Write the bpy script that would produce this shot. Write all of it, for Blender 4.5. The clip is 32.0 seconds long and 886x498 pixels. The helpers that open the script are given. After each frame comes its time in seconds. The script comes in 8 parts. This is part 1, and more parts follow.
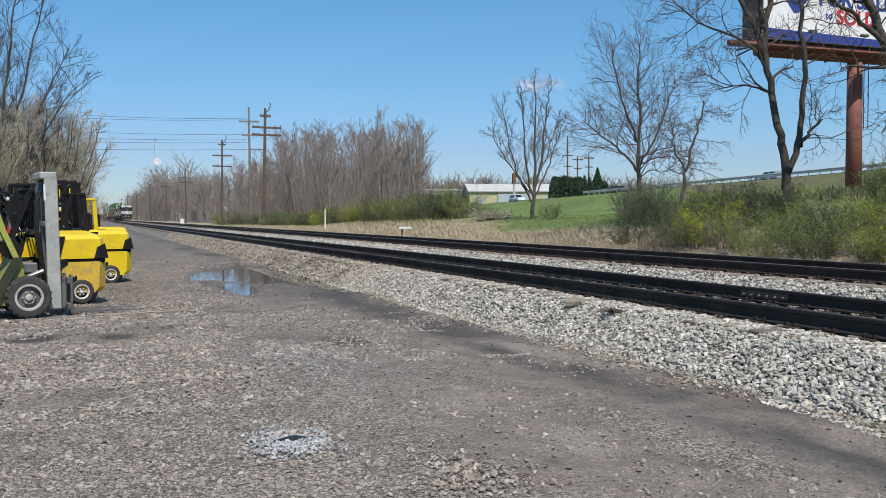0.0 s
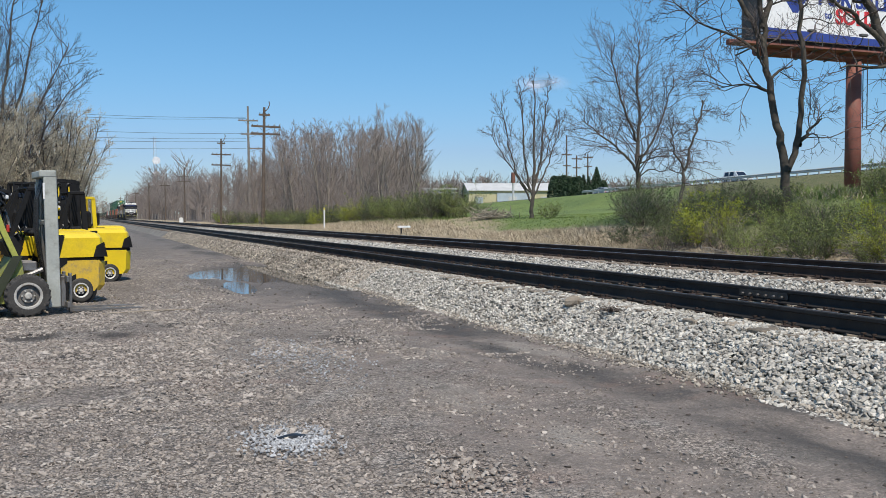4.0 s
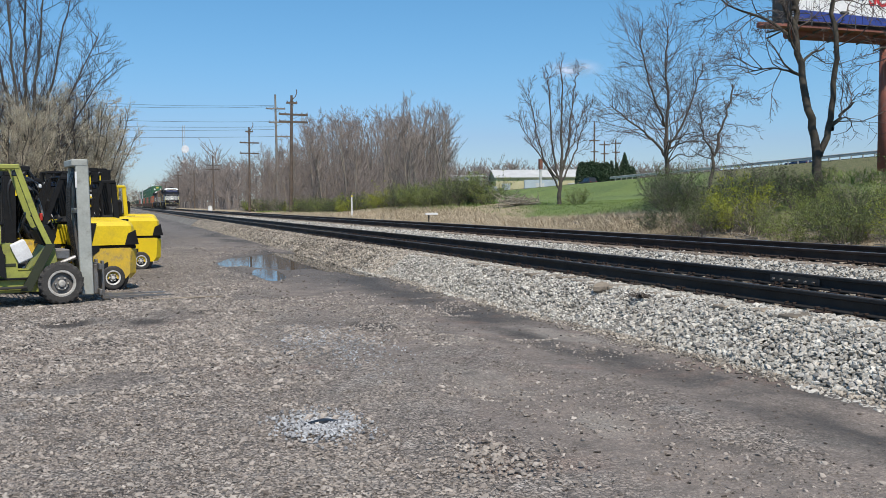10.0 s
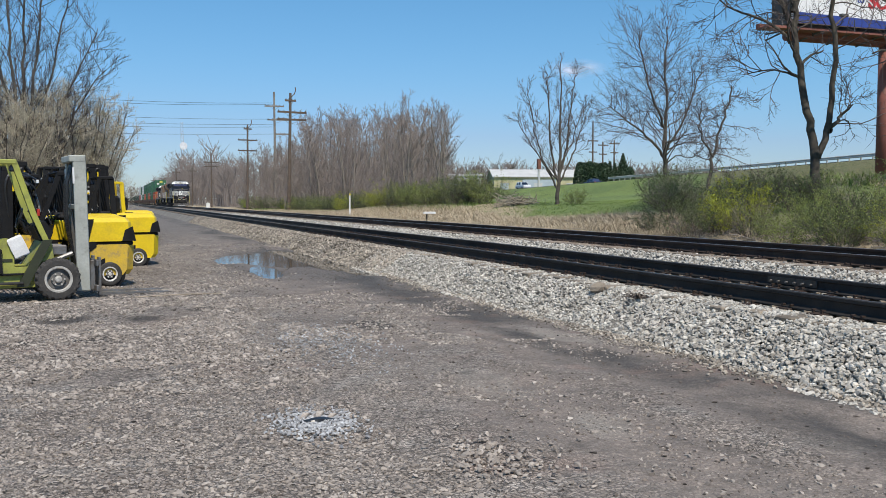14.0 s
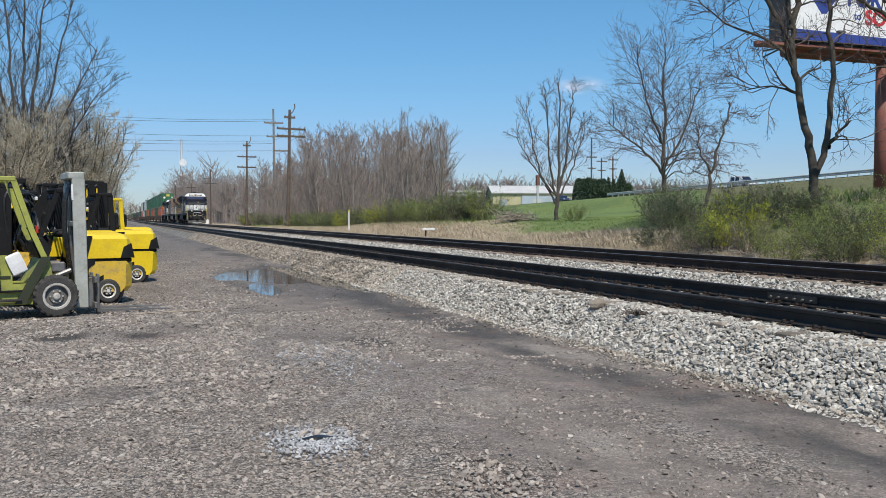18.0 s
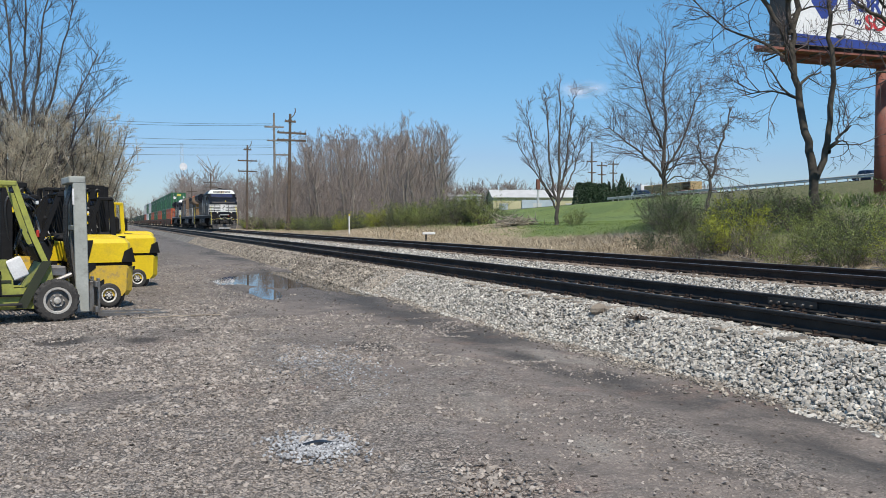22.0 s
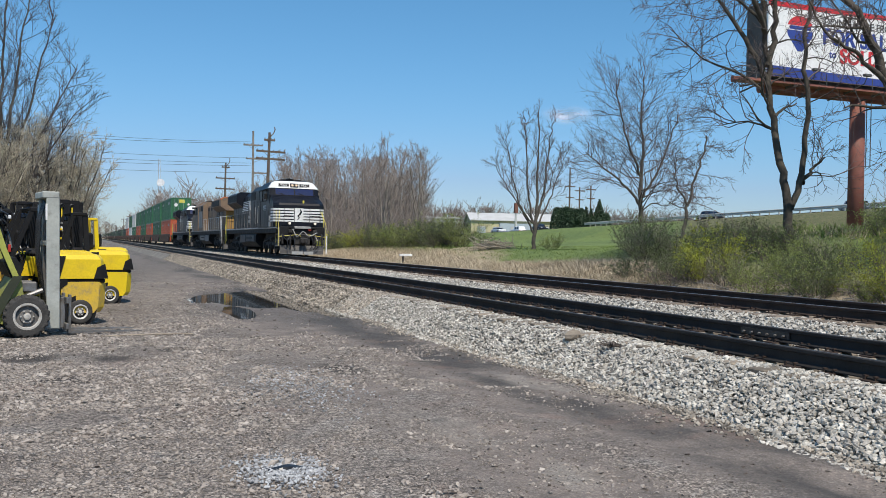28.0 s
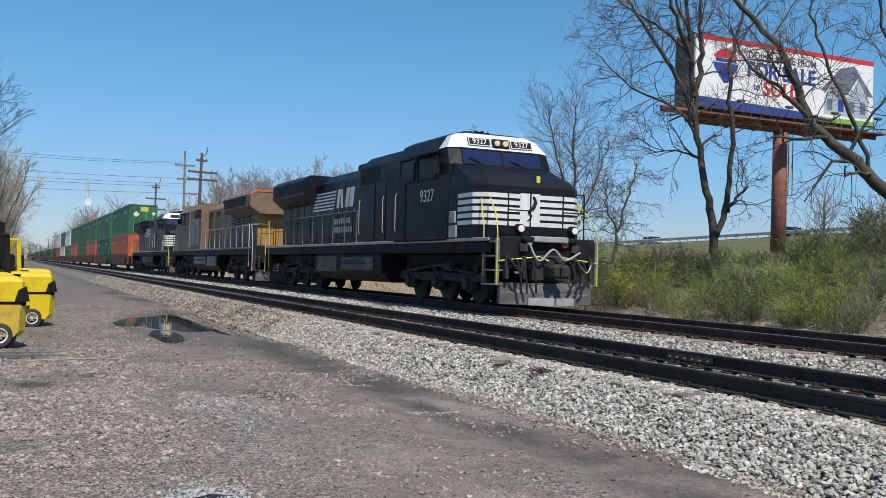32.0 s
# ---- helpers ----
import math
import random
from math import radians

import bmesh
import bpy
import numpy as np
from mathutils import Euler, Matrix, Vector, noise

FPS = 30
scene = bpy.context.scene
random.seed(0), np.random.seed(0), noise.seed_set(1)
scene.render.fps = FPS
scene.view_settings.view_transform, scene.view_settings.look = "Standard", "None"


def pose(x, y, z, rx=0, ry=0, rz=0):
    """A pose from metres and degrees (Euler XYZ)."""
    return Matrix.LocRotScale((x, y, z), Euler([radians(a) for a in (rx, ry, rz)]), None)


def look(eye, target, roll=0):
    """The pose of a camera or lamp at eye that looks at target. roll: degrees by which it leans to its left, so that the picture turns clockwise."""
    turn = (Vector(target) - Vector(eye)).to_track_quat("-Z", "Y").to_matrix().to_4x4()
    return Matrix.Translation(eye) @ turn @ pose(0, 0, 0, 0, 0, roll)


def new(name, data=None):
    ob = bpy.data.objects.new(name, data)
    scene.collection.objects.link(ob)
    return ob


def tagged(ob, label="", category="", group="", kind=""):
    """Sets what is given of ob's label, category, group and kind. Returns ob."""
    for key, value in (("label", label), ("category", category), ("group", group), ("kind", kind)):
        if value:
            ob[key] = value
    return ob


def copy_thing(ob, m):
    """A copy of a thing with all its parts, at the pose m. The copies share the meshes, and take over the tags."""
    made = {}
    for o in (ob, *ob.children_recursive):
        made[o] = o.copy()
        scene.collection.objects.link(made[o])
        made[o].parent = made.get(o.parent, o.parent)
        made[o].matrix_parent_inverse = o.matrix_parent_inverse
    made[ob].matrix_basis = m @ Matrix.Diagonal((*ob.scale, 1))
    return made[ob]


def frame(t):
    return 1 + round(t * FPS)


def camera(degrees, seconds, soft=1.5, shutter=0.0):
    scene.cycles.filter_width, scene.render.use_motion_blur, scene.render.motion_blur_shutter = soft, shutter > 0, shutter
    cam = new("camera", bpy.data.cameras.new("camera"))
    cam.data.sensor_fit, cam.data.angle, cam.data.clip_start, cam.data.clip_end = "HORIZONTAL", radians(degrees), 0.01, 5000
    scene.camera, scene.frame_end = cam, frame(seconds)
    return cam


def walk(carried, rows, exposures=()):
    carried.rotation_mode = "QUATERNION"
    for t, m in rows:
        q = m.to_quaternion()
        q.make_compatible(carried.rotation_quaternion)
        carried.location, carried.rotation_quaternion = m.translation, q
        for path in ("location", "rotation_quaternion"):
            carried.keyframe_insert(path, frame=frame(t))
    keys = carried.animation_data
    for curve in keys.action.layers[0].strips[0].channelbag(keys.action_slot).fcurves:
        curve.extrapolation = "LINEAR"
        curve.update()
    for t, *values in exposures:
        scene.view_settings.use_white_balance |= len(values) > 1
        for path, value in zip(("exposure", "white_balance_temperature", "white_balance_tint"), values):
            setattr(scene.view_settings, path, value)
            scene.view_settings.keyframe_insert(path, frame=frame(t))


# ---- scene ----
# x: to the right of the track's line, y: along the track and away, z: up; the yard's ground is z = 0
PATH = [
    (0, -0.000, -0.000, 1.600, -21.06, -2.00, 0.22),
    (0.5, -0.004, -0.007, 1.597, -21.47, -1.87, 0.02),
    (1, -0.011, -0.012, 1.596, -21.75, -1.80, -0.18),
    (1.5, -0.005, -0.011, 1.599, -21.75, -1.66, -0.00),
    (2, -0.007, -0.012, 1.598, -21.74, -1.59, -0.14),
    (2.5, -0.013, -0.014, 1.598, -21.65, -1.61, -0.34),
    (3, -0.013, -0.019, 1.598, -21.56, -1.54, -0.38),
    (3.5, -0.009, -0.013, 1.597, -21.38, -1.77, -0.08),
    (4, -0.007, -0.009, 1.595, -21.12, -2.05, 0.16),
    (4.5, -0.012, -0.013, 1.597, -21.09, -2.39, 0.33),
    (6.5, -0.003, -0.000, 1.586, -20.87, -3.12, 0.24),
    (7, -0.008, -0.020, 1.582, -21.06, -3.51, 0.18),
    (7.5, 0.002, -0.007, 1.586, -20.68, -3.57, 0.35),
    (8, -0.021, -0.015, 1.587, -20.21, -3.41, 0.32),
    (8.5, -0.020, -0.016, 1.591, -19.71, -3.24, 0.49),
    (9, -0.022, -0.012, 1.588, -19.36, -3.02, 0.63),
    (9.5, -0.023, -0.012, 1.587, -19.35, -2.95, 0.46),
    (10, -0.020, -0.013, 1.588, -19.45, -2.84, 0.44),
    (10.5, -0.021, -0.014, 1.584, -19.36, -2.92, 0.48),
    (11, -0.022, -0.007, 1.586, -19.30, -2.91, 0.41),
    (11.5, -0.021, -0.001, 1.590, -19.32, -3.10, 0.21),
    (12, -0.015, -0.006, 1.580, -19.44, -3.31, 0.12),
    (12.5, -0.016, -0.006, 1.584, -19.51, -3.27, 0.32),
    (13, -0.015, 0.001, 1.589, -19.47, -3.11, 0.33),
    (13.5, -0.016, 0.002, 1.586, -19.50, -3.01, -0.02),
    (14, -0.015, -0.003, 1.587, -19.57, -2.90, -0.04),
    (14.5, -0.016, -0.006, 1.590, -19.52, -2.82, -0.03),
    (16.5, -0.019, 0.002, 1.590, -19.31, -2.20, 0.10),
    (17, -0.015, 0.010, 1.592, -19.31, -2.02, -0.08),
    (17.5, -0.011, 0.011, 1.596, -19.54, -1.89, 0.01),
    (18, -0.008, 0.020, 1.589, -19.63, -1.90, 0.03),
    (18.5, -0.011, 0.010, 1.595, -19.51, -1.93, -0.12),
    (19, -0.006, 0.026, 1.592, -19.34, -1.93, -0.15),
    (19.5, -0.011, 0.017, 1.593, -19.19, -1.97, -0.25),
    (20, -0.010, 0.017, 1.589, -19.32, -2.05, -0.31),
    (20.5, -0.015, 0.011, 1.594, -19.30, -2.09, -0.21),
    (21, -0.014, 0.012, 1.599, -19.31, -1.93, -0.18),
    (21.5, -0.016, 0.010, 1.599, -19.46, -1.80, -0.24),
    (22, -0.015, 0.008, 1.599, -19.61, -1.65, -0.02),
    (22.5, -0.017, 0.010, 1.602, -19.68, -1.46, -0.18),
    (23, -0.008, 0.017, 1.607, -19.74, -1.41, -0.27),
    (23.5, -0.010, 0.010, 1.606, -19.79, -1.26, -0.16),
    (24, -0.014, 0.005, 1.602, -19.78, -1.14, -0.23),
    (24.5, -0.014, -0.002, 1.602, -19.93, -0.92, -0.42),
    (25, -0.023, -0.006, 1.609, -20.10, -0.80, -0.47),
    (25.5, -0.014, 0.004, 1.617, -20.18, -0.65, -0.66),
    (27.5, -0.003, 0.017, 1.626, -20.67, -0.25, -1.11),
    (28, 0.007, 0.017, 1.622, -20.99, -0.29, -1.19),
    (28.5, 0.012, 0.018, 1.629, -21.32, -0.30, -0.95),
    (29, 0.016, 0.022, 1.629, -21.76, -0.15, -0.91),
    (29.5, 0.023, 0.015, 1.636, -22.19, 0.02, -0.87),
    (30, 0.032, 0.007, 1.636, -22.67, 0.48, -0.94),
    (30.5, 0.031, 0.012, 1.644, -22.90, 0.88, -1.05),
    (31, 0.040, 0.005, 1.639, -23.04, 1.21, -1.23),
    (31.5, 0.036, -0.006, 1.639, -23.40, 1.32, -1.50),
    (32, 0.031, -0.018, 1.650, -25.04, 1.24, -1.60),
]
cam = camera(51.0, 32.0, soft=0.8)
walk(cam, [(t, pose(x, y, z, 90 + pitch, roll, yaw)) for t, x, y, z, yaw, pitch, roll in PATH])

# ---- light ----
SUN_AZ, SUN_EL = 183.0, 56.0      # clockwise from the track's far end; degrees
world = bpy.data.worlds.new("sky")
scene.world = world
world.use_nodes = True
wn = world.node_tree.nodes
sky = wn.new("ShaderNodeTexSky")
sky.sky_type, sky.sun_disc = "NISHITA", False
sky.sun_elevation, sky.sun_rotation = radians(SUN_EL), radians(SUN_AZ)
sky.altitude, sky.air_density, sky.dust_density, sky.ozone_density = 100, 1.0, 0.3, 2.0
wn["Background"].inputs[1].default_value = 0.112
# clear spring air: a touch bluer than the model, most of all where the sky is pale
split, pale, hue, tint = wn.new("ShaderNodeSeparateColor"), wn.new("ShaderNodeMapRange"), wn.new("ShaderNodeMix"), wn.new("ShaderNodeMix")
hue.data_type = tint.data_type = "RGBA"
tint.blend_type = "MULTIPLY"
tint.inputs[0].default_value = 1.0
pale.inputs[1].default_value, pale.inputs[2].default_value = 1.7, 5.5
hue.inputs[6].default_value, hue.inputs[7].default_value = (0.58, 1.02, 1.20, 1), (0.62, 0.76, 1.025, 1)
for a, b in ((sky.outputs[0], split.inputs[0]), (split.outputs[0], pale.inputs[0]), (pale.outputs[0], hue.inputs[0]), (sky.outputs[0], tint.inputs[6]),
             (hue.outputs[2], tint.inputs[7]), (tint.outputs[2], wn["Background"].inputs[0])):
    world.node_tree.links.new(a, b)
sun_data = bpy.data.lights.new("sun", "SUN")
sun_data.energy, sun_data.angle, sun_data.color = 4.8, radians(0.5), (1.0, 0.93, 0.82)
sun = new("sun", sun_data)
sun.matrix_world = look((math.sin(radians(SUN_AZ)) * math.cos(radians(SUN_EL)), math.cos(radians(SUN_AZ)) * math.cos(radians(SUN_EL)),
                         math.sin(radians(SUN_EL))), (0, 0, 0))
scene.view_settings.exposure = -0.06


# ---- mesh helpers ----
class Geo:
    """Vertices and faces gathered for one mesh."""

    def __init__(self):
        self.v, self.f = [], []

    def add(self, verts, faces):
        n = len(self.v)
        self.v.extend(verts)
        self.f.extend([tuple(i + n for i in f) for f in faces])
        return self

    def box(self, c, s, b=0.0, m=None):
        """Box with centre c and size s; b chamfers its edges; m moves it."""
        hx, hy, hz = s[0] / 2, s[1] / 2, s[2] / 2
        b = min(b, 0.45 * min(s))
        if b <= 0:
            vs = [(sx * hx, sy * hy, sz * hz) for sx in (-1, 1) for sy in (-1, 1) for sz in (-1, 1)]
            fs = [(0, 1, 3, 2), (4, 6, 7, 5), (0, 4, 5, 1), (2, 3, 7, 6), (0, 2, 6, 4), (1, 5, 7, 3)]
        else:
            vs, ix = [], {}
            for sx in (-1, 1):
                for sy in (-1, 1):
                    for sz in (-1, 1):
                        for a in range(3):
                            d = [hx - b, hy - b, hz - b]
                            d[a] += b
                            ix[sx, sy, sz, a] = len(vs)
                            vs.append((sx * d[0], sy * d[1], sz * d[2]))
            fs = []
            for s0 in (-1, 1):
                fs.append((ix[s0, -1, -1, 0], ix[s0, 1, -1, 0], ix[s0, 1, 1, 0], ix[s0, -1, 1, 0])[::s0])
                fs.append((ix[-1, s0, -1, 1], ix[-1, s0, 1, 1], ix[1, s0, 1, 1], ix[1, s0, -1, 1])[::s0])
                fs.append((ix[-1, -1, s0, 2], ix[1, -1, s0, 2], ix[1, 1, s0, 2], ix[-1, 1, s0, 2])[::s0])
            for p in (-1, 1):
                for q in (-1, 1):
                    fs.append((ix[p, q, -1, 0], ix[p, q, -1, 1], ix[p, q, 1, 1], ix[p, q, 1, 0])[::p * q])
                    fs.append((ix[p, -1, q, 0], ix[p, 1, q, 0], ix[p, 1, q, 2], ix[p, -1, q, 2])[::p * q])
                    fs.append((ix[-1, p, q, 1], ix[-1, p, q, 2], ix[1, p, q, 2], ix[1, p, q, 1])[::p * q])
                    for r in (-1, 1):
                        fs.append((ix[p, q, r, 0], ix[p, q, r, 1], ix[p, q, r, 2])[::p * q * r])
        if m is not None:
            vs = [tuple(m @ Vector(v)) for v in vs]
        return self.add([(v[0] + c[0], v[1] + c[1], v[2] + c[2]) for v in vs], fs)

    def tube(self, pts, radii, n=8, caps=True):
        """A tube along points, with a radius (or one for each point)."""
        if not hasattr(radii, "__len__"):
            radii = [radii] * len(pts)
        pts = [Vector(p) for p in pts]
        start, prev = len(self.v), None
        side = None
        for i, p in enumerate(pts):
            d = (pts[min(i + 1, len(pts) - 1)] - pts[max(i - 1, 0)])
            d = d.normalized() if d.length > 1e-9 else Vector((0, 0, 1))
            if side is None:
                side = d.cross(Vector((0, 0, 1)))
                if side.length < 0.05:
                    side = d.cross(Vector((1, 0, 0)))
            else:
                side = side - d * side.dot(d)
            side.normalize()
            up = d.cross(side)
            for k in range(n):
                a = 2 * math.pi * k / n
                q = p + (side * math.cos(a) + up * math.sin(a)) * radii[i]
                self.v.append((q.x, q.y, q.z))
        for i in range(len(pts) - 1):
            for k in range(n):
                a, b = start + i * n + k, start + i * n + (k + 1) % n
                self.f.append((a, b, b + n, a + n))
        if caps:
            self.f.append(tuple(start + k for k in range(n))[::-1])
            self.f.append(tuple(start + (len(pts) - 1) * n + k for k in range(n)))
        return self

    def loft(self, rings, caps=True, close=True):
        n, start = len(rings[0]), len(self.v)
        for r in rings:
            self.v.extend([tuple(p) for p in r])
        for i in range(len(rings) - 1):
            for k in range(n if close else n - 1):
                a, b = start + i * n + k, start + i * n + (k + 1) % n
                self.f.append((a, b, b + n, a + n))
        if caps:
            self.f.append(tuple(start + k for k in range(n))[::-1])
            self.f.append(tuple(start + (len(rings) - 1) * n + k for k in range(n)))
        return self

    def prism(self, poly, axis, a, b):
        """Extrude a polygon along an axis ('x', 'y' or 'z') from a to b."""
        put = {"x": lambda p, w: (w, p[0], p[1]), "y": lambda p, w: (p[0], w, p[1]), "z": lambda p, w: (p[0], p[1], w)}[axis]
        return self.loft([[put(p, a) for p in poly], [put(p, b) for p in poly]])

    def lathe(self, profile, n=20, axis="x", c=(0, 0, 0), caps=True):
        """Turn a profile of (along, radius) about an axis."""
        rings = []
        for w, r in profile:
            ring = []
            for k in range(n):
                a = 2 * math.pi * k / n
                u, v = r * math.cos(a), r * math.sin(a)
                p = {"x": (w, u, v), "y": (u, w, v), "z": (u, v, w)}[axis]
                ring.append((p[0] + c[0], p[1] + c[1], p[2] + c[2]))
            rings.append(ring)
        return self.loft(rings, caps)

    def mesh(self, name, material, smooth=False):
        me = bpy.data.meshes.new(name)
        me.from_pydata(self.v, [], self.f)
        me.materials.append(material)
        if len(self.f) < 6000:
            bm = bmesh.new()
            bm.from_mesh(me)
            bmesh.ops.recalc_face_normals(bm, faces=bm.faces)
            bm.to_mesh(me)
            bm.free()
        if smooth:
            me.shade_smooth()
        me.update()
        return me


def part(name, geo, material, parent=None, label="", smooth=False, at=None):
    """Links a Geo (or a ready mesh) as one mesh object under a thing or under a part."""
    me = geo.mesh(name, material, smooth) if isinstance(geo, Geo) else geo
    ob = new(name, me)
    if parent is not None:
        ob.parent = parent
    if at is not None:
        ob.matrix_basis = at
    if label:
        ob["label"] = label
    return ob


def thing(name, m, label, category, group="", kind=""):
    ob = new(name)
    ob.empty_display_size = 0.2
    ob.matrix_basis = m
    return tagged(ob, label, category, group, kind)


def words(text, size, material, name="lettering", depth=0.004):
    """A mesh of letters in the built-in font, standing in the x-z plane, centred, read from -y."""
    cu = bpy.data.curves.new(name, "FONT")
    cu.offset = 0.018 * size if size > 0.6 else 0.0
    cu.body, cu.size, cu.extrude, cu.align_x, cu.align_y = text, size, depth, "CENTER", "CENTER"
    tmp = bpy.data.objects.new(name, cu)
    scene.collection.objects.link(tmp)
    bpy.context.view_layer.update()
    me = bpy.data.meshes.new_from_object(tmp.evaluated_get(bpy.context.evaluated_depsgraph_get()))
    bpy.data.objects.remove(tmp)
    me.transform(Matrix.Rotation(math.pi / 2, 4, "X"))
    me.materials.clear()
    me.materials.append(material)
    return me


def sm(a, b, t):
    t = min(1.0, max(0.0, (t - a) / (b - a)))
    return t * t * (3 - 2 * t)


# ---- materials ----
def mat(name, c1, c2=None, scale=3.0, fine=60.0, rough=0.7, metal=0.0, bump=0.15, vary=0.0, island=False, dirt=None, dirt_amount=0.5, trans=0.0, spec=0.5):
    """Base colour that drifts from c1 to c2 in large and fine noise, with relief; dirt adds blotches of a third colour."""
    m = bpy.data.materials.new(name)
    m.use_nodes = True
    nt = m.node_tree
    N, L = nt.nodes, nt.links.new
    bs = N["Principled BSDF"]
    c2 = c2 or tuple(c * 0.75 for c in c1)
    co = N.new("ShaderNodeTexCoord")
    n1, n2 = N.new("ShaderNodeTexNoise"), N.new("ShaderNodeTexNoise")
    n1.inputs["Scale"].default_value, n2.inputs["Scale"].default_value = scale, fine
    n1.inputs["Detail"].default_value, n2.inputs["Detail"].default_value = 4, 3
    L(co.outputs["Object"], n1.inputs["Vector"])
    L(co.outputs["Object"], n2.inputs["Vector"])
    ramp = N.new("ShaderNodeMapRange")
    ramp.inputs[1].default_value, ramp.inputs[2].default_value = 0.33, 0.67
    L(n1.outputs[0], ramp.inputs[0])
    mix = N.new("ShaderNodeMix")
    mix.data_type = "RGBA"
    mix.inputs[6].default_value, mix.inputs[7].default_value = (*c1, 1), (*c2, 1)
    L(ramp.outputs[0], mix.inputs[0])
    out = mix.outputs[2]
    if dirt:
        n3 = N.new("ShaderNodeTexNoise")
        n3.inputs["Scale"].default_value, n3.inputs["Detail"].default_value, n3.inputs["Roughness"].default_value = scale * 2.3, 8, 0.7
        L(co.outputs["Object"], n3.inputs["Vector"])
        r3 = N.new("ShaderNodeMapRange")
        r3.inputs[1].default_value, r3.inputs[2].default_value = 0.52, 0.72
        r3.inputs[4].default_value = dirt_amount
        L(n3.outputs[0], r3.inputs[0])
        m3 = N.new("ShaderNodeMix")
        m3.data_type = "RGBA"
        m3.inputs[7].default_value = (*dirt, 1)
        L(r3.outputs[0], m3.inputs[0])
        L(out, m3.inputs[6])
        out = m3.outputs[2]
    hs = N.new("ShaderNodeHueSaturation")
    L(out, hs.inputs["Color"])
    v2 = N.new("ShaderNodeMapRange")
    v2.inputs[3].default_value, v2.inputs[4].default_value = 0.82, 1.18
    L(n2.outputs[0], v2.inputs[0])
    val = v2.outputs[0]
    if vary:
        if island:
            rnd = N.new("ShaderNodeNewGeometry").outputs["Random Per Island"]
        else:
            rnd = N.new("ShaderNodeObjectInfo").outputs["Random"]
        r4 = N.new("ShaderNodeMapRange")
        r4.inputs[3].default_value, r4.inputs[4].default_value = 1 - vary, 1 + vary
        L(rnd, r4.inputs[0])
        mu = N.new("ShaderNodeMath")
        mu.operation = "MULTIPLY"
        L(val, mu.inputs[0])
        L(r4.outputs[0], mu.inputs[1])
        val = mu.outputs[0]
    L(val, hs.inputs["Value"])
    L(hs.outputs[0], bs.inputs["Base Color"])
    rr = N.new("ShaderNodeMapRange")
    rr.inputs[3].default_value, rr.inputs[4].default_value = max(0.03, rough - 0.12), min(1, rough + 0.12)
    L(n1.outputs[0], rr.inputs[0])
    L(rr.outputs[0], bs.inputs["Roughness"])
    bs.inputs["Metallic"].default_value = metal
    bs.inputs["Specular IOR Level"].default_value = spec
    if trans:
        tr, mx = N.new("ShaderNodeBsdfTranslucent"), N.new("ShaderNodeMixShader")
        mx.inputs[0].default_value = trans
        L(hs.outputs[0], tr.inputs[0])
        L(bs.outputs[0], mx.inputs[1])
        L(tr.outputs[0], mx.inputs[2])
        L(mx.outputs[0], N["Material Output"].inputs[0])
    if bump:
        bp = N.new("ShaderNodeBump")
        bp.inputs["Strength"].default_value, bp.inputs["Distance"].default_value = bump, 0.02
        L(n2.outputs[0], bp.inputs["Height"])
        L(bp.outputs[0], bs.inputs["Normal"])
    return m


def glow(name, c, strength):
    m = bpy.data.materials.new(name)
    m.use_nodes = True
    bs = m.node_tree.nodes["Principled BSDF"]
    bs.inputs["Base Color"].default_value = (*(0.25 * q for q in c), 1)
    bs.inputs["Emission Color"].default_value = (*c, 1)
    bs.inputs["Emission Strength"].default_value = strength
    return m


M = {}
M["bark"] = mat("bark", (0.10, 0.087, 0.072), (0.058, 0.05, 0.042), 4, 30, 0.9, bump=0.5)
M["bark_pale"] = mat("bark_pale", (0.30, 0.26, 0.215), (0.17, 0.145, 0.12), 1.5, 20, 0.9, bump=0.3)
M["bark_dark"] = mat("bark_dark", (0.10, 0.084, 0.064), (0.05, 0.043, 0.035), 4, 30, 0.9, bump=0.5)
M["twig"] = mat("twig", (0.135, 0.108, 0.10), (0.085, 0.069, 0.066), 1.5, 20, 0.9, bump=0)
M["twig_dark"] = mat("twig_dark", (0.085, 0.07, 0.068), (0.05, 0.043, 0.042), 1.5, 20, 0.9, bump=0)
M["twig_tan"] = mat("twig_tan", (0.44, 0.385, 0.30), (0.31, 0.265, 0.20), 1.5, 20, 0.9, bump=0)
M["stick_grey"] = mat("stick_grey", (0.33, 0.30, 0.27), (0.20, 0.18, 0.16), 1.5, 20, 0.9, bump=0)
M["wood_twig"] = mat("wood_twig", (0.285, 0.238, 0.21), (0.185, 0.158, 0.143), 0.2, 3, 0.9, bump=0)
M["leaf"] = mat("leaf", (0.27, 0.32, 0.085), (0.18, 0.22, 0.06), 0.9, 12, 0.6, bump=0, vary=0.4, island=True, trans=0.35)
M["leaf_bright"] = mat("leaf_bright", (0.36, 0.38, 0.04), (0.24, 0.28, 0.03), 0.9, 12, 0.6, bump=0, vary=0.3, island=True, trans=0.35)
M["leaf_bud"] = mat("leaf_bud", (0.60, 0.555, 0.40), (0.47, 0.43, 0.31), 0.9, 12, 0.7, bump=0, vary=0.35, island=True, trans=0.3)
M["leaf_mid"] = mat("leaf_mid", (0.145, 0.185, 0.06), (0.095, 0.125, 0.045), 0.9, 12, 0.6, bump=0, vary=0.4, island=True, trans=0.3)
M["leaf_deep"] = mat("leaf_deep", (0.095, 0.12, 0.045), (0.055, 0.075, 0.03), 0.9, 12, 0.6, bump=0, vary=0.4, island=True, trans=0.25)
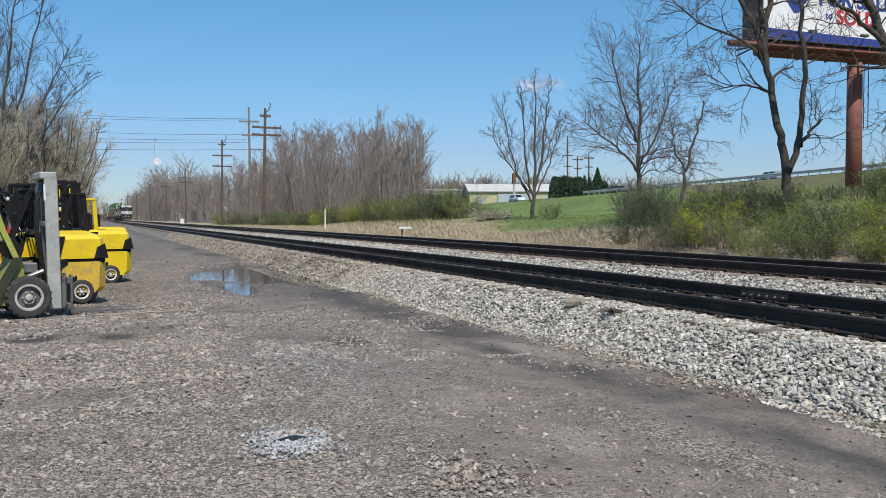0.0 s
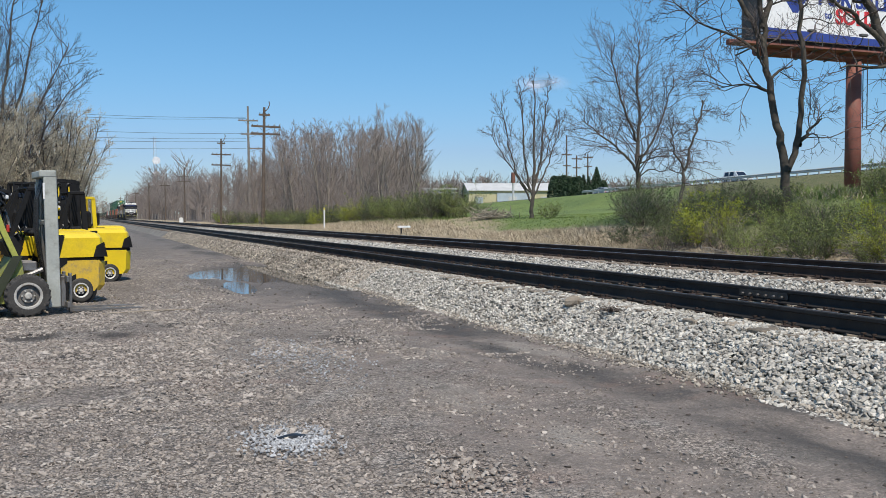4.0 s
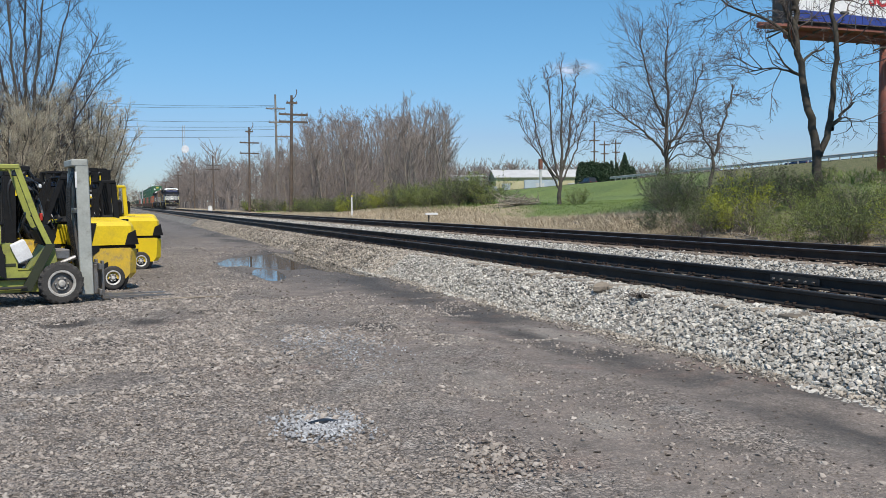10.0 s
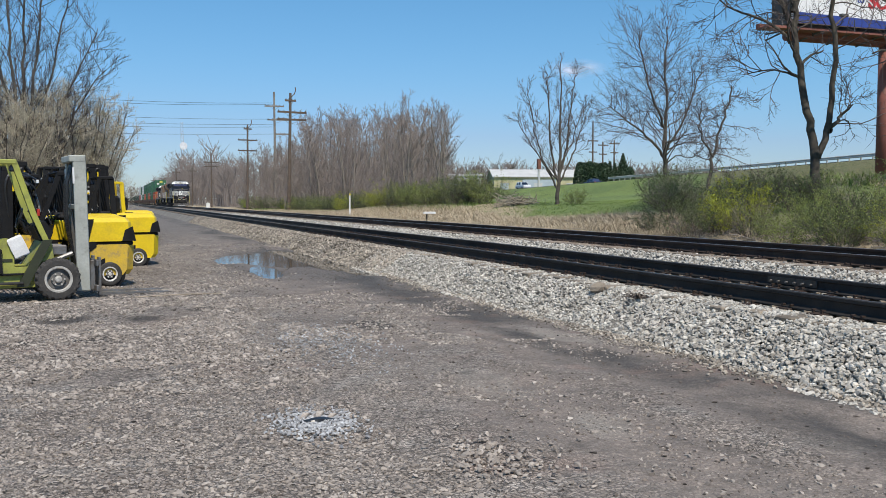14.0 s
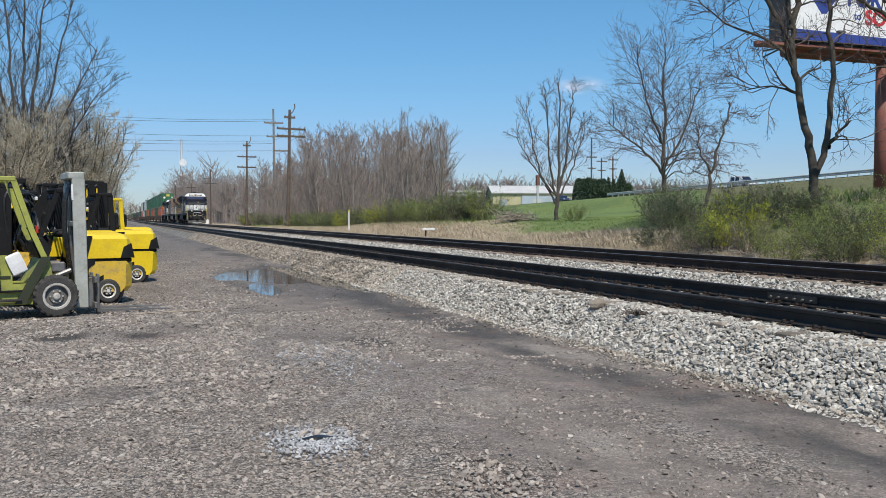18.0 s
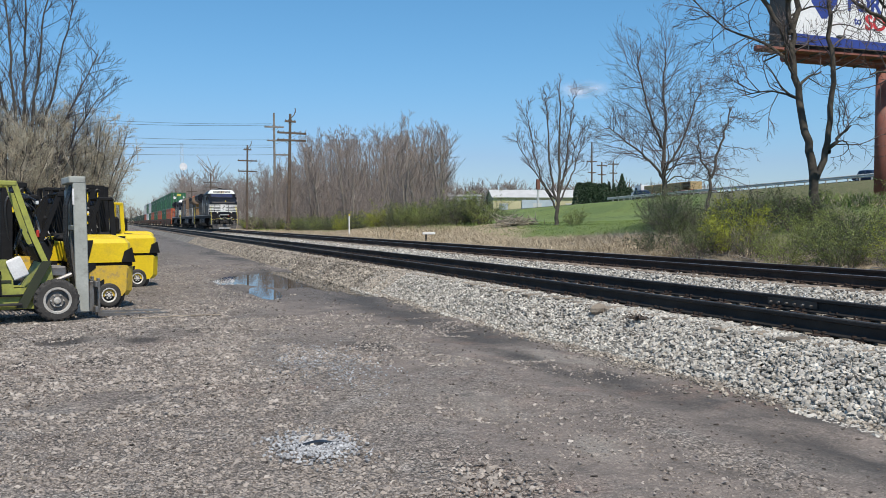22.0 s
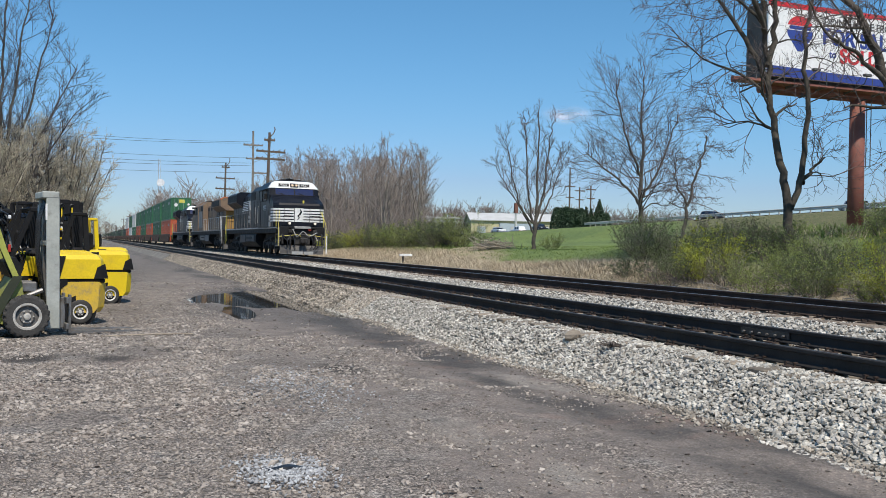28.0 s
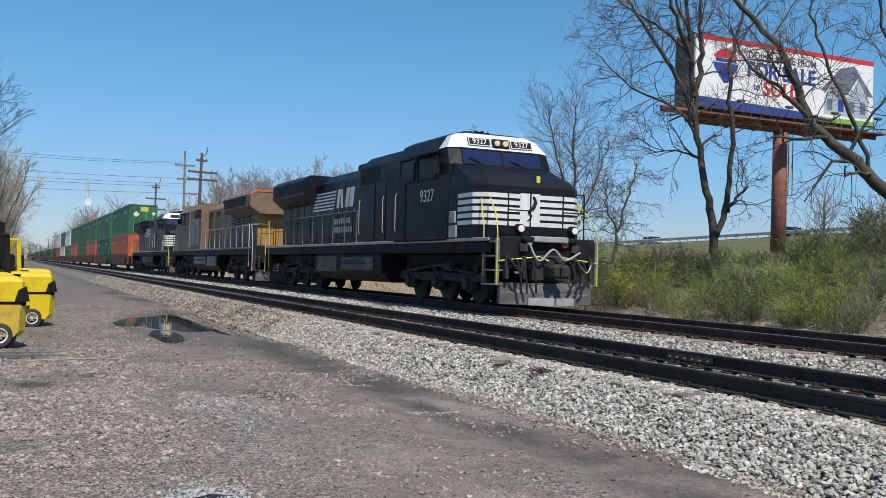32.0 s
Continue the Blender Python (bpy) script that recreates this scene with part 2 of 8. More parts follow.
M["leaf_dark"] = mat("leaf_dark", (0.045, 0.08, 0.035), (0.026, 0.052, 0.024), 0.9, 12, 0.6, bump=0, vary=0.3, island=True)
M["dry_grass"] = mat("dry_grass", (0.51, 0.425, 0.305), (0.36, 0.295, 0.205), 0.6, 12, 0.85, bump=0, vary=0.3, island=True)
M["grass"] = mat("grass", (0.20, 0.265, 0.065), (0.14, 0.20, 0.048), 0.3, 8, 0.8, bump=0, vary=0.35, island=True)
M["ballast"] = mat("ballast", (0.53, 0.50, 0.445), (0.30, 0.275, 0.238), 7.0, 40, 0.85, bump=0.3, vary=0.36, island=True)
M["ballast_tan"] = mat("ballast_tan", (0.36, 0.315, 0.258), (0.21, 0.182, 0.15), 1.2, 40, 0.85, bump=0.3, vary=0.5, island=True)
M["pebble"] = mat("pebble", (0.385, 0.337, 0.292), (0.25, 0.213, 0.182), 3.0, 40, 0.9, bump=0.4, vary=0.36, island=True)
M["grit"] = mat("grit", (0.29, 0.25, 0.215), (0.165, 0.14, 0.12), 1.2, 40, 0.9, bump=0.2, vary=0.7, island=True)
M["clod"] = mat("clod", (0.15, 0.122, 0.10), (0.085, 0.07, 0.06), 1.2, 40, 0.95, bump=0.3, vary=0.5, island=True)
M["stone_one"] = mat("stone_one", (0.52, 0.485, 0.43), (0.32, 0.29, 0.255), 1.2, 40, 0.85, bump=0.3, vary=0.45)
M["pale_stone"] = mat("pale_stone", (0.385, 0.385, 0.39), (0.25, 0.247, 0.245), 1.2, 40, 0.9, bump=0.2, vary=0.4, island=True)
M["rail"] = mat("rail", (0.030, 0.026, 0.024), (0.018, 0.016, 0.015), 2, 30, 0.75, metal=0.2, bump=0.2)
M["rail_rust"] = mat("rail_rust", (0.060, 0.038, 0.028), (0.036, 0.023, 0.018), 2, 30, 0.8, metal=0.2, bump=0.2)
M["rail_head"] = mat("rail_head", (0.36, 0.35, 0.34), (0.26, 0.25, 0.24), 2, 30, 0.35, metal=0.8, bump=0.05)
M["rail_head_dull"] = mat("rail_head_dull", (0.10, 0.095, 0.09), (0.06, 0.055, 0.05), 2, 30, 0.5, metal=0.5, bump=0.05)
M["tie"] = mat("tie", (0.25, 0.20, 0.155), (0.13, 0.105, 0.085), 3, 25, 0.9, bump=0.5, vary=0.25)
M["tie_old"] = mat("tie_old", (0.30, 0.25, 0.19), (0.16, 0.13, 0.10), 3, 25, 0.9, bump=0.5, vary=0.3)
M["pole_wood"] = mat("pole_wood", (0.14, 0.105, 0.08), (0.085, 0.065, 0.05), 2, 20, 0.9, bump=0.3)
M["pole_grey"] = mat("pole_grey", (0.26, 0.235, 0.205), (0.17, 0.155, 0.135), 2, 20, 0.9, bump=0.3)
M["wire"] = mat("wire", (0.05, 0.05, 0.05), None, 2, 20, 0.6, bump=0)
M["insulator"] = mat("insulator", (0.12, 0.13, 0.14), None, 2, 20, 0.3, bump=0)
M["black"] = mat("black", (0.010, 0.012, 0.018), (0.007, 0.008, 0.012), 1.2, 25, 0.45, bump=0.03, dirt=(0.03, 0.029, 0.029), dirt_amount=0.25, spec=0.18)
M["black_flat"] = mat("black_flat", (0.015, 0.015, 0.016), (0.009, 0.009, 0.010), 3, 40, 0.65, bump=0.12, dirt=(0.04, 0.036, 0.032), dirt_amount=0.3, spec=0.2)
M["grime"] = mat("grime", (0.034, 0.032, 0.031), (0.02, 0.019, 0.018), 3, 40, 0.8, bump=0.2, dirt=(0.085, 0.072, 0.06), dirt_amount=0.5)
M["white"] = mat("white", (0.78, 0.78, 0.76), (0.66, 0.66, 0.64), 2, 30, 0.5, bump=0.03, dirt=(0.4, 0.37, 0.33), dirt_amount=0.3)
M["sill_grey"] = mat("sill_grey", (0.42, 0.42, 0.41), (0.28, 0.28, 0.27), 2, 30, 0.6, bump=0.05)
M["handrail_yellow"] = mat("handrail_yellow", (0.72, 0.62, 0.10), (0.55, 0.46, 0.08), 2, 30, 0.5, bump=0.02)
M["handrail_dark"] = mat("handrail_dark", (0.06, 0.06, 0.06), (0.03, 0.03, 0.03), 2, 30, 0.5, bump=0.02)
# grimy yellow paint, with the shade of the engine's side mixed into its colour
M["loco_yellow_shaded"] = mat("loco_yellow_shaded", (0.235, 0.152, 0.088), (0.16, 0.112, 0.078), 0.8, 20, 0.65, bump=0.04, vary=0.22, dirt=(0.10, 0.083, 0.068), dirt_amount=0.9)
M["loco_grey"] = mat("loco_grey", (0.26, 0.255, 0.245), (0.17, 0.165, 0.16), 0.8, 20, 0.6, bump=0.04, dirt=(0.10, 0.09, 0.08), dirt_amount=0.5)
M["red"] = mat("red", (0.55, 0.045, 0.03), (0.42, 0.035, 0.025), 2, 30, 0.45, bump=0.02)
M["orange_red"] = mat("orange_red", (0.60, 0.16, 0.05), None, 2, 30, 0.5, bump=0.02)
M["green_box"] = mat("green_box", (0.03, 0.14, 0.06), (0.02, 0.10, 0.045), 0.7, 15, 0.5, bump=0.03, vary=0.2, dirt=(0.10, 0.14, 0.09), dirt_amount=0.35)
M["orange_box"] = mat("orange_box", (0.56, 0.115, 0.045), (0.42, 0.085, 0.035), 0.7, 15, 0.5, bump=0.03, vary=0.12, dirt=(0.25, 0.11, 0.07), dirt_amount=0.4)
M["white_box"] = mat("white_box", (0.68, 0.68, 0.66), (0.55, 0.55, 0.53), 0.7, 15, 0.5, bump=0.03)
M["well_car"] = mat("well_car", (0.07, 0.045, 0.038), (0.045, 0.03, 0.026), 1, 20, 0.7, bump=0.1, dirt=(0.13, 0.09, 0.07), dirt_amount=0.4)
M["gondola_green"] = mat("gondola_green", (0.035, 0.062, 0.042), (0.022, 0.042, 0.03), 1, 20, 0.6, bump=0.05)
M["fork_yellow"] = mat("fork_yellow", (0.80, 0.58, 0.010), (0.72, 0.50, 0.010), 1.5, 30, 0.38, bump=0.03, dirt=(0.42, 0.28, 0.06), dirt_amount=0.3)
M["fork_yellow_worn"] = mat("fork_yellow_worn", (0.72, 0.47, 0.03), (0.55, 0.37, 0.06), 4, 30, 0.5, bump=0.06, dirt=(0.28, 0.21, 0.14), dirt_amount=0.9)
M["olive"] = mat("olive", (0.37, 0.385, 0.075), (0.27, 0.285, 0.065), 2.5, 30, 0.5, bump=0.05, dirt=(0.13, 0.12, 0.075), dirt_amount=0.65)
M["olive_dark"] = mat("olive_dark", (0.035, 0.042, 0.018), (0.024, 0.028, 0.014), 2.5, 30, 0.6, bump=0.05, dirt=(0.06, 0.055, 0.04), dirt_amount=0.5)
M["mast_grey"] = mat("mast_grey", (0.44, 0.45, 0.41), (0.32, 0.33, 0.30), 2.5, 30, 0.5, metal=0.0, bump=0.06, dirt=(0.16, 0.15, 0.12), dirt_amount=0.5)
M["rubber"] = mat("rubber", (0.055, 0.052, 0.049), (0.032, 0.03, 0.028), 6, 50, 0.9, bump=0.2, dirt=(0.13, 0.115, 0.10), dirt_amount=0.6)
M["rim_grey"] = mat("rim_grey", (0.50, 0.48, 0.44), (0.34, 0.32, 0.29), 8, 50, 0.6, bump=0.1, dirt=(0.17, 0.14, 0.11), dirt_amount=0.7)
M["rim_white"] = mat("rim_white", (0.72, 0.70, 0.66), (0.55, 0.53, 0.50), 8, 50, 0.6, bump=0.1, dirt=(0.3, 0.25, 0.2), dirt_amount=0.6)
M["hose"] = mat("hose", (0.02, 0.02, 0.021), None, 6, 50, 0.36, bump=0.02)
M["steel"] = mat("steel", (0.30, 0.29, 0.28), (0.18, 0.165, 0.15), 5, 50, 0.45, metal=0.7, bump=0.1, dirt=(0.15, 0.10, 0.07), dirt_amount=0.5)
M["paper_white"] = mat("paper_white", (0.75, 0.75, 0.74), (0.62, 0.61, 0.60), 3, 30, 0.8, bump=0.05)
M["bb_steel"] = mat("bb_steel", (0.27, 0.098, 0.07), (0.19, 0.07, 0.052), 0.8, 12, 0.7, bump=0.08, dirt=(0.20, 0.13, 0.10), dirt_amount=0.6)
M["bb_white"] = mat("bb_white", (0.80, 0.80, 0.79), (0.76, 0.76, 0.75), 0.5, 8, 0.6, bump=0.0)
M["bb_blue"] = mat("bb_blue", (0.03, 0.06, 0.28), (0.025, 0.05, 0.24), 0.5, 8, 0.6, bump=0.0)
M["bb_red"] = mat("bb_red", (0.62, 0.03, 0.04), (0.56, 0.028, 0.036), 0.5, 8, 0.6, bump=0.0)
M["bb_green"] = mat("bb_green", (0.22, 0.42, 0.05), (0.17, 0.34, 0.04), 2, 12, 0.7, bump=0.0)
M["bb_slate"] = mat("bb_slate", (0.16, 0.19, 0.25), (0.12, 0.14, 0.19), 1, 12, 0.7, bump=0.0)
M["bb_pale"] = mat("bb_pale", (0.42, 0.48, 0.55), (0.36, 0.41, 0.48), 1, 12, 0.7, bump=0.0)
M["bb_back"] = mat("bb_back", (0.10, 0.10, 0.10), None, 1, 12, 0.8, bump=0.0)
M["wall_cream"] = mat("wall_cream", (0.52, 0.47, 0.29), (0.45, 0.40, 0.25), 0.3, 4, 0.8, bump=0.05)
M["roof_white"] = mat("roof_white", (0.52, 0.52, 0.51), (0.45, 0.45, 0.44), 0.3, 4, 0.7, bump=0.05)
M["wall_blue"] = mat("wall_blue", (0.42, 0.48, 0.53), (0.36, 0.41, 0.46), 0.3, 4, 0.8, bump=0.05)
M["chimney_brown"] = mat("chimney_brown", (0.22, 0.09, 0.06), (0.16, 0.07, 0.05), 0.5, 6, 0.8, bump=0.1)
M["concrete"] = mat("concrete", (0.45, 0.44, 0.42), (0.36, 0.35, 0.33), 0.5, 8, 0.85, bump=0.1)
M["asphalt"] = mat("asphalt", (0.06, 0.06, 0.062), (0.045, 0.045, 0.046), 0.5, 20, 0.9, bump=0.1)
M["galv"] = mat("galv", (0.42, 0.43, 0.44), (0.32, 0.33, 0.34), 1, 20, 0.5, metal=0.5, bump=0.02)
M["car_white"] = mat("car_white", (0.75, 0.75, 0.75), (0.72, 0.72, 0.72), 1, 10, 0.3, bump=0)
M["car_dark"] = mat("car_dark", (0.02, 0.022, 0.026), (0.016, 0.018, 0.02), 1, 10, 0.3, bump=0)
M["car_silver"] = mat("car_silver", (0.36, 0.37, 0.38), (0.33, 0.34, 0.35), 1, 10, 0.3, metal=0.5, bump=0)
M["car_blue"] = mat("car_blue", (0.03, 0.05, 0.11), (0.025, 0.04, 0.09), 1, 10, 0.3, bump=0)
M["car_red"] = mat("car_red", (0.35, 0.03, 0.02), None, 1, 10, 0.3, bump=0)
M["glass_dark"] = mat("glass_dark", (0.02, 0.03, 0.05), (0.015, 0.022, 0.04), 1, 10, 0.12, bump=0)
M["cab_glass"] = mat("cab_glass", (0.012, 0.014, 0.018), (0.009, 0.011, 0.014), 1, 10, 0.4, bump=0, spec=0.15)
M["windshield"] = mat("windshield", (0.018, 0.026, 0.085), (0.012, 0.018, 0.06), 1, 10, 0.16, bump=0)
M["lumber"] = mat("lumber", (0.46, 0.34, 0.17), (0.35, 0.25, 0.12), 0.8, 10, 0.85, bump=0.1)
M["lamp_on"] = glow("lamp_on", (1.0, 0.93, 0.80), 0.62)
M["lamp_lit"] = glow("lamp_lit", (1.0, 0.80, 0.55), 0.55)
# the yellow engine's paint again, brighter for the sun on its end face
M["loco_yellow_sunlit"] = mat("loco_yellow_sunlit", (0.40, 0.225, 0.06), (0.29, 0.175, 0.06), 0.8, 20, 0.6, bump=0.04, dirt=(0.15, 0.115, 0.08), dirt_amount=0.5)
M["rim_dark"] = mat("rim_dark", (0.20, 0.19, 0.175), (0.12, 0.112, 0.105), 8, 50, 0.7, bump=0.1, dirt=(0.08, 0.07, 0.06), dirt_amount=0.6)
M["guard_pale"] = mat("guard_pale", (0.55, 0.55, 0.54), (0.45, 0.45, 0.44), 1, 20, 0.6, bump=0.02)
M["dish_white"] = mat("dish_white", (0.78, 0.80, 0.82), None, 1, 10, 0.6, bump=0)
M["plow"] = mat("plow", (0.13, 0.122, 0.115), (0.08, 0.075, 0.07), 1.5, 30, 0.8, bump=0.1, dirt=(0.08, 0.07, 0.065), dirt_amount=0.6)


# ---- the land ----
ROAD_X = 92.0


def road_z(y):
    return 6.85 - 0.0212 * (max(-60, min(y, 205)) - 84)


# the puddle's basins: centre, half widths, turn in degrees
BASINS = ((4.55, 26.6, 1.15, 4.3, -8), (3.35, 26.9, 0.62, 2.6, -14), (3.30, 21.6, 0.36, 2.1, -4), (5.15, 23.2, 0.62, 2.2, 0), (5.25, 20.6, 0.28, 1.3, 0))


def basin(x, y):
    """1 at the rim of the puddle's hollow, less inside."""
    q = 9.0
    for cx, cy, rx, ry, turn in BASINS:
        c, s = math.cos(radians(turn)), math.sin(radians(turn))
        u, v = (x - cx) * c + (y - cy) * s, -(x - cx) * s + (y - cy) * c
        q = min(q, (u / rx) ** 2 + (v / ry) ** 2)
    return q


def rut(d, w):
    return math.exp(-(d / w) ** 2)


def land(x, y):
    """Height of the ground."""
    if x < 5.6:
        q = basin(x, y) if 15 < y < 35 and x > 1 else 9.0
        z = 0.03 * math.sin(x * 0.9 + 1) * math.sin(y * 0.55) * sm(2, 8, y) * sm(1.0, 2.2, q)
        z += (0.022 * noise.noise((x * 1.3, y * 0.8, 2)) + 0.03 * noise.noise((x * 2.3, y * 0.9, 8))) * sm(2.5, 1.0, q) - 0.075 * sm(1.3, 0.45, q)
        if -8 < x and -2 < y < 20:
            # lumps, wheel ruts along the ballast and an old pothole
            k = sm(20, 14, y)
            z += k * (0.016 * noise.noise((x * 1.7, y * 1.7, 4)) + 0.012 * noise.noise((x * 4.3, y * 4.3, 6)))
            bend = 0.35 * math.sin(y * 0.42 + 0.6)
            for cx, dep in ((4.75, 0.045), (3.15, 0.035), (3.95, -0.02)):
                z -= k * dep * rut(x - cx - bend, 0.24) * (0.6 + 0.7 * noise.noise((cx, y * 0.7, 1)))
            z -= 0.05 * rut(math.hypot((x - 3.23) / 1.25, y - 7.4), 0.42)
        return z
    if x < 14:
        return -0.05 + 0.4 * sm(13.0, 14.0, x)
    z = 0.35 + 1.2 * sm(14, 22, x) * (1 - 0.9 * sm(50, 100, y)) + 0.75 * sm(15, 24, x) * (1 - sm(22, 42, y))
    z += 3.6 * sm(24, 100, x) * (1 - 0.55 * sm(80, 200, y)) + 0.25 * noise.noise((x * 0.08, y * 0.08, 0)) * sm(14, 18, x)
    k = 1 - sm(6.4, 21, abs(x - ROAD_X))
    return z + (road_z(max(y, -60)) - 0.12 - z) * k


def spaced(stops):
    out = []
    for a, b, step in stops:
        n = max(1, round((b - a) / step))
        out += [a + (b - a) * i / n for i in range(n)]
    return out + [stops[-1][1]]


STAINS = ((-0.62, 13.35, 0.42, 0.55), (-1.08, 11.35, 0.28, 0.4), (-0.12, 11.4, 0.3, 0.5), (0.35, 13.0, 0.3, 0.3), (1.2, 13.9, 0.25, 0.4), (3.1, 11.6, 0.35, 0.8))


def ground_material():
    m = bpy.data.materials.new("ground")
    m.use_nodes = True
    nt = m.node_tree
    N, L = nt.nodes, nt.links.new
    bs = N["Principled BSDF"]
    co = N.new("ShaderNodeTexCoord").outputs["Object"]
    sep = N.new("ShaderNodeSeparateXYZ")
    L(co, sep.inputs[0])

    def noise_tex(scale, detail=5, rough=0.6, stretch=None):
        n = N.new("ShaderNodeTexNoise")
        n.inputs["Scale"].default_value, n.inputs["Detail"].default_value, n.inputs["Roughness"].default_value = scale, detail, rough
        if stretch:
            mp = N.new("ShaderNodeMapping")
            mp.inputs["Scale"].default_value = stretch
            L(co, mp.inputs[0])
            L(mp.outputs[0], n.inputs["Vector"])
        else:
            L(co, n.inputs["Vector"])
        return n.outputs[0]

    def rng(v, a, b, lo=0.0, hi=1.0):
        r = N.new("ShaderNodeMapRange")
        r.interpolation_type = "SMOOTHSTEP"
        for i, q in enumerate((a, b, lo, hi)):
            r.inputs[1 + i].default_value = q
        L(v, r.inputs[0])
        return r.outputs[0]

    def math_(op, a, b):
        n = N.new("ShaderNodeMath")
        n.operation = op
        for i, q in enumerate((a, b)):
            if isinstance(q, (int, float)):
                n.inputs[i].default_value = q
            else:
                L(q, n.inputs[i])
        return n.outputs[0]

    def mix(k, a, b):
        n = N.new("ShaderNodeMix")
        n.data_type = "RGBA"
        L(k, n.inputs[0])
        for i, q in ((6, a), (7, b)):
            if isinstance(q, tuple):
                n.inputs[i].default_value = (*q, 1)
            else:
                L(q, n.inputs[i])
        return n.outputs[2]

    X, Y = sep.outputs[0], sep.outputs[1]
    big, mid, fine, grit = noise_tex(0.35), noise_tex(1.6, 6), noise_tex(14, 5), noise_tex(55, 3)
    wob = math_("MULTIPLY", math_("SUBTRACT", noise_tex(0.55, 5), 0.5), 3.0)
    xw = math_("ADD", X, wob)
    # yard: brown-grey grit, paler drifts, darker trodden mud
    yard = mix(rng(big, 0.35, 0.65), (0.30, 0.255, 0.215), (0.225, 0.189, 0.161))
    yard = mix(rng(mid, 0.48, 0.70), yard, (0.32, 0.285, 0.25))
    yard = mix(rng(fine, 0.50, 0.68, 0, 0.8), yard, (0.085, 0.074, 0.066))
    # packed mud of the wheel lane, its dark wet edge beside the ballast, drifts of dried silt
    lane_x = math_("ADD", X, math_("ADD", math_("MULTIPLY", wob, 0.45), math_("MULTIPLY", math_("SUBTRACT", mid, 0.5), 0.7)))
    packed = math_("MULTIPLY", rng(lane_x, 2.2, 3.1), rng(noise_tex(0.7, 4, 0.55, (1.0, 0.4, 1)), 0.34, 0.52))
    yard = mix(math_("MULTIPLY", packed, 0.8), yard, mix(rng(noise_tex(2.6, 5), 0.38, 0.62), (0.235, 0.195, 0.167), (0.165, 0.139, 0.121)))
    silt = math_("MULTIPLY", packed, rng(noise_tex(1.1, 4, 0.5, (1.0, 0.5, 1)), 0.56, 0.68))
    yard = mix(math_("MULTIPLY", silt, 0.6), yard, (0.31, 0.282, 0.245))
    lane = math_("MULTIPLY", math_("MULTIPLY", rng(lane_x, 3.9, 4.7), rng(lane_x, 6.0, 5.2)), rng(noise_tex(0.75, 6, 0.6, (1.0, 0.35, 1)), 0.40, 0.60))
    yard = mix(math_("MULTIPLY", lane, 0.92), yard, (0.062, 0.057, 0.053))
    red = math_("MULTIPLY", rng(noise_tex(0.62, 4, 0.6), 0.55, 0.70), rng(Y, 22, 12))
    yard = mix(math_("MULTIPLY", red, 0.45), yard, (0.235, 0.158, 0.125))
    ex = math_("DIVIDE", math_("SUBTRACT", xw, 4.5), 2.6)
    ey = math_("DIVIDE", math_("SUBTRACT", Y, 24.0), 9.0)
    wet = rng(math_("ADD", math_("ADD", math_("MULTIPLY", ex, ex), math_("MULTIPLY", ey, ey)), math_("MULTIPLY", math_("SUBTRACT", mid, 0.5), 1.6)), 1.0, 0.45)
    yard = mix(math_("MULTIPLY", wet, 0.5), yard, (0.075, 0.068, 0.062))
    far_lane = math_("MULTIPLY", rng(Y, 30, 55), rng(xw, -3, 1))
    yard = mix(math_("MULTIPLY", far_lane, 0.55), yard, (0.12, 0.112, 0.105))
    yard = mix(rng(noise_tex(0.9, 3), 0.62, 0.70, 0, 0.55), yard, (0.075, 0.065, 0.058))
    # old oil and mud stains by the parked machines
    for sx, sy, rx, ry in STAINS:
        ax, ay = math_("DIVIDE", math_("SUBTRACT", math_("ADD", X, math_("MULTIPLY", wob, 0.10)), sx), rx), math_("DIVIDE", math_("SUBTRACT", math_("ADD", Y, math_("MULTIPLY", wob, 0.25)), sy), ry)
        blot = rng(math_("ADD", math_("ADD", math_("MULTIPLY", ax, ax), math_("MULTIPLY", ay, ay)), math_("MULTIPLY", fine, 0.9)), 1.5, 0.5, 0, 0.85)
        yard = mix(blot, yard, (0.05, 0.043, 0.038))
    # verge: dead grass, then green turf
    dry = mix(rng(mid, 0.35, 0.7), (0.42, 0.335, 0.22), (0.29, 0.23, 0.15))
    turf = mix(rng(noise_tex(0.12, 4), 0.35, 0.65), (0.15, 0.205, 0.05), (0.105, 0.155, 0.042))
    turf = mix(rng(mid, 0.5, 0.75, 0, 0.6), turf, (0.21, 0.225, 0.07))
    litter = mix(rng(mid, 0.4, 0.65), (0.21, 0.17, 0.125), (0.13, 0.105, 0.078))
    bank = math_("MULTIPLY", rng(xw, 15.0, 17.0), rng(Y, 40, 32))
    dry = mix(bank, dry, litter)
    turf_x = math_("SUBTRACT", xw, math_("ADD", rng(Y, 38, 52, 0.0, 4.6), rng(Y, 52, 75, 0.0, 1.5)))
    side = mix(rng(turf_x, 17.0, 19.0), dry, turf)
    wood = math_("MULTIPLY", rng(xw, 19.5, 22), rng(math_("ADD", Y, wob), 58, 66))
    wood = math_("MULTIPLY", wood, rng(math_("SUBTRACT", xw, math_("MULTIPLY", Y, 0.37)), 3, -2))
    side = mix(wood, side, litter)
    # rough half-dead brush land on the bank under the guard rail
    rough_land = mix(rng(mid, 0.38, 0.62), (0.15, 0.14, 0.066), (0.105, 0.115, 0.044))
    side = mix(math_("MULTIPLY", rng(math_("SUBTRACT", xw, math_("MULTIPLY", Y, 0.70)), -1, 3), rng(X, 20, 24)), side, rough_land)
    col = mix(rng(X, 13.0, 13.3), yard, side)
    west = rng(math_("ADD", X, wob), -9, -16)
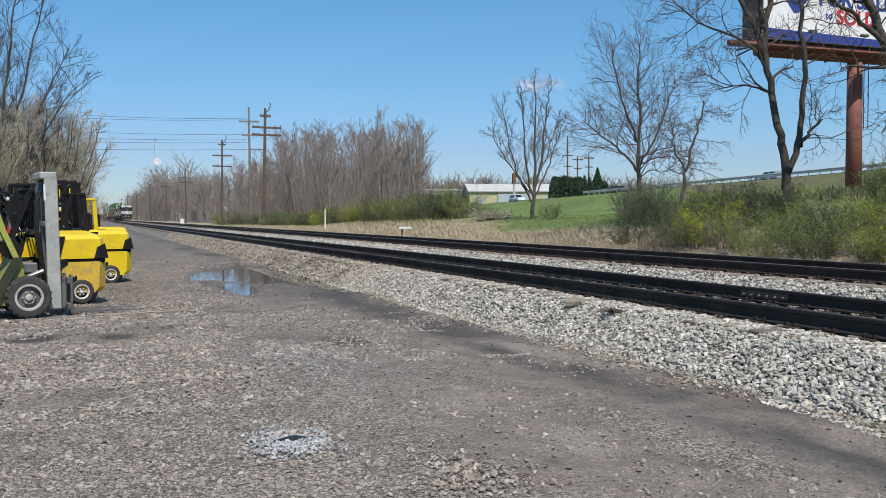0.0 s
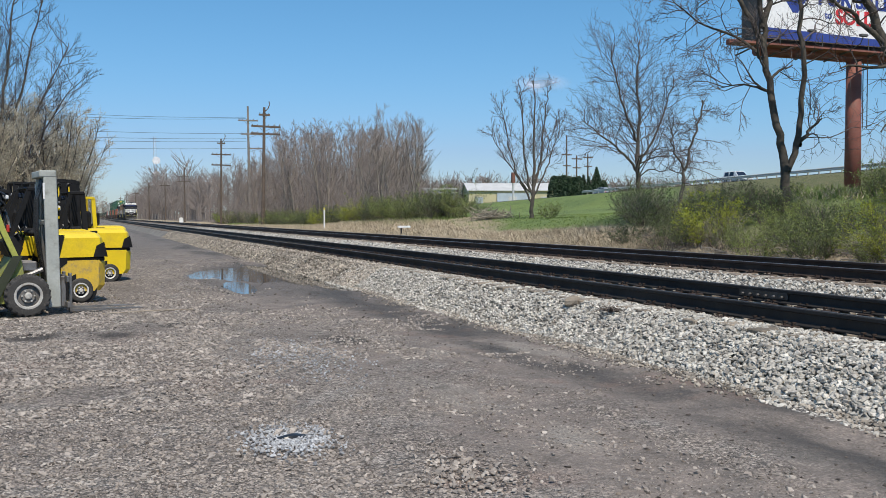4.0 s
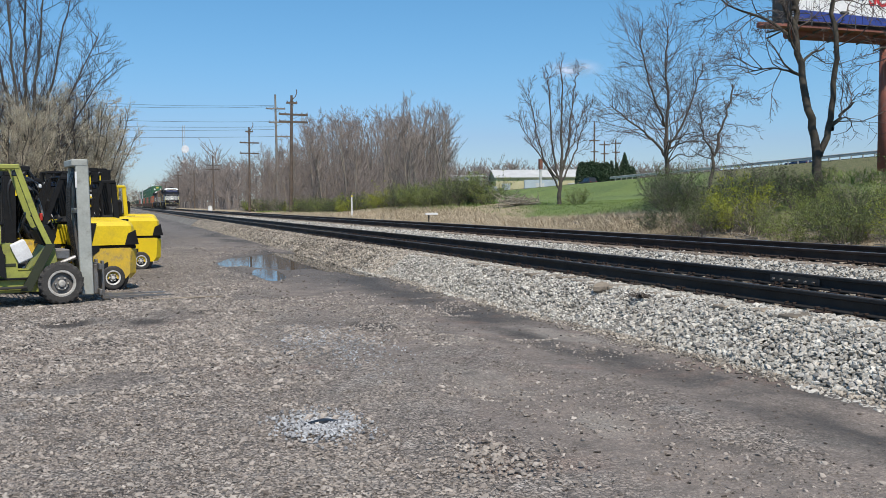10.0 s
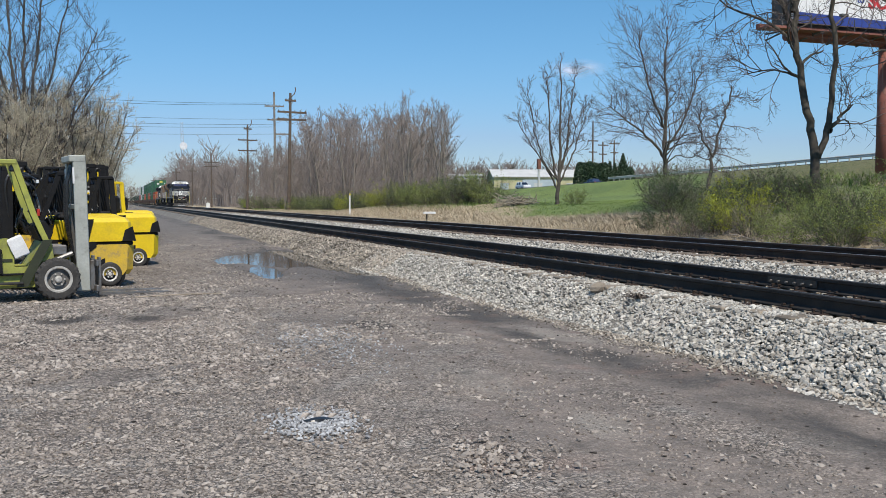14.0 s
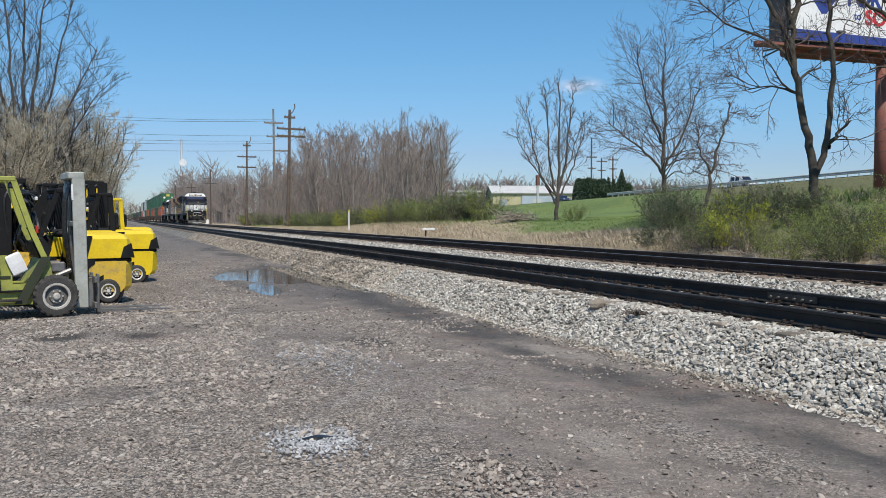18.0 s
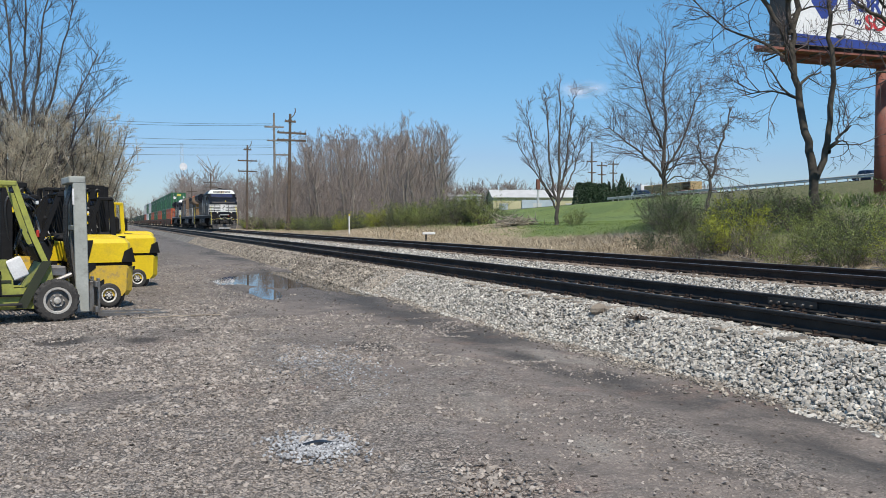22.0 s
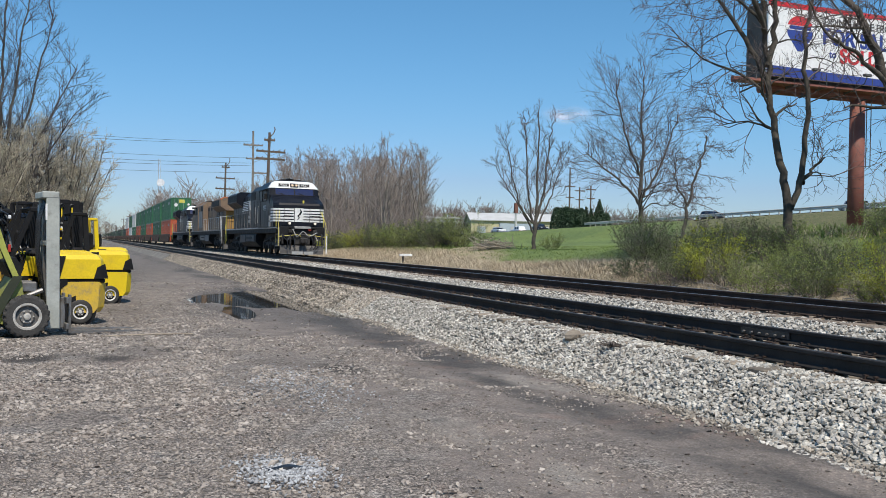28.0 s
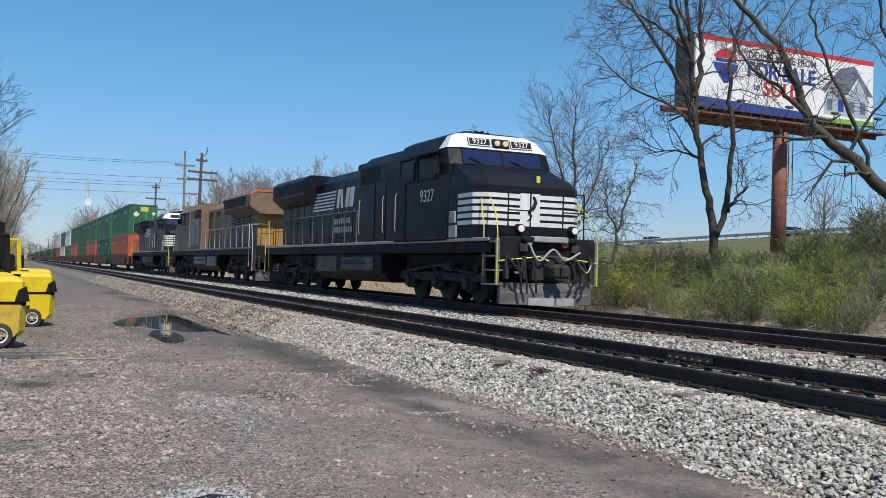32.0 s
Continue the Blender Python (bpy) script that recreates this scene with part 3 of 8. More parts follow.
    col = mix(west, col, dry)
    # flat chips of stone, each with its own tone
    chips = []
    for scale, lo, hi in ((23, 0.80, 1.2), (52, 0.66, 1.36)):
        vor, sp = N.new("ShaderNodeTexVoronoi"), N.new("ShaderNodeSeparateColor")
        vor.inputs["Scale"].default_value = scale
        L(co, vor.inputs["Vector"])
        L(vor.outputs["Color"], sp.inputs[0])
        chips.append(rng(sp.outputs[0], 0, 1, lo, hi))
    speck = math_("MULTIPLY", rng(grit, 0.36, 0.64, 0.62, 1.38), math_("MULTIPLY", chips[0], chips[1]))
    calm = math_("MULTIPLY", packed, 0.6)
    warp, seam = N.new("ShaderNodeMix"), N.new("ShaderNodeTexVoronoi")
    warp.data_type = "VECTOR"
    warp.inputs[0].default_value = 0.035
    wn_ = N.new("ShaderNodeTexNoise")
    wn_.inputs["Scale"].default_value = 9.0
    L(co, wn_.inputs["Vector"])
    L(co, warp.inputs[4])
    L(wn_.outputs["Color"], warp.inputs[5])
    seam.feature = "DISTANCE_TO_EDGE"
    seam.inputs["Scale"].default_value = 27
    L(warp.outputs[1], seam.inputs["Vector"])
    # small shadows in the gaps between lumps, darkened into the ground's colour
    gap_shade = rng(math_("ADD", seam.outputs["Distance"], math_("MULTIPLY", fine, 0.10)), 0.04, 0.15, 0.42, 1.0)
    speck = math_("MULTIPLY", speck, gap_shade)
    speck = math_("ADD", math_("MULTIPLY", speck, math_("SUBTRACT", 1.0, calm)), calm)
    hs = N.new("ShaderNodeHueSaturation")
    L(col, hs.inputs["Color"])
    L(speck, hs.inputs["Value"])
    L(hs.outputs[0], bs.inputs["Base Color"])
    L(math_("SUBTRACT", 0.94, math_("MULTIPLY", wet, 0.15)), bs.inputs["Roughness"])
    bp = N.new("ShaderNodeBump")
    bp.inputs["Strength"].default_value, bp.inputs["Distance"].default_value = 0.8, 0.034
    hgt = math_("ADD", math_("ADD", math_("MULTIPLY", fine, 1.0), math_("MULTIPLY", grit, 0.5)), math_("MULTIPLY", gap_shade, math_("SUBTRACT", 0.7, calm)))
    L(hgt, bp.inputs["Height"])
    L(bp.outputs[0], bs.inputs["Normal"])
    return m


def build_ground():
    xs = spaced([(-1500, -300, 200), (-300, -40, 20), (-40, -5, 2), (-5, 2.0, 0.14), (2.0, 5.6, 0.09), (5.6, 14, 0.5), (14, 30, 0.8), (30, 130, 3), (130, 400, 20), (400, 2500, 200)])
    ys = spaced([(-800, -100, 100), (-100, -4, 8), (-4, 2.5, 0.5), (2.5, 12, 0.09), (12, 19, 0.14), (19, 34, 0.2), (34, 70, 1.2), (70, 300, 5), (300, 800, 40), (800, 4000, 300)])
    g = Geo()
    for y in ys:
        for x in xs:
            g.v.append((x, y, land(x, y)))
    n = len(xs)
    for j in range(len(ys) - 1):
        for i in range(n - 1):
            a = j * n + i
            g.f.append((a, a + 1, a + 1 + n, a + n))
    ob = part("ground", g, ground_material(), smooth=True)
    tagged(ob, "brown-grey gravel yard running into dry grass and green turf", "ground", kind="structure")


build_ground()

# ---- the two tracks ----
NEAR_X, FAR_X = 7.50, 11.59            # centre lines
NEAR_TOP, FAR_TOP = 0.647, 0.780       # heads of the rails
RAIL_H, GAUGE = 0.172, 1.505
Y_NEAR, Y_FAR = -40.0, 700.0


def bed_z(x):
    """Top of the ballast across the two tracks."""
    prof = [(5.55, -0.02), (5.75, 0.12), (6.0, 0.30), (6.22, 0.425), (6.5, 0.443), (6.75, 0.43), (8.9, 0.425), (9.5, 0.43), (10.1, 0.55), (13.1, 0.57), (13.5, 0.45), (14.3, 0.22)]
    for (a, za), (b, zb) in zip(prof, prof[1:]):
        if x <= b:
            return za + (zb - za) * max(0, (x - a)) / (b - a)
    return 0.22


def build_bed():
    xs = [5.5, 5.65, 5.8, 6.0, 6.25, 6.5, 7, 8, 8.6, 8.9, 9.2, 9.5, 9.8, 10.1, 10.5, 11.5, 12.5, 13.1, 13.5, 13.9, 14.3]
    ys = spaced([(Y_NEAR, 0, 4), (0, 40, 0.5), (40, 120, 3), (120, Y_FAR, 20)])
    g = Geo()
    for y in ys:
        for x in xs:
            w = 0.035 * noise.noise((x * 2, y * 1.3, 3)) + 0.10 * noise.noise((3, y * 0.35, 7)) * sm(6.3, 5.6, x)
            g.v.append((x + w, y, bed_z(x) + 0.03 * noise.noise((x * 3, y * 3, 0)) - 0.02))
    n = len(xs)
    for j in range(len(ys) - 1):
        for i in range(n - 1):
            a = j * n + i
            g.f.append((a, a + 1, a + 1 + n, a + n))
    # bed colour kept dark, so the gaps between loose stones read as shaded
    m = mat("ballast_bed", (0.24, 0.22, 0.19), (0.13, 0.118, 0.103), 0.8, 22, 0.9, bump=1.0, dirt=(0.07, 0.065, 0.06), dirt_amount=0.8)
    ob = part("track_bed", g, m, smooth=True)
    tagged(ob, "grey crushed-stone ballast bed under two railway tracks", "ballast", kind="structure")


build_bed()


def rail_profile():
    h = RAIL_H
    half = [(0.070, 0), (0.070, 0.012), (0.018, 0.030), (0.010, 0.045), (0.010, h - 0.05), (0.037, h - 0.038), (0.037, h - 0.008), (0.029, h - 0.001)]
    return half + [(-x, z) for x, z in reversed(half)]


def build_track(cx, top, body, head, label):
    track = thing("railway_track", Matrix.Identity(4), label, "railway track", "railway tracks", "structure")
    for s in (-1, 1):
        x = cx + s * GAUGE / 2
        poly = [(x + px, top - RAIL_H + pz) for px, pz in rail_profile()]
        r = part("rail", Geo().prism(poly, "y", Y_NEAR, Y_FAR), body, track)
        hp = [(x - 0.026, top - 0.003), (x + 0.026, top - 0.003), (x + 0.024, top + 0.002), (x - 0.024, top + 0.002)]
        part("rail_head", Geo().prism(hp, "y", Y_NEAR, Y_FAR), head, r, "bright worn running surface" if head is M["rail_head"] else "dull running surface")
    return track


track_near = build_track(NEAR_X, NEAR_TOP, M["rail"], M["rail_head_dull"], "siding track with dark rails on weathered wooden ties")
track_far = build_track(FAR_X, FAR_TOP, M["rail_rust"], M["rail_head"], "main track with rusty-sided rails and polished heads")


def build_joint():
    """The joint bar with its bolts on the second rail of the near track."""
    x = NEAR_X + GAUGE / 2 - 0.022
    bar = part("joint_bar", Geo().box((x, 9.75, NEAR_TOP - 0.045), (0.030, 0.92, 0.014), 0.004).box((x, 9.75, NEAR_TOP - 0.09), (0.022, 0.92, 0.08), 0.004), M["rail_head_dull"], track_near, "worn steel joint bar")
    for i in range(6):
        part("bolt", Geo().lathe([(-0.02, 0.016), (0.02, 0.016)], 6, "x", (x - 0.025, 9.75 + (i - 2.5) * 0.15, NEAR_TOP - 0.095)), M["steel"], bar)


build_joint()


def build_ties():
    rnd = random.Random(5)
    tie = Geo().box((0, 0, -0.085), (2.6, 0.23, 0.17), 0.012).mesh("tie", M["tie_old"])
    tie2 = Geo().box((0, 0, -0.085), (2.6, 0.23, 0.17), 0.012).mesh("tie", M["tie"])
    plate = Geo().box((0, 0, 0.008), (0.34, 0.19, 0.016), 0.004)
    for sx in (-0.11, 0.11):
        for sy in (-0.06, 0.06):
            plate.box((sx, sy, 0.03), (0.02, 0.02, 0.03)).box((sx * 0.9, sy, 0.048), (0.045, 0.03, 0.014))
    plate = plate.mesh("tie_plate", M["rail_rust"])
    for track, cx, top, mesh in ((track_near, NEAR_X, NEAR_TOP, tie), (track_far, FAR_X, FAR_TOP, tie2)):
        far = Geo()
        y = -3.0
        while y < 260:
            yy = y + rnd.uniform(-0.03, 0.03)
            z = top - RAIL_H - 0.012
            if y < 62:
                t = part("tie", mesh, None, track, at=pose(cx + rnd.uniform(-0.06, 0.06), yy, z + rnd.uniform(-0.012, 0.004), 0, 0, rnd.uniform(-1.2, 1.2)))
                if y < 34:
                    for s in (-1, 1):
                        part("tie_plate", plate, None, t, at=pose(s * GAUGE / 2, 0, 0.001))
            else:
                far.box((cx, yy, z - 0.085), (2.6, 0.23, 0.17))
            y += 0.5
        tagged(part("ties_far_off", far, M["tie"], track), kind="stuff")


build_ties()


# ---- the road on its bank ----
def build_road():
    ys = spaced([(-750, -60, 60), (-60, 60, 12), (60, 210, 4), (210, 900, 60)])
    g, sh = Geo(), Geo()
    for i, y in enumerate(ys):
        z = road_z(y)
        g.v.extend([(ROAD_X - 6, y, z), (ROAD_X - 6, y, z + 0.02), (ROAD_X + 6, y, z + 0.02), (ROAD_X + 6, y, z)])
        if i:
            a = 4 * i
            g.f.extend([(a - 4 + k, a - 3 + k, a + 1 + k, a + k) for k in range(3)])
    tagged(part("road", g, M["asphalt"]), "asphalt road on a grassy bank", "road", kind="structure")
    rail = thing("guardrail", Matrix.Identity(4), "galvanised steel guardrail on posts beside the road", "guardrail")
    wave = [(0, 0.25), (0.05, 0.31), (0.05, 0.39), (0, 0.45), (0, 0.47), (0.05, 0.53), (0.05, 0.61), (0, 0.67)]
    y = 40.0
    post = Geo().box((0.10, 0, 0.18), (0.15, 0.15, 0.95), 0.02).mesh("post", M["concrete"])
    beam_m = M["guard_pale"]
    while y < 150:
        z0, z1 = road_z(y), road_z(y + 3.8)
        rings = [[(ROAD_X - 6.6 - px, yy, zz + pz) for px, pz in wave] for yy, zz in ((y, z0), (y + 3.8, z1))]
        part("beam", Geo().loft(rings, caps=False, close=False), beam_m, rail)
        for yy in (y, y + 1.9):
            part("post", post, None, rail, at=pose(ROAD_X - 6.6, yy, road_z(yy)))
        y += 3.8
    return rail


build_road()


# ---- the train ----
SPEED, Y_END = 8.5, 18.3     # m/s; where the leading engine's front stands at 32 s


def curve(pts, n=5):
    """The same points with a smooth bend between them."""
    pts = [Vector(p) for p in pts]
    m, out = len(pts) - 1, []
    for i in range(m):
        a, b, c, e = pts[max(i - 1, 0)], pts[i], pts[i + 1], pts[min(i + 2, m)]
        for k in range(n):
            t = k / n
            out.append(0.5 * ((2 * b) + (c - a) * t + (2 * a - 5 * b + 4 * c - e) * t * t + (3 * b - a - 3 * c + e) * t ** 3))
    return out + [pts[-1]]


def wheelset(parent, y, r=0.52):
    ob = part("wheelset", Geo().lathe([(-0.80, 0.18), (-0.80, r - 0.06), (-0.785, r), (-0.68, r), (-0.66, r + 0.03), (-0.645, r - 0.05), (-0.64, 0.10), (0.64, 0.10),
                                       (0.645, r - 0.05), (0.66, r + 0.03), (0.68, r), (0.785, r), (0.80, r - 0.06), (0.80, 0.18)], 20, "x"), M["grime"], parent, "dark steel wheels on an axle", at=pose(0, y, r))
    return ob


def truck_frame(parent, y, wheels, half):
    g = Geo()
    for s in (-1, 1):
        g.box((s * 1.0, 0, 0.68), (0.16, 2 * half + 1.0, 0.24), 0.04)
        for w in wheels:
            g.box((s * 1.02, w, 0.52), (0.24, 0.42, 0.40), 0.05)
            g.lathe([(s * 1.10, 0.15), (s * 1.22, 0.15)], 12, "x", (0, w, 0.52))
        for w in wheels:
            for d in (-0.28, 0.28):
                g.lathe([(0.62, 0.085), (0.98, 0.085)], 8, "z", (s * 1.02, w + d, 0))
        g.tube([(s * 1.12, -half, 0.78), (s * 1.14, 0, 0.98), (s * 1.12, half, 0.78)], 0.04, 6)
    g.box((0, 0, 0.72), (1.9, 0.5, 0.3), 0.05)
    return part("bogie", g, M["grime"], parent, "grimy cast-steel bogie frame", at=pose(0, y, 0))


def plan(z, y0, y1, c, w, yb):
    return [(-w, yb, z), (-w, y1, z), (-c, y0, z), (c, y0, z), (w, y1, z), (w, yb, z)]


def band(z0, z1, y0, y1, c, w, back, off=0.006, t=0.0):
    """A strip of paint round the front of the nose."""
    o = [(-w - off, back), (-w - off, y1 - off * 0.4), (-c - off * 0.4, y0 - off), (c + off * 0.4, y0 - off), (w + off, y1 - off * 0.4), (w + off, back)]
    i = [(-w + 0.01, back), (-w + 0.01, y1 + 0.01), (-c, y0 + 0.012), (c, y0 + 0.012), (w - 0.01, y1 + 0.01), (w - 0.01, back)]
    return Geo().loft([[(*p, z0) for p in o + i[::-1]], [(*p, z1) for p in o + i[::-1]]])


def rail_run(x, y0, y1, z0, n, r=0.017):
    """One handrail with its stanchions along a walkway."""
    g = Geo().tube([(x, y0, z0 + 1.02), (x, y1, z0 + 1.02)], r, 6)
    for i in range(n):
        y = y0 + (y1 - y0) * i / (n - 1)
        g.tube([(x, y, z0 - 0.12), (x, y, z0 + 1.02)], r, 6)
    return g


def locomotive(m, scheme, label):
    """A six-axle diesel with a wide nose. Its front is at y = 0 and looks to -y; z = 0 is the rail's head."""
    L = thing("locomotive", m, label, "locomotive", "locomotives at the head of the train")
    body, low, sill, hand, deck_z = scheme["body"], scheme["low"], scheme["sill"], scheme["hand"], 1.66
    frame_g = Geo().box((0, 11.1, 1.46), (2.9, 20.6, 0.34), 0.03).box((0, 11.1, 1.30), (1.5, 20.0, 0.2), 0.03)
    part("underframe", frame_g, low, L)
    for s in (-1, 1):
        part("side_sill", Geo().box((s * 1.475, 11.1, 1.605), (0.05, 20.6, 0.08), 0.01), sill, L, "pale painted sill stripe")
    part("fuel_tank", Geo().prism([(-1.38, 1.3), (-1.45, 1.15), (-1.45, 0.75), (-1.1, 0.42), (1.1, 0.42), (1.45, 0.75), (1.45, 1.15), (1.38, 1.3)], "y", 7.7, 14.4), low, L)
    for s in (-1, 1):
        part("air_tank", Geo().lathe([(0, 0.02), (0.05, 0.19), (2.3, 0.19), (2.35, 0.02)], 14, "y", (s * 1.30, 9.0, 1.02)), M["black_flat"] if low is not M["black_flat"] else M["grime"], L)
        part("tank_panel", Geo().box((s * 1.46, 13.0, 0.95), (0.03, 2.2, 0.52), 0.01).box((s * 1.46, 9.9, 0.98), (0.03, 3.0, 0.42), 0.01), scheme["panel"], L, "paler grimy steel panel")
    for yc in (4.4, 17.8):
        for w in (-0.95, 0.9):
            part("traction_motor", Geo().box((0, yc + w, 0.62), (1.1, 0.85, 0.75), 0.1), M["grime"], L)
        for s in (-1, 1):
            part("brake_cylinder", Geo().lathe([(-0.22, 0.02), (-0.2, 0.13), (0.2, 0.13), (0.22, 0.02)], 10, "y", (s * 1.18, yc - 0.95, 0.95)), M["grime"], L)
            # added black bulk that closes the view under the frame, for the darkness there
            part("bogie_shroud", Geo().box((s * 0.92, yc, 1.08), (0.10, 5.0, 0.42), 0.03), M["black_flat"], L)
        truck_frame(L, yc, (-1.85, 0, 1.85), 2.2)
        for w in (-1.85, 0, 1.85):
            wheelset(L, yc + w)
    # nose and cab
    nose = Geo().loft([plan(1.60, 1.35, 1.62, 1.22, 1.495, 3.0), plan(2.94, 1.40, 1.67, 1.22, 1.495, 3.0), plan(3.06, 1.47, 1.76, 1.18, 1.485, 3.0), plan(3.36, 2.3, 2.5, 0.95, 1.45, 3.0), plan(3.58, 2.86, 2.94, 0.60, 1.40, 3.04)])
    part("nose", nose, body, L)
    cab = Geo().loft([plan(1.60, 2.87, 3.05, 1.20, 1.50, 6.6), plan(3.56, 2.87, 3.01, 1.20, 1.50, 6.6), plan(4.00, 3.05, 3.21, 1.17, 1.47, 6.6), plan(4.36, 3.25, 3.47, 0.98, 1.24, 6.6), plan(4.50, 3.57, 3.85, 0.78, 0.95, 6.6)])
    part("cab", cab, scheme["cab"], L)
    part("cab_header", Geo().loft([plan(4.01, 3.025, 3.195, 1.18, 1.485, 3.7), plan(4.36, 3.225, 3.45, 0.99, 1.255, 3.7), plan(4.45, 3.42, 3.67, 0.85, 1.05, 3.7)]), scheme["header"], L, "pale painted band over the windshield")
    slope = math.atan2(0.18, 0.46)
    for s in (-1, 1):
        pane_m = Matrix.Rotation(-slope, 4, "X")
        frame_w = part("windshield", Geo().box((0, 0, 0), (1.12, 0.03, 0.42), 0.02), M["windshield"], L, "blue-tinted windshield pane", at=pose(s * 0.59, 2.95, 3.78) @ pane_m)
        gf = Geo()
        for c, sz in (((0, -0.012, 0.22), (1.2, 0.04, 0.04)), ((0, -0.012, -0.22), (1.2, 0.04, 0.04)), ((0.575, -0.012, 0), (0.04, 0.04, 0.46)), ((-0.575, -0.012, 0), (0.04, 0.04, 0.46))):
            gf.box(c, sz, 0.008)
        part("windshield_frame", gf, M["black_flat"], frame_w)
        part("wiper", Geo().tube([(0.05, -0.03, -0.24), (-0.28, -0.04, -0.12)], 0.012, 5).tube([(-0.42, -0.04, -0.05), (-0.14, -0.04, -0.15)], 0.01, 5), M["black_flat"], frame_w)
        for yy, w in ((4.4, 1.15), (5.75, 0.95)):
            sw = part("side_window", Geo().box((s * 1.49, yy, 3.58), (0.03, w, 0.58), 0.02), M["cab_glass"], L)
            part("window_frame", Geo().box((s * 1.50, yy, 3.92), (0.05, w + 0.1, 0.05), 0.01).box((s * 1.50, yy, 3.25), (0.05, w + 0.1, 0.05), 0.01).box((s * 1.50, yy - w / 2 - 0.03, 3.58), (0.05, 0.05, 0.7), 0.01).box((s * 1.50, yy + w / 2 + 0.03, 3.58), (0.05, 0.05, 0.7), 0.01), M["black_flat"], sw)
        part("sunshade", Geo().prism([(s * 1.49, 3.98), (s * 1.74, 3.90), (s * 1.74, 3.87), (s * 1.49, 3.94)], "y", 3.7, 5.1), M["black_flat"], L)
        part("mirror", Geo().box((s * 1.60, 3.62, 3.5), (0.18, 0.03, 0.34), 0.01), M["black_flat"], L)
        part("nose_box", Geo().box((s * 1.51, 2.72, 2.18), (0.05, 0.34, 0.30), 0.015).box((s * 1.51, 2.68, 1.82), (0.05, 0.42, 0.3), 0.015), M["sill_grey"], L, "grey step-light boxes on the nose side")
        nb = part("number_board", Geo().box((0, 0, 0), (0.66, 0.05, 0.24), 0.02), M["black_flat"], L, at=pose(s * 0.62, 3.105, 4.19) @ pane_m)
        if scheme["number"]:
            part("digits", words(scheme["number"], 0.21, M["white"], "digits"), None, nb, "white number 9327", at=pose(0, -0.032, 0))
            part("board_rim", Geo().box((0, -0.026, 0.105), (0.62, 0.01, 0.02)).box((0, -0.026, -0.105), (0.62, 0.01, 0.02)).box((0.31, -0.026, 0), (0.02, 0.01, 0.22)).box((-0.31, -0.026, 0), (0.02, 0.01, 0.22)), M["white"], nb)
        part("headlight", Geo().lathe([(2.995, 0.02), (3.005, 0.07), (3.10, 0.07)], 14, "y", (s * 0.12, 0, 4.19)), M["lamp_lit"], L, "warm lit headlight")
        dl = part("ditch_light", Geo().lathe([(0.56, 0.03), (0.585, 0.105), (0.75, 0.12), (0.80, 0.05)], 16, "y", (s * 0.74, 0, 1.87)).box((s * 0.74, 0.72, 1.70), (0.16, 0.14, 0.26), 0.02), M["black_flat"], L)
        part("lens", Geo().lathe([(0.545, 0.02), (0.56, 0.078), (0.575, 0.078)], 16, "y", (s * 0.74, 0, 1.87)), M["lamp_on"], dl, "bright lit ditch light")
    if scheme["stripes"]:
        for i in range(5):
            z = 1.97 + i * 0.168
            part("nose_stripe", band(z, z + 0.105, 1.346 + 0.037 * (z - 1.6), 1.616 + 0.037 * (z - 1.6), 1.22, 1.495, 2.45), M["white"], L, "white nose stripe")
        em = part("nose_emblem", Geo().box((-0.06, 1.366, 2.37), (0.56, 0.02, 0.80), 0.004), M["white"], L, "white panel with a dark emblem shape")
        part("emblem_shape", Geo().tube(curve([(-0.12, 1.352, 2.10), (-0.02, 1.350, 2.22), (-0.10, 1.350, 2.32), (0.02, 1.350, 2.44), (0.08, 1.350, 2.58), (0.02, 1.350, 2.70)]), [0.02] * 8 + [0.035] * 6 + [0.05] * 7 + [0.035] * 5, 6), M["black"], em)
        part("class_lamp", Geo().box((0.24, 1.52, 3.14), (0.10, 0.06, 0.18), 0.01), M["handrail_yellow"], L)
    if not scheme["stripes"]:
        part("nose_door", Geo().box((-0.05, 1.37, 2.35), (0.6, 0.03, 1.2), 0.015), body, L)
    # equipment cabinet, hood, radiator wings
    cabinet = Geo().prism([(-1.44, 1.6), (-1.44, 4.02), (-1.05, 4.36), (1.05, 4.36), (1.44, 4.02), (1.44, 1.6)], "y", 6.6, 9.86)
    part("equipment_cabinet", cabinet, body, L)
    for s in (-1, 1):
        part("cabinet_grille", Geo().box((s * 1.445, 8.9, 3.72), (0.03, 1.6, 0.5), 0.01), M["black_flat"], L)
    hood = Geo().prism([(-0.98, 1.7), (-0.98, 3.9), (-0.62, 4.22), (0.62, 4.22), (0.98, 3.9), (0.98, 1.7)], "y", 9.86, 16.0)
    part("hood", hood, body, L)
    part("exhaust_stack", Geo().box((0, 11.9, 4.28), (1.1, 1.3, 0.34), 0.05).box((0, 11.8, 4.48), (0.7, 0.7, 0.16), 0.03), M["black_flat"], L)
    for s in (-1, 1):
        for i in range(7):
            y = 10.4 + i * 0.83
            d = part("hood_door", Geo().box((s * 0.985, y, 2.82), (0.03, 0.77, 1.95), 0.012), body, L)
            part("door_handle", Geo().box((s * 1.01, y + 0.28, 2.8), (0.03, 0.04, 0.16), 0.008), M["steel"], d)
    rad = Geo().prism([(-0.98, 1.7), (-0.98, 3.20), (-1.48, 3.58), (-1.48, 4.14), (-1.2, 4.32), (1.2, 4.32), (1.48, 4.14), (1.48, 3.58), (0.98, 3.20), (0.98, 1.7)], "y", 16.0, 20.6)
    part("radiator", rad, scheme["wing"], L)
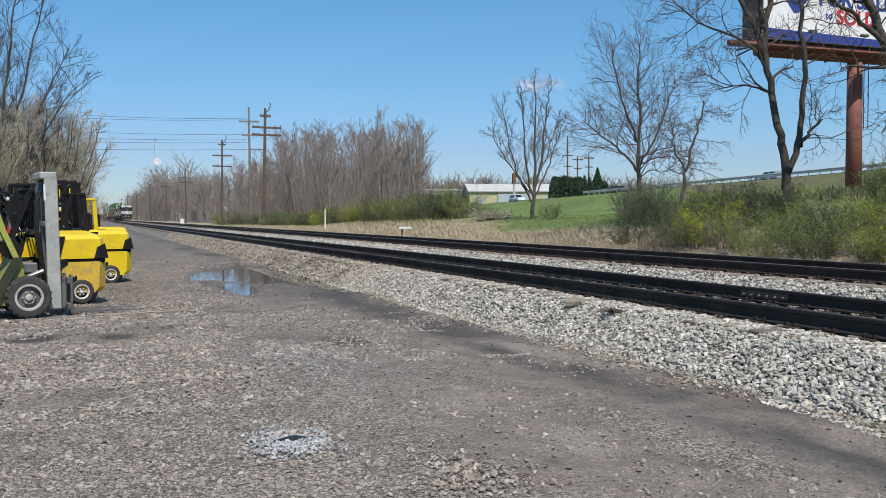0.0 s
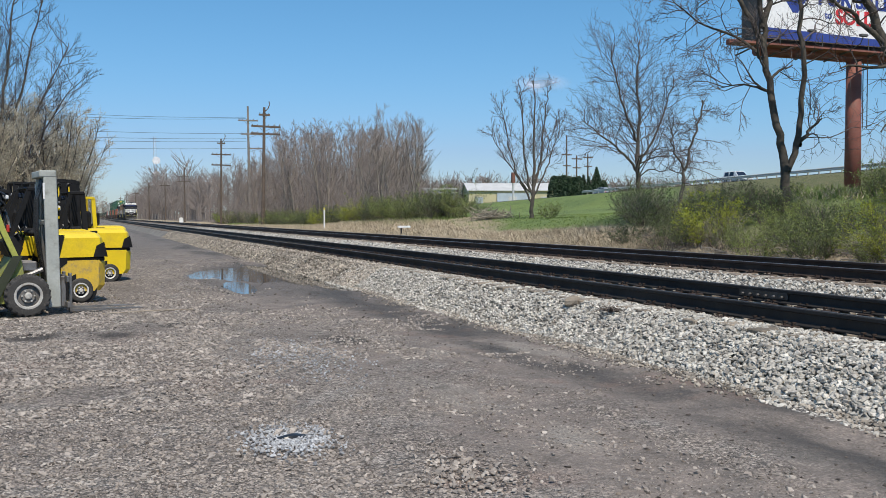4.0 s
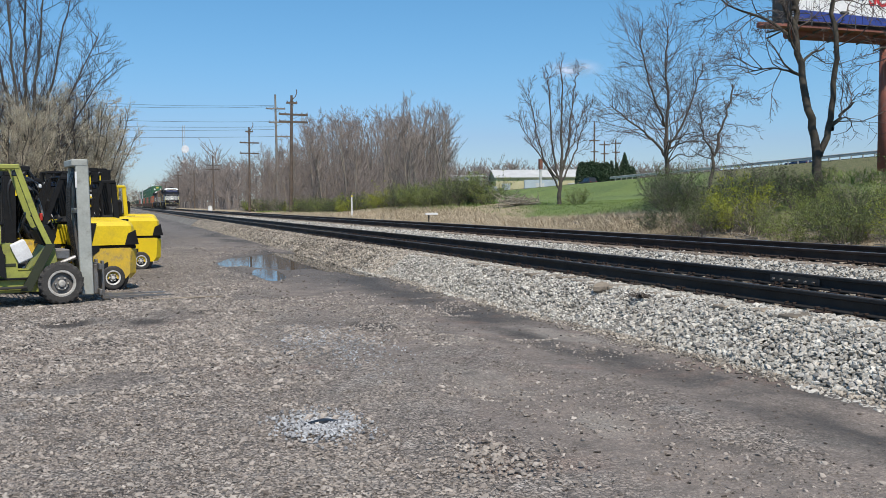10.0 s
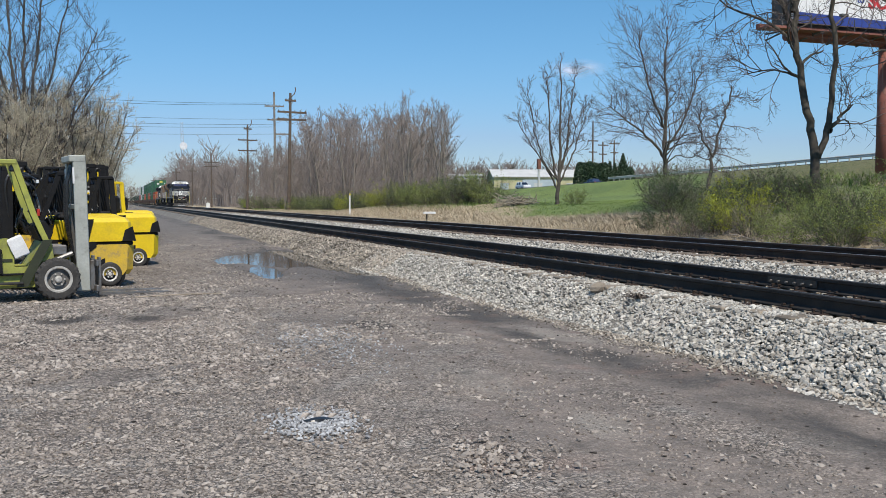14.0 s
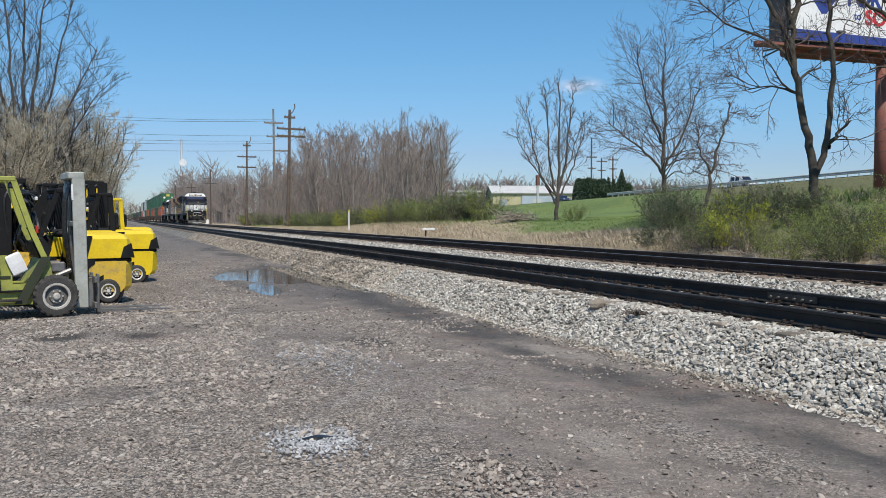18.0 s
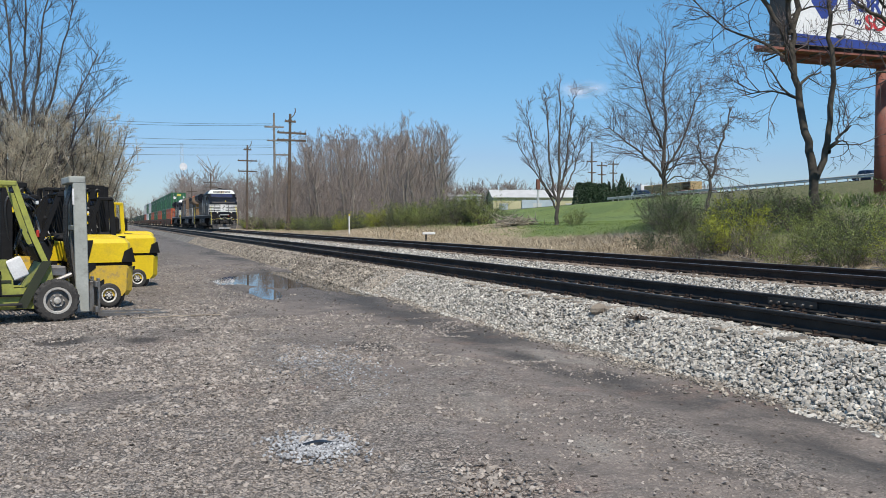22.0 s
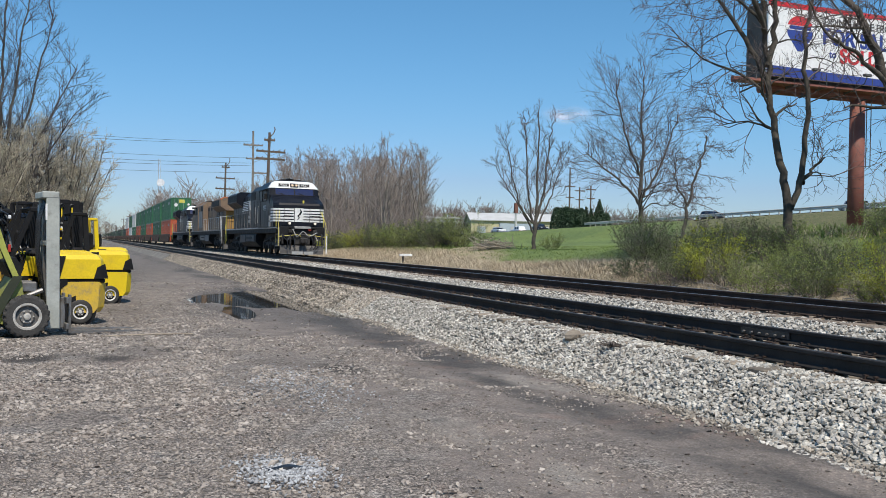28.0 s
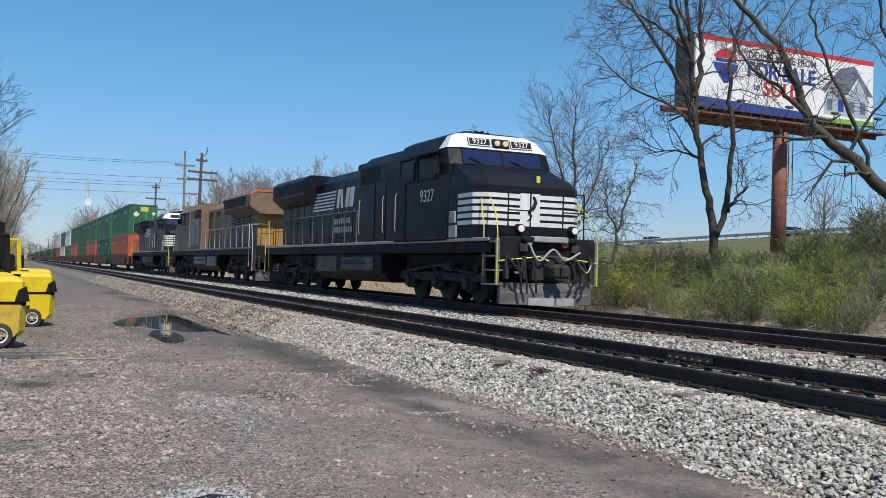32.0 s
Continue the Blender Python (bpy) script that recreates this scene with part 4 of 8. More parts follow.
    for s in (-1, 1):
        part("radiator_grille", Geo().box((s * 1.485, 18.0, 3.87), (0.02, 4.4, 0.44), 0.008), M["black_flat"], L)
        for i in range(5):
            part("hood_door", Geo().box((s * 0.985, 16.1 + i * 0.9, 2.5), (0.03, 0.82, 1.4), 0.012), body, L)
    part("rear_panel", Geo().prism([(-0.97, 1.75), (-0.97, 3.18), (-1.46, 3.58), (-1.46, 4.1), (1.46, 4.1), (1.46, 3.58), (0.97, 3.18), (0.97, 1.75)], "y", 20.60, 20.64), scheme["end"], L)
    part("rear_headlight", Geo().box((0, 20.48, 3.9), (0.5, 0.1, 0.26), 0.03), M["glass_dark"], L)
    if scheme["edge"]:
        part("wing_overhang", Geo().prism([(-1.0, 3.24), (-1.47, 3.58), (-1.47, 4.12), (-1.2, 4.30), (1.2, 4.30), (1.47, 4.12), (1.47, 3.58), (1.0, 3.24)], "y", 20.64, 21.05), scheme["wing"], L, "dusty tan overhang of the radiator")
        part("wing_edge", Geo().prism([(-1.49, 4.08), (-1.49, 4.16), (-1.21, 4.345), (1.21, 4.345), (1.49, 4.16), (1.49, 4.08), (1.18, 4.26), (-1.18, 4.26)], "y", 20.98, 21.075), M["orange_red"], L, "orange-red warning strip")
        for s in (-1, 1):
            for y0, w in ((16.6, 1.5), (18.6, 1.6)):
                v = part("side_vent", Geo().box((s * 1.0, y0, 3.02), (0.04, w, 0.34), 0.01), M["black_flat"], L)
                for k in range(4):
                    part("louvre", Geo().box((s * 1.025, y0, 2.9 + 0.08 * k), (0.03, w, 0.03), 0.006), M["loco_grey"], v)
            for y0 in (10.6, 12.4, 14.4):
                part("dust_cover", Geo().box((s * 1.0, y0, 3.62), (0.05, 0.9, 0.3), 0.01), M["grime"], L)
            for y0 in (7.3, 8.6):
                part("cabinet_door", Geo().box((s * 1.445, y0, 2.7), (0.03, 1.1, 1.6), 0.012), M["loco_grey"], L)
    for s in (-1, 1):
        part("handrail", rail_run(s * 1.44, 10.0, 20.9, deck_z, 10), hand, L)
        cg = Geo().tube([(s * 1.38, 0.55, 0.55), (s * 1.38, 0.55, 1.8), (s * 1.30, 0.8, 2.2), (s * 1.22, 1.25, 2.6)], 0.016, 6)
        cg.tube([(s * 1.40, 1.2, 0.75), (s * 1.40, 1.2, 1.9), (s * 1.38, 1.35, 2.3), (s * 1.36, 1.45, 2.6)], 0.016, 6)
        part("step_handrail", cg, scheme["front_hand"], L, "yellow grab rail")
        rg = Geo().tube([(s * 1.46, 21.65, 0.55), (s * 1.46, 21.65, 2.0), (s * 1.44, 21.3, 2.7), (s * 0.6, 21.3, 2.75)], 0.02, 6).tube([(s * 1.46, 21.0, 0.75), (s * 1.46, 21.0, 2.75)], 0.02, 6)
        part("step_handrail", rg, scheme["front_hand"], L)
        for ya in (0.55, 21.0):
            sm_ = M["rim_dark"] if ya < 1 and scheme["stripes"] else M["grime"]
            for yo in (0.02, 0.68):
                part("step_side", Geo().box((s * 1.36, ya + yo, 1.08), (0.10, 0.05, 1.1), 0.01), sm_, L)
            for k in range(4):
                part("step", Geo().box((s * 1.30, ya + 0.35, 0.55 + 0.33 * k), (0.30, 0.62, 0.04), 0.008), sm_, L)
    for ye, sg in ((0.62, 1), (21.58, -1)):
        ep = Geo().box((0, ye, 1.30), (2.62, 0.10, 0.75), 0.02).box((0, ye - sg * 0.06, 1.62), (1.5, 0.25, 0.12), 0.03)
        part("pilot", ep, M["black_flat"], L)
        fr = Geo()
        for xx in (-1.05, -0.45, 0.45, 1.05):
            fr.tube([(xx, ye + 0.05 * sg, 1.6), (xx, ye + 0.05 * sg, 2.75)], 0.018, 6)
        for xx in (-0.75, 0.75):
            for zz in (2.75, 2.3):
                fr.tube([(xx - 0.3, ye + 0.05 * sg, zz), (xx + 0.3, ye + 0.05 * sg, zz)], 0.018, 6)
        part("end_railing", fr, M["black_flat"], L)
        plow = Geo().loft([[(-1.26, ye - 0.02 * sg, z), (0, ye - d * sg, z), (1.26, ye - 0.02 * sg, z), (1.26, ye + 0.10 * sg, z), (0, ye + 0.10 * sg, z), (-1.26, ye + 0.10 * sg, z)] for z, d in ((0.10, 0.42), (0.36, 0.30), (0.60, 0.16))])
        pw = part("snow_plow", plow, M["plow"], L, "dusty grey snow plow")
        lip = Geo()
        for sx in (-1, 1):
            lip.prism([(0.03 * sx, ye - 0.425 * sg), (0.62 * sx, ye - 0.25 * sg), (0.62 * sx, ye - 0.20 * sg), (0.03 * sx, ye - 0.375 * sg)], "z", 0.085, 0.26)
        part("plow_lip", lip, M["sill_grey"], pw, "paler grey lower lip")
        for xx in (-1.15, -0.7, 0.7, 1.15):
            part("pilot_bracket", Geo().box((xx, ye - 0.10 * sg, 0.95), (0.10, 0.16, 0.55), 0.02), M["grime"], L)
        cp = Geo().box((0, ye - 0.25 * sg, 0.88), (0.34, 0.7, 0.34), 0.05).box((0.10, ye - 0.62 * sg, 0.88), (0.22, 0.24, 0.32), 0.06).box((-0.16, ye - 0.58 * sg, 0.88), (0.12, 0.3, 0.28), 0.05).box((0, ye - 0.05 * sg, 1.12), (0.7, 0.2, 0.1), 0.02)
        part("coupler", cp, M["grime"], L, "cast steel knuckle coupler")
        for xx in (-0.95, -0.80, -0.55, 0.5, 0.7, 0.85):
            part("air_hose", Geo().tube(curve([(xx, ye - 0.10 * sg, 1.15), (xx + 0.02, ye - 0.28 * sg, 1.05), (xx + 0.06, ye - 0.34 * sg, 0.68), (xx + 0.10 * (1 if xx < 0 else -1), ye - 0.30 * sg, 0.36)]), 0.026, 6), M["hose"], L)
        part("jumper_cable", Geo().tube(curve([(-0.55, ye - 0.12 * sg, 1.52), (-0.35, ye - 0.24 * sg, 1.12), (0.0, ye - 0.28 * sg, 1.40), (0.35, ye - 0.24 * sg, 1.15), (0.85, ye - 0.12 * sg, 1.35)]), 0.026, 6), M["sill_grey"], L, "grey looped jumper cable")
        part("cable_socket", Geo().lathe([(0, 0.02), (0.01, 0.09), (0.12, 0.09)], 10, "y", (-0.55, ye - 0.15 if sg > 0 else ye + 0.05, 1.58)), M["sill_grey"], L)
        part("uncoupling_lever", Geo().tube([(-1.35, ye - 0.10 * sg, 1.10), (-0.3, ye - 0.14 * sg, 1.22), (-0.12, ye - 0.3 * sg, 1.12)], 0.02, 6).tube([(1.35, ye - 0.10 * sg, 1.10), (0.3, ye - 0.14 * sg, 1.22)], 0.02, 6), M["handrail_yellow"] if sg > 0 else M["grime"], L)
        part("draft_gear_box", Geo().box((0, ye - 0.02 * sg, 0.95), (0.9, 0.24, 0.62), 0.04).box((-0.7, ye - 0.08 * sg, 1.42), (0.22, 0.12, 0.2), 0.02).box((0.72, ye - 0.08 * sg, 1.42), (0.22, 0.12, 0.2), 0.02), M["grime"], L)
        for xx in (-1.18, 1.12):
            part("hose_loop", Geo().tube(curve([(xx, ye - 0.10 * sg, 1.25), (xx * 0.92, ye - 0.32 * sg, 1.05), (xx * 0.78, ye - 0.36 * sg, 0.86), (xx * 0.66, ye - 0.2 * sg, 1.12)]), 0.03, 6), M["hose"], L)
        if sg > 0:
            part("light_panel", Geo().box((0, 0, 0), (0.5, 0.05, 0.26), 0.02), M["black_flat"], L, at=pose(0, 3.085, 4.19) @ Matrix.Rotation(-slope, 4, "X"))
            part("marker_disc", Geo().lathe([(0, 0.02), (0.01, 0.10), (0.06, 0.10)], 14, "y", (0.42, ye - 0.14, 1.55)), M["red"], L, "red round marker")
            part("anticlimber", Geo().box((0.0, ye - 0.10, 1.63), (0.95, 0.2, 0.14), 0.02), M["sill_grey"], L)
    hn = Geo()
    for k in range(3):
        hn.lathe([(4.1, 0.03), (4.35, 0.035), (4.5, 0.09)], 10, "y", ((k - 1) * 0.16, 0, 4.60 + 0.03 * (k == 1)))
    part("roof_horn", hn.box((0, 4.3, 4.53), (0.5, 0.1, 0.08)), M["black_flat"], L)
    part("roof_hatch", Geo().box((0, 5.4, 4.53), (1.4, 1.6, 0.10), 0.03).box((-0.5, 4.1, 4.54), (0.3, 0.3, 0.10), 0.03).box((0.45, 4.2, 4.54), (0.4, 0.3, 0.10), 0.03), M["black_flat"], L)
    # side marking
    for s in (-1, 1):
        if scheme["number"]:
            turn = pose(0, 0, 0, 0, 0, -90 if s < 0 else 90)
            part("cab_number", words(scheme["number"], 0.46, M["white"], "cab_number"), None, L, "white number 9327", at=pose(s * 1.508, 4.35, 2.80) @ turn)
        if scheme["stripes"]:
            for i in range(6):
                part("side_bar", Geo().prism([(13.75 - 0.05 * i, 2.92 + 0.12 * i), (16.3 - 0.10 * i, 2.92 + 0.12 * i), (16.27 - 0.10 * i, 2.98 + 0.12 * i), (13.73 - 0.05 * i, 2.98 + 0.12 * i)], "x", s * 1.003, s * 1.009), M["white"], L, "white emblem bar")
            for y0, w, lean in ((13.30, 0.26, -0.16), (12.82, 0.22, 0.10), (12.34, 0.34, -0.16), (11.86, 0.40, -0.14)):
                part("side_emblem", Geo().prism([(y0 - w / 2, 2.93), (y0 + w / 2, 2.93), (y0 + w / 2 + lean, 3.60), (y0 - w / 2 + lean, 3.60)], "x", s * 1.003, s * 1.009), M["white"], L, "white slanting emblem block")
            for zz, n in ((2.46, 7), (2.16, 8)):
                for k in range(n):
                    part("letter_bar", Geo().box((s * 1.006, 13.55 - k * 0.25, zz), (0.006, 0.16, 0.2)), M["sill_grey"], L, "small pale lettering bar")
            for yy in (7.0, 7.9, 8.8):
                part("cabinet_door", Geo().box((s * 1.445, yy, 2.55), (0.03, 0.8, 1.7), 0.012), body, L)
            part("cab_door", Geo().box((s * 1.502, 6.15, 2.5), (0.03, 0.66, 1.75), 0.012), body, L)
            for yy in (6.45, 7.45, 9.5):
                part("grab_iron", Geo().tube([(s * 1.53, yy, 1.9), (s * 1.56, yy, 2.0), (s * 1.56, yy, 2.9), (s * 1.53, yy, 3.0)], 0.014, 6), M["sill_grey"], L)
    return L


black_scheme = dict(body=M["black"], cab=M["black"], header=M["white"], low=M["black_flat"], sill=M["sill_grey"], hand=M["rim_dark"], front_hand=M["handrail_yellow"],
                    panel=M["plow"], wing=M["black"], end=M["black"], stripes=True, edge=False, number="9327")
black_plain = dict(black_scheme, number="")
yellow_scheme = dict(body=M["loco_yellow_shaded"], cab=M["loco_yellow_shaded"], header=M["loco_grey"], low=M["black_flat"], sill=M["loco_grey"], hand=M["guard_pale"], front_hand=M["guard_pale"],
                     panel=M["loco_grey"], wing=M["loco_yellow_shaded"], end=M["loco_yellow_sunlit"], stripes=False, edge=True, number="")
TRAIN = []        # (thing, distance behind the train's front, turned about)
LEN, YELLOW_LONG = 22.3, 1.10        # the yellow engine is the longer type
TRAIN.append((locomotive(pose(FAR_X, 0, FAR_TOP), black_scheme, "black freight locomotive with white nose stripes and lit ditch lights"), 0.0, 0))
TRAIN.append((locomotive(pose(FAR_X, 0, FAR_TOP) @ Matrix.Diagonal((1, YELLOW_LONG, 1, 1)), yellow_scheme, "weathered yellow and grey freight locomotive running backwards"), 2 * LEN + 3.25, 180))
TRAIN.append((locomotive(pose(FAR_X, 0, FAR_TOP), black_plain, "black freight locomotive with white nose stripes behind the yellow one"), 2 * LEN + 4.2, 0))


def container_mesh(material, length=16.15, h=2.89):
    """Corrugated steel box, base at z = 0, its near end at y = 0."""
    g, w = Geo(), 1.30
    n = 46
    for s in (-1, 1):
        ring_lo, ring_hi = [], []
        for i in range(n + 1):
            for k, off in ((0.0, 0.0), (0.25, 0.0), (0.5, 0.035), (0.75, 0.035)):
                if i == n and k:
                    break
                y = 0.15 + (length - 0.3) * (i + k) / n
                ring_lo.append((s * (w - off), y, 0.15))
                ring_hi.append((s * (w - off), y, h - 0.12))
        g.loft([ring_lo, ring_hi], caps=False, close=False)
        g.box((s * (w - 0.05), length / 2, 0.075), (0.12, length, 0.15), 0.01).box((s * (w - 0.05), length / 2, h - 0.06), (0.12, length, 0.12), 0.01)
        for y in (0.075, length - 0.075):
            g.box((s * (w - 0.07), y, h / 2), (0.15, 0.15, h), 0.015)
    g.box((0, length / 2, h - 0.05), (2 * w - 0.1, length - 0.1, 0.04)).box((0, length / 2, 0.1), (2 * w - 0.1, length - 0.1, 0.06))
    for y in (0.06, length - 0.06):
        g.box((0, y, h / 2), (2 * w - 0.2, 0.05, h - 0.1), 0.01)
    g.box((0, 0.07, h - 0.06), (2 * w, 0.14, 0.12), 0.01).box((0, 0.07, 0.08), (2 * w, 0.14, 0.16), 0.01)
    return g.mesh("body", material)


CONT = {k: container_mesh(M[k]) for k in ("green_box", "orange_box", "white_box", "gondola_green")}
COLOUR = {"green_box": "green", "orange_box": "orange-red", "white_box": "white", "gondola_green": "dark dull-green"}


def container(kind, low):
    C = thing("shipping_container", pose(FAR_X, 0, FAR_TOP), COLOUR[kind] + (" corrugated shipping container down in a well car" if low else " corrugated shipping container stacked on another"), "container", "containers on the train")
    part("body", CONT[kind], None, C)
    for s in (-1, 1):
        door = part("door", Geo().box((s * 0.59, 0.025, 1.42), (1.12, 0.03, 2.5), 0.01), M[kind], C)
        for k in (-0.28, 0.28):
            part("lock_rod", Geo().tube([(s * 0.59 + k, -0.01, 0.2), (s * 0.59 + k, -0.01, 2.7)], 0.018, 6), M["galv"], door)
        for yy, w in ((3.2, 2.0), (13.0, 1.6)):
            part("side_mark", Geo().box((s * 1.304, yy, 2.2), (0.008, w, 0.3)), M["sill_grey"], C, "pale marking bar")
    if not low and kind == "green_box":
        part("diamond_label", Geo().prism([(-0.95, 1.95), (-0.65, 2.25), (-0.35, 1.95), (-0.65, 1.65)], "y", -0.012, -0.004), M["paper_white"], C, "white diamond label")
        part("diamond_label", Geo().prism([(0.75, 2.05), (0.95, 2.25), (1.15, 2.05), (0.95, 1.85)], "y", -0.012, -0.004), M["paper_white"], C, "white diamond label")
        part("logo_patch", Geo().box((0.1, -0.008, 2.45), (0.7, 0.01, 0.42)), M["handrail_yellow"], C, "yellow logo patch")
    return C


def well_car():
    W = thing("well_car", pose(FAR_X, 0, FAR_TOP), "dark brown double-stack well car", "railcar", "well cars of the train")
    for s in (-1, 1):
        part("side_sill", Geo().prism([(1.2, 1.1), (2.4, 0.45), (16.6, 0.45), (17.8, 1.1), (17.8, 1.45), (1.2, 1.45)], "x", s * 1.36, s * 1.48), M["well_car"], W)
        for k in range(12):
            part("rib", Geo().box((s * 1.50, 2.6 + k * 1.25, 0.95), (0.05, 0.08, 0.9), 0.01), M["well_car"], W)
    part("floor", Geo().box((0, 9.5, 0.42), (2.7, 14.4, 0.10)), M["well_car"], W)
    for y in (0.0, 18.0):
        part("end_platform", Geo().box((0, y + 0.5, 1.18), (2.5, 2.2, 0.22), 0.03).box((0, y + 0.5, 0.95), (0.6, 2.6, 0.3), 0.03), M["well_car"], W)
    truck_frame(W, 0.0, (-0.89, 0.89), 1.1)
    for w in (-0.89, 0.89):
        wheelset(W, w, 0.46)
    return W


first = well_car()
stacks = [("orange_box", "green_box"), ("green_box", "green_box"), ("orange_box", "green_box"), ("green_box", "green_box"), ("orange_box", "green_box"),
          ("green_box", "white_box"), ("white_box", "green_box"), ("orange_box", "white_box")]
proto = {}
back = 3 * LEN + 6.6
for i in range(30):
    car = first if i == 0 else copy_thing(first, pose(FAR_X, 0, FAR_TOP))
    TRAIN.append((car, back, 0))
    if i < len(stacks) or i % 3:
        lo, hi = stacks[i] if i < len(stacks) else ("gondola_green", None)
        for kind, low in ((lo, True), (hi, False)):
            if kind:
                if (kind, low) not in proto:
                    proto[kind, low] = c = container(kind, low)
                else:
                    c = copy_thing(proto[kind, low], pose(FAR_X, 0, FAR_TOP))
                TRAIN.append((c, back + 1.43, (0.48 if low else 3.38)))
    back += 19.0


def train_pose(t, behind, extra):
    y = Y_END + SPEED * (32 - t) + behind
    if extra == 180:
        return pose(FAR_X, y, FAR_TOP, 0, 0, 180)
    return pose(FAR_X, y, FAR_TOP + extra)


def move_train():
    for ob, behind, extra in TRAIN:
        walk(ob, [(t, train_pose(t, behind, extra)) for t in (0, 8, 16, 24, 32)])
    step = math.degrees(SPEED / 30 / 0.52)
    for loco, _, extra in TRAIN[:3]:
        turn = 1 if extra == 180 else -1
        for ob in loco.children:
            if ob.name.startswith("wheelset"):
                base = ob.location.copy()
                walk(ob, [(f / 30, pose(base.x, base.y, base.z, turn * -step * f)) for f in range(0, 961, 2)])


# ---- the puddle ----
def build_puddle():
    m = bpy.data.materials.new("water")
    m.use_nodes = True
    N, L = m.node_tree.nodes, m.node_tree.links.new
    bs = N["Principled BSDF"]
    bs.inputs["Base Color"].default_value = (0.035, 0.033, 0.03, 1)
    bs.inputs["Roughness"].default_value = 0.03
    bs.inputs["IOR"].default_value = 1.33
    co, nz, bp = N.new("ShaderNodeTexCoord"), N.new("ShaderNodeTexNoise"), N.new("ShaderNodeBump")
    nz.inputs["Scale"].default_value, nz.inputs["Detail"].default_value = 2.5, 3
    bp.inputs["Strength"].default_value, bp.inputs["Distance"].default_value = 0.05, 0.01
    L(co.outputs["Object"], nz.inputs["Vector"])
    L(nz.outputs[0], bp.inputs["Height"])
    L(bp.outputs[0], bs.inputs["Normal"])
    g, n = Geo(), 48
    g.v = [(4.35 + 2.1 * math.cos(a), 25.4 + 7.2 * math.sin(a), -0.034) for a in [2 * math.pi * k / n for k in range(n)]] + [(4.35, 25.4, -0.034)]
    g.f = [(k, (k + 1) % n, n) for k in range(n)]
    tagged(part("puddle", g, m), "wide shallow puddle reflecting sky and woods on the yard", "puddle", kind="structure")


build_puddle()


# ---- forklifts ----
def tyre_mesh(r, w, lugs):
    n, rings = 80, []
    for y, q, cut in ((-0.48, 0.60, 0), (-0.5, 0.66, 0), (-0.5, 0.86, 0), (-0.46, 0.95, 1), (-0.30, 1.0, 1), (-0.03, 1.0, 1), (0.03, 1.0, 2), (0.30, 1.0, 2), (0.46, 0.95, 2), (0.5, 0.86, 0), (0.5, 0.66, 0), (0.48, 0.60, 0)):
        ring = []
        for k in range(n):
            a = 2 * math.pi * k / n
            low = lugs and cut and ((k + 2 * (cut == 2)) % 4) < 2
            rr = r * (q - (0.055 if low else 0))
            ring.append((rr * math.cos(a), w * y, rr * math.sin(a)))
        rings.append(ring)
    return Geo().loft(rings, caps=False)


def wheel(parent, x, y, r, w, rim, lugs=True):
    wh = part("wheel", Geo().lathe([(-w * 0.32, 0.03), (-w * 0.34, r * 0.30), (-w * 0.22, r * 0.34), (-w * 0.16, r * 0.52), (-w * 0.44, r * 0.58), (-w * 0.46, r * 0.64), (w * 0.46, r * 0.64), (w * 0.3, r * 0.3), (w * 0.3, 0.03)], 24, "y"), M["rim_dark"], parent, "dusty steel wheel dish", at=pose(x, y, r) if y < 0 else pose(x, y, r, 0, 0, 180))
    part("rim_ring", Geo().lathe([(-w * 0.44, r * 0.50), (-w * 0.50, r * 0.53), (-w * 0.51, r * 0.615), (-w * 0.44, r * 0.63), (-w * 0.30, r * 0.50)], 28, "y", caps=False), rim, wh, "pale rim ring")
    part("tyre", tyre_mesh(r, w, lugs), M["rubber"], wh, "worn dusty tyre")
    for k in range(6):
        a = 2 * math.pi * k / 6
        part("lug_nut", Geo().lathe([(-w * 0.42, 0.014), (-w * 0.2, 0.016)], 6, "y", (math.cos(a) * r * 0.27, 0, math.sin(a) * r * 0.27)), rim, wh)
    part("hub", Geo().lathe([(-w * 0.50, 0.03), (-w * 0.46, r * 0.15), (-w * 0.30, r * 0.17)], 14, "y"), rim, wh)
    return wh


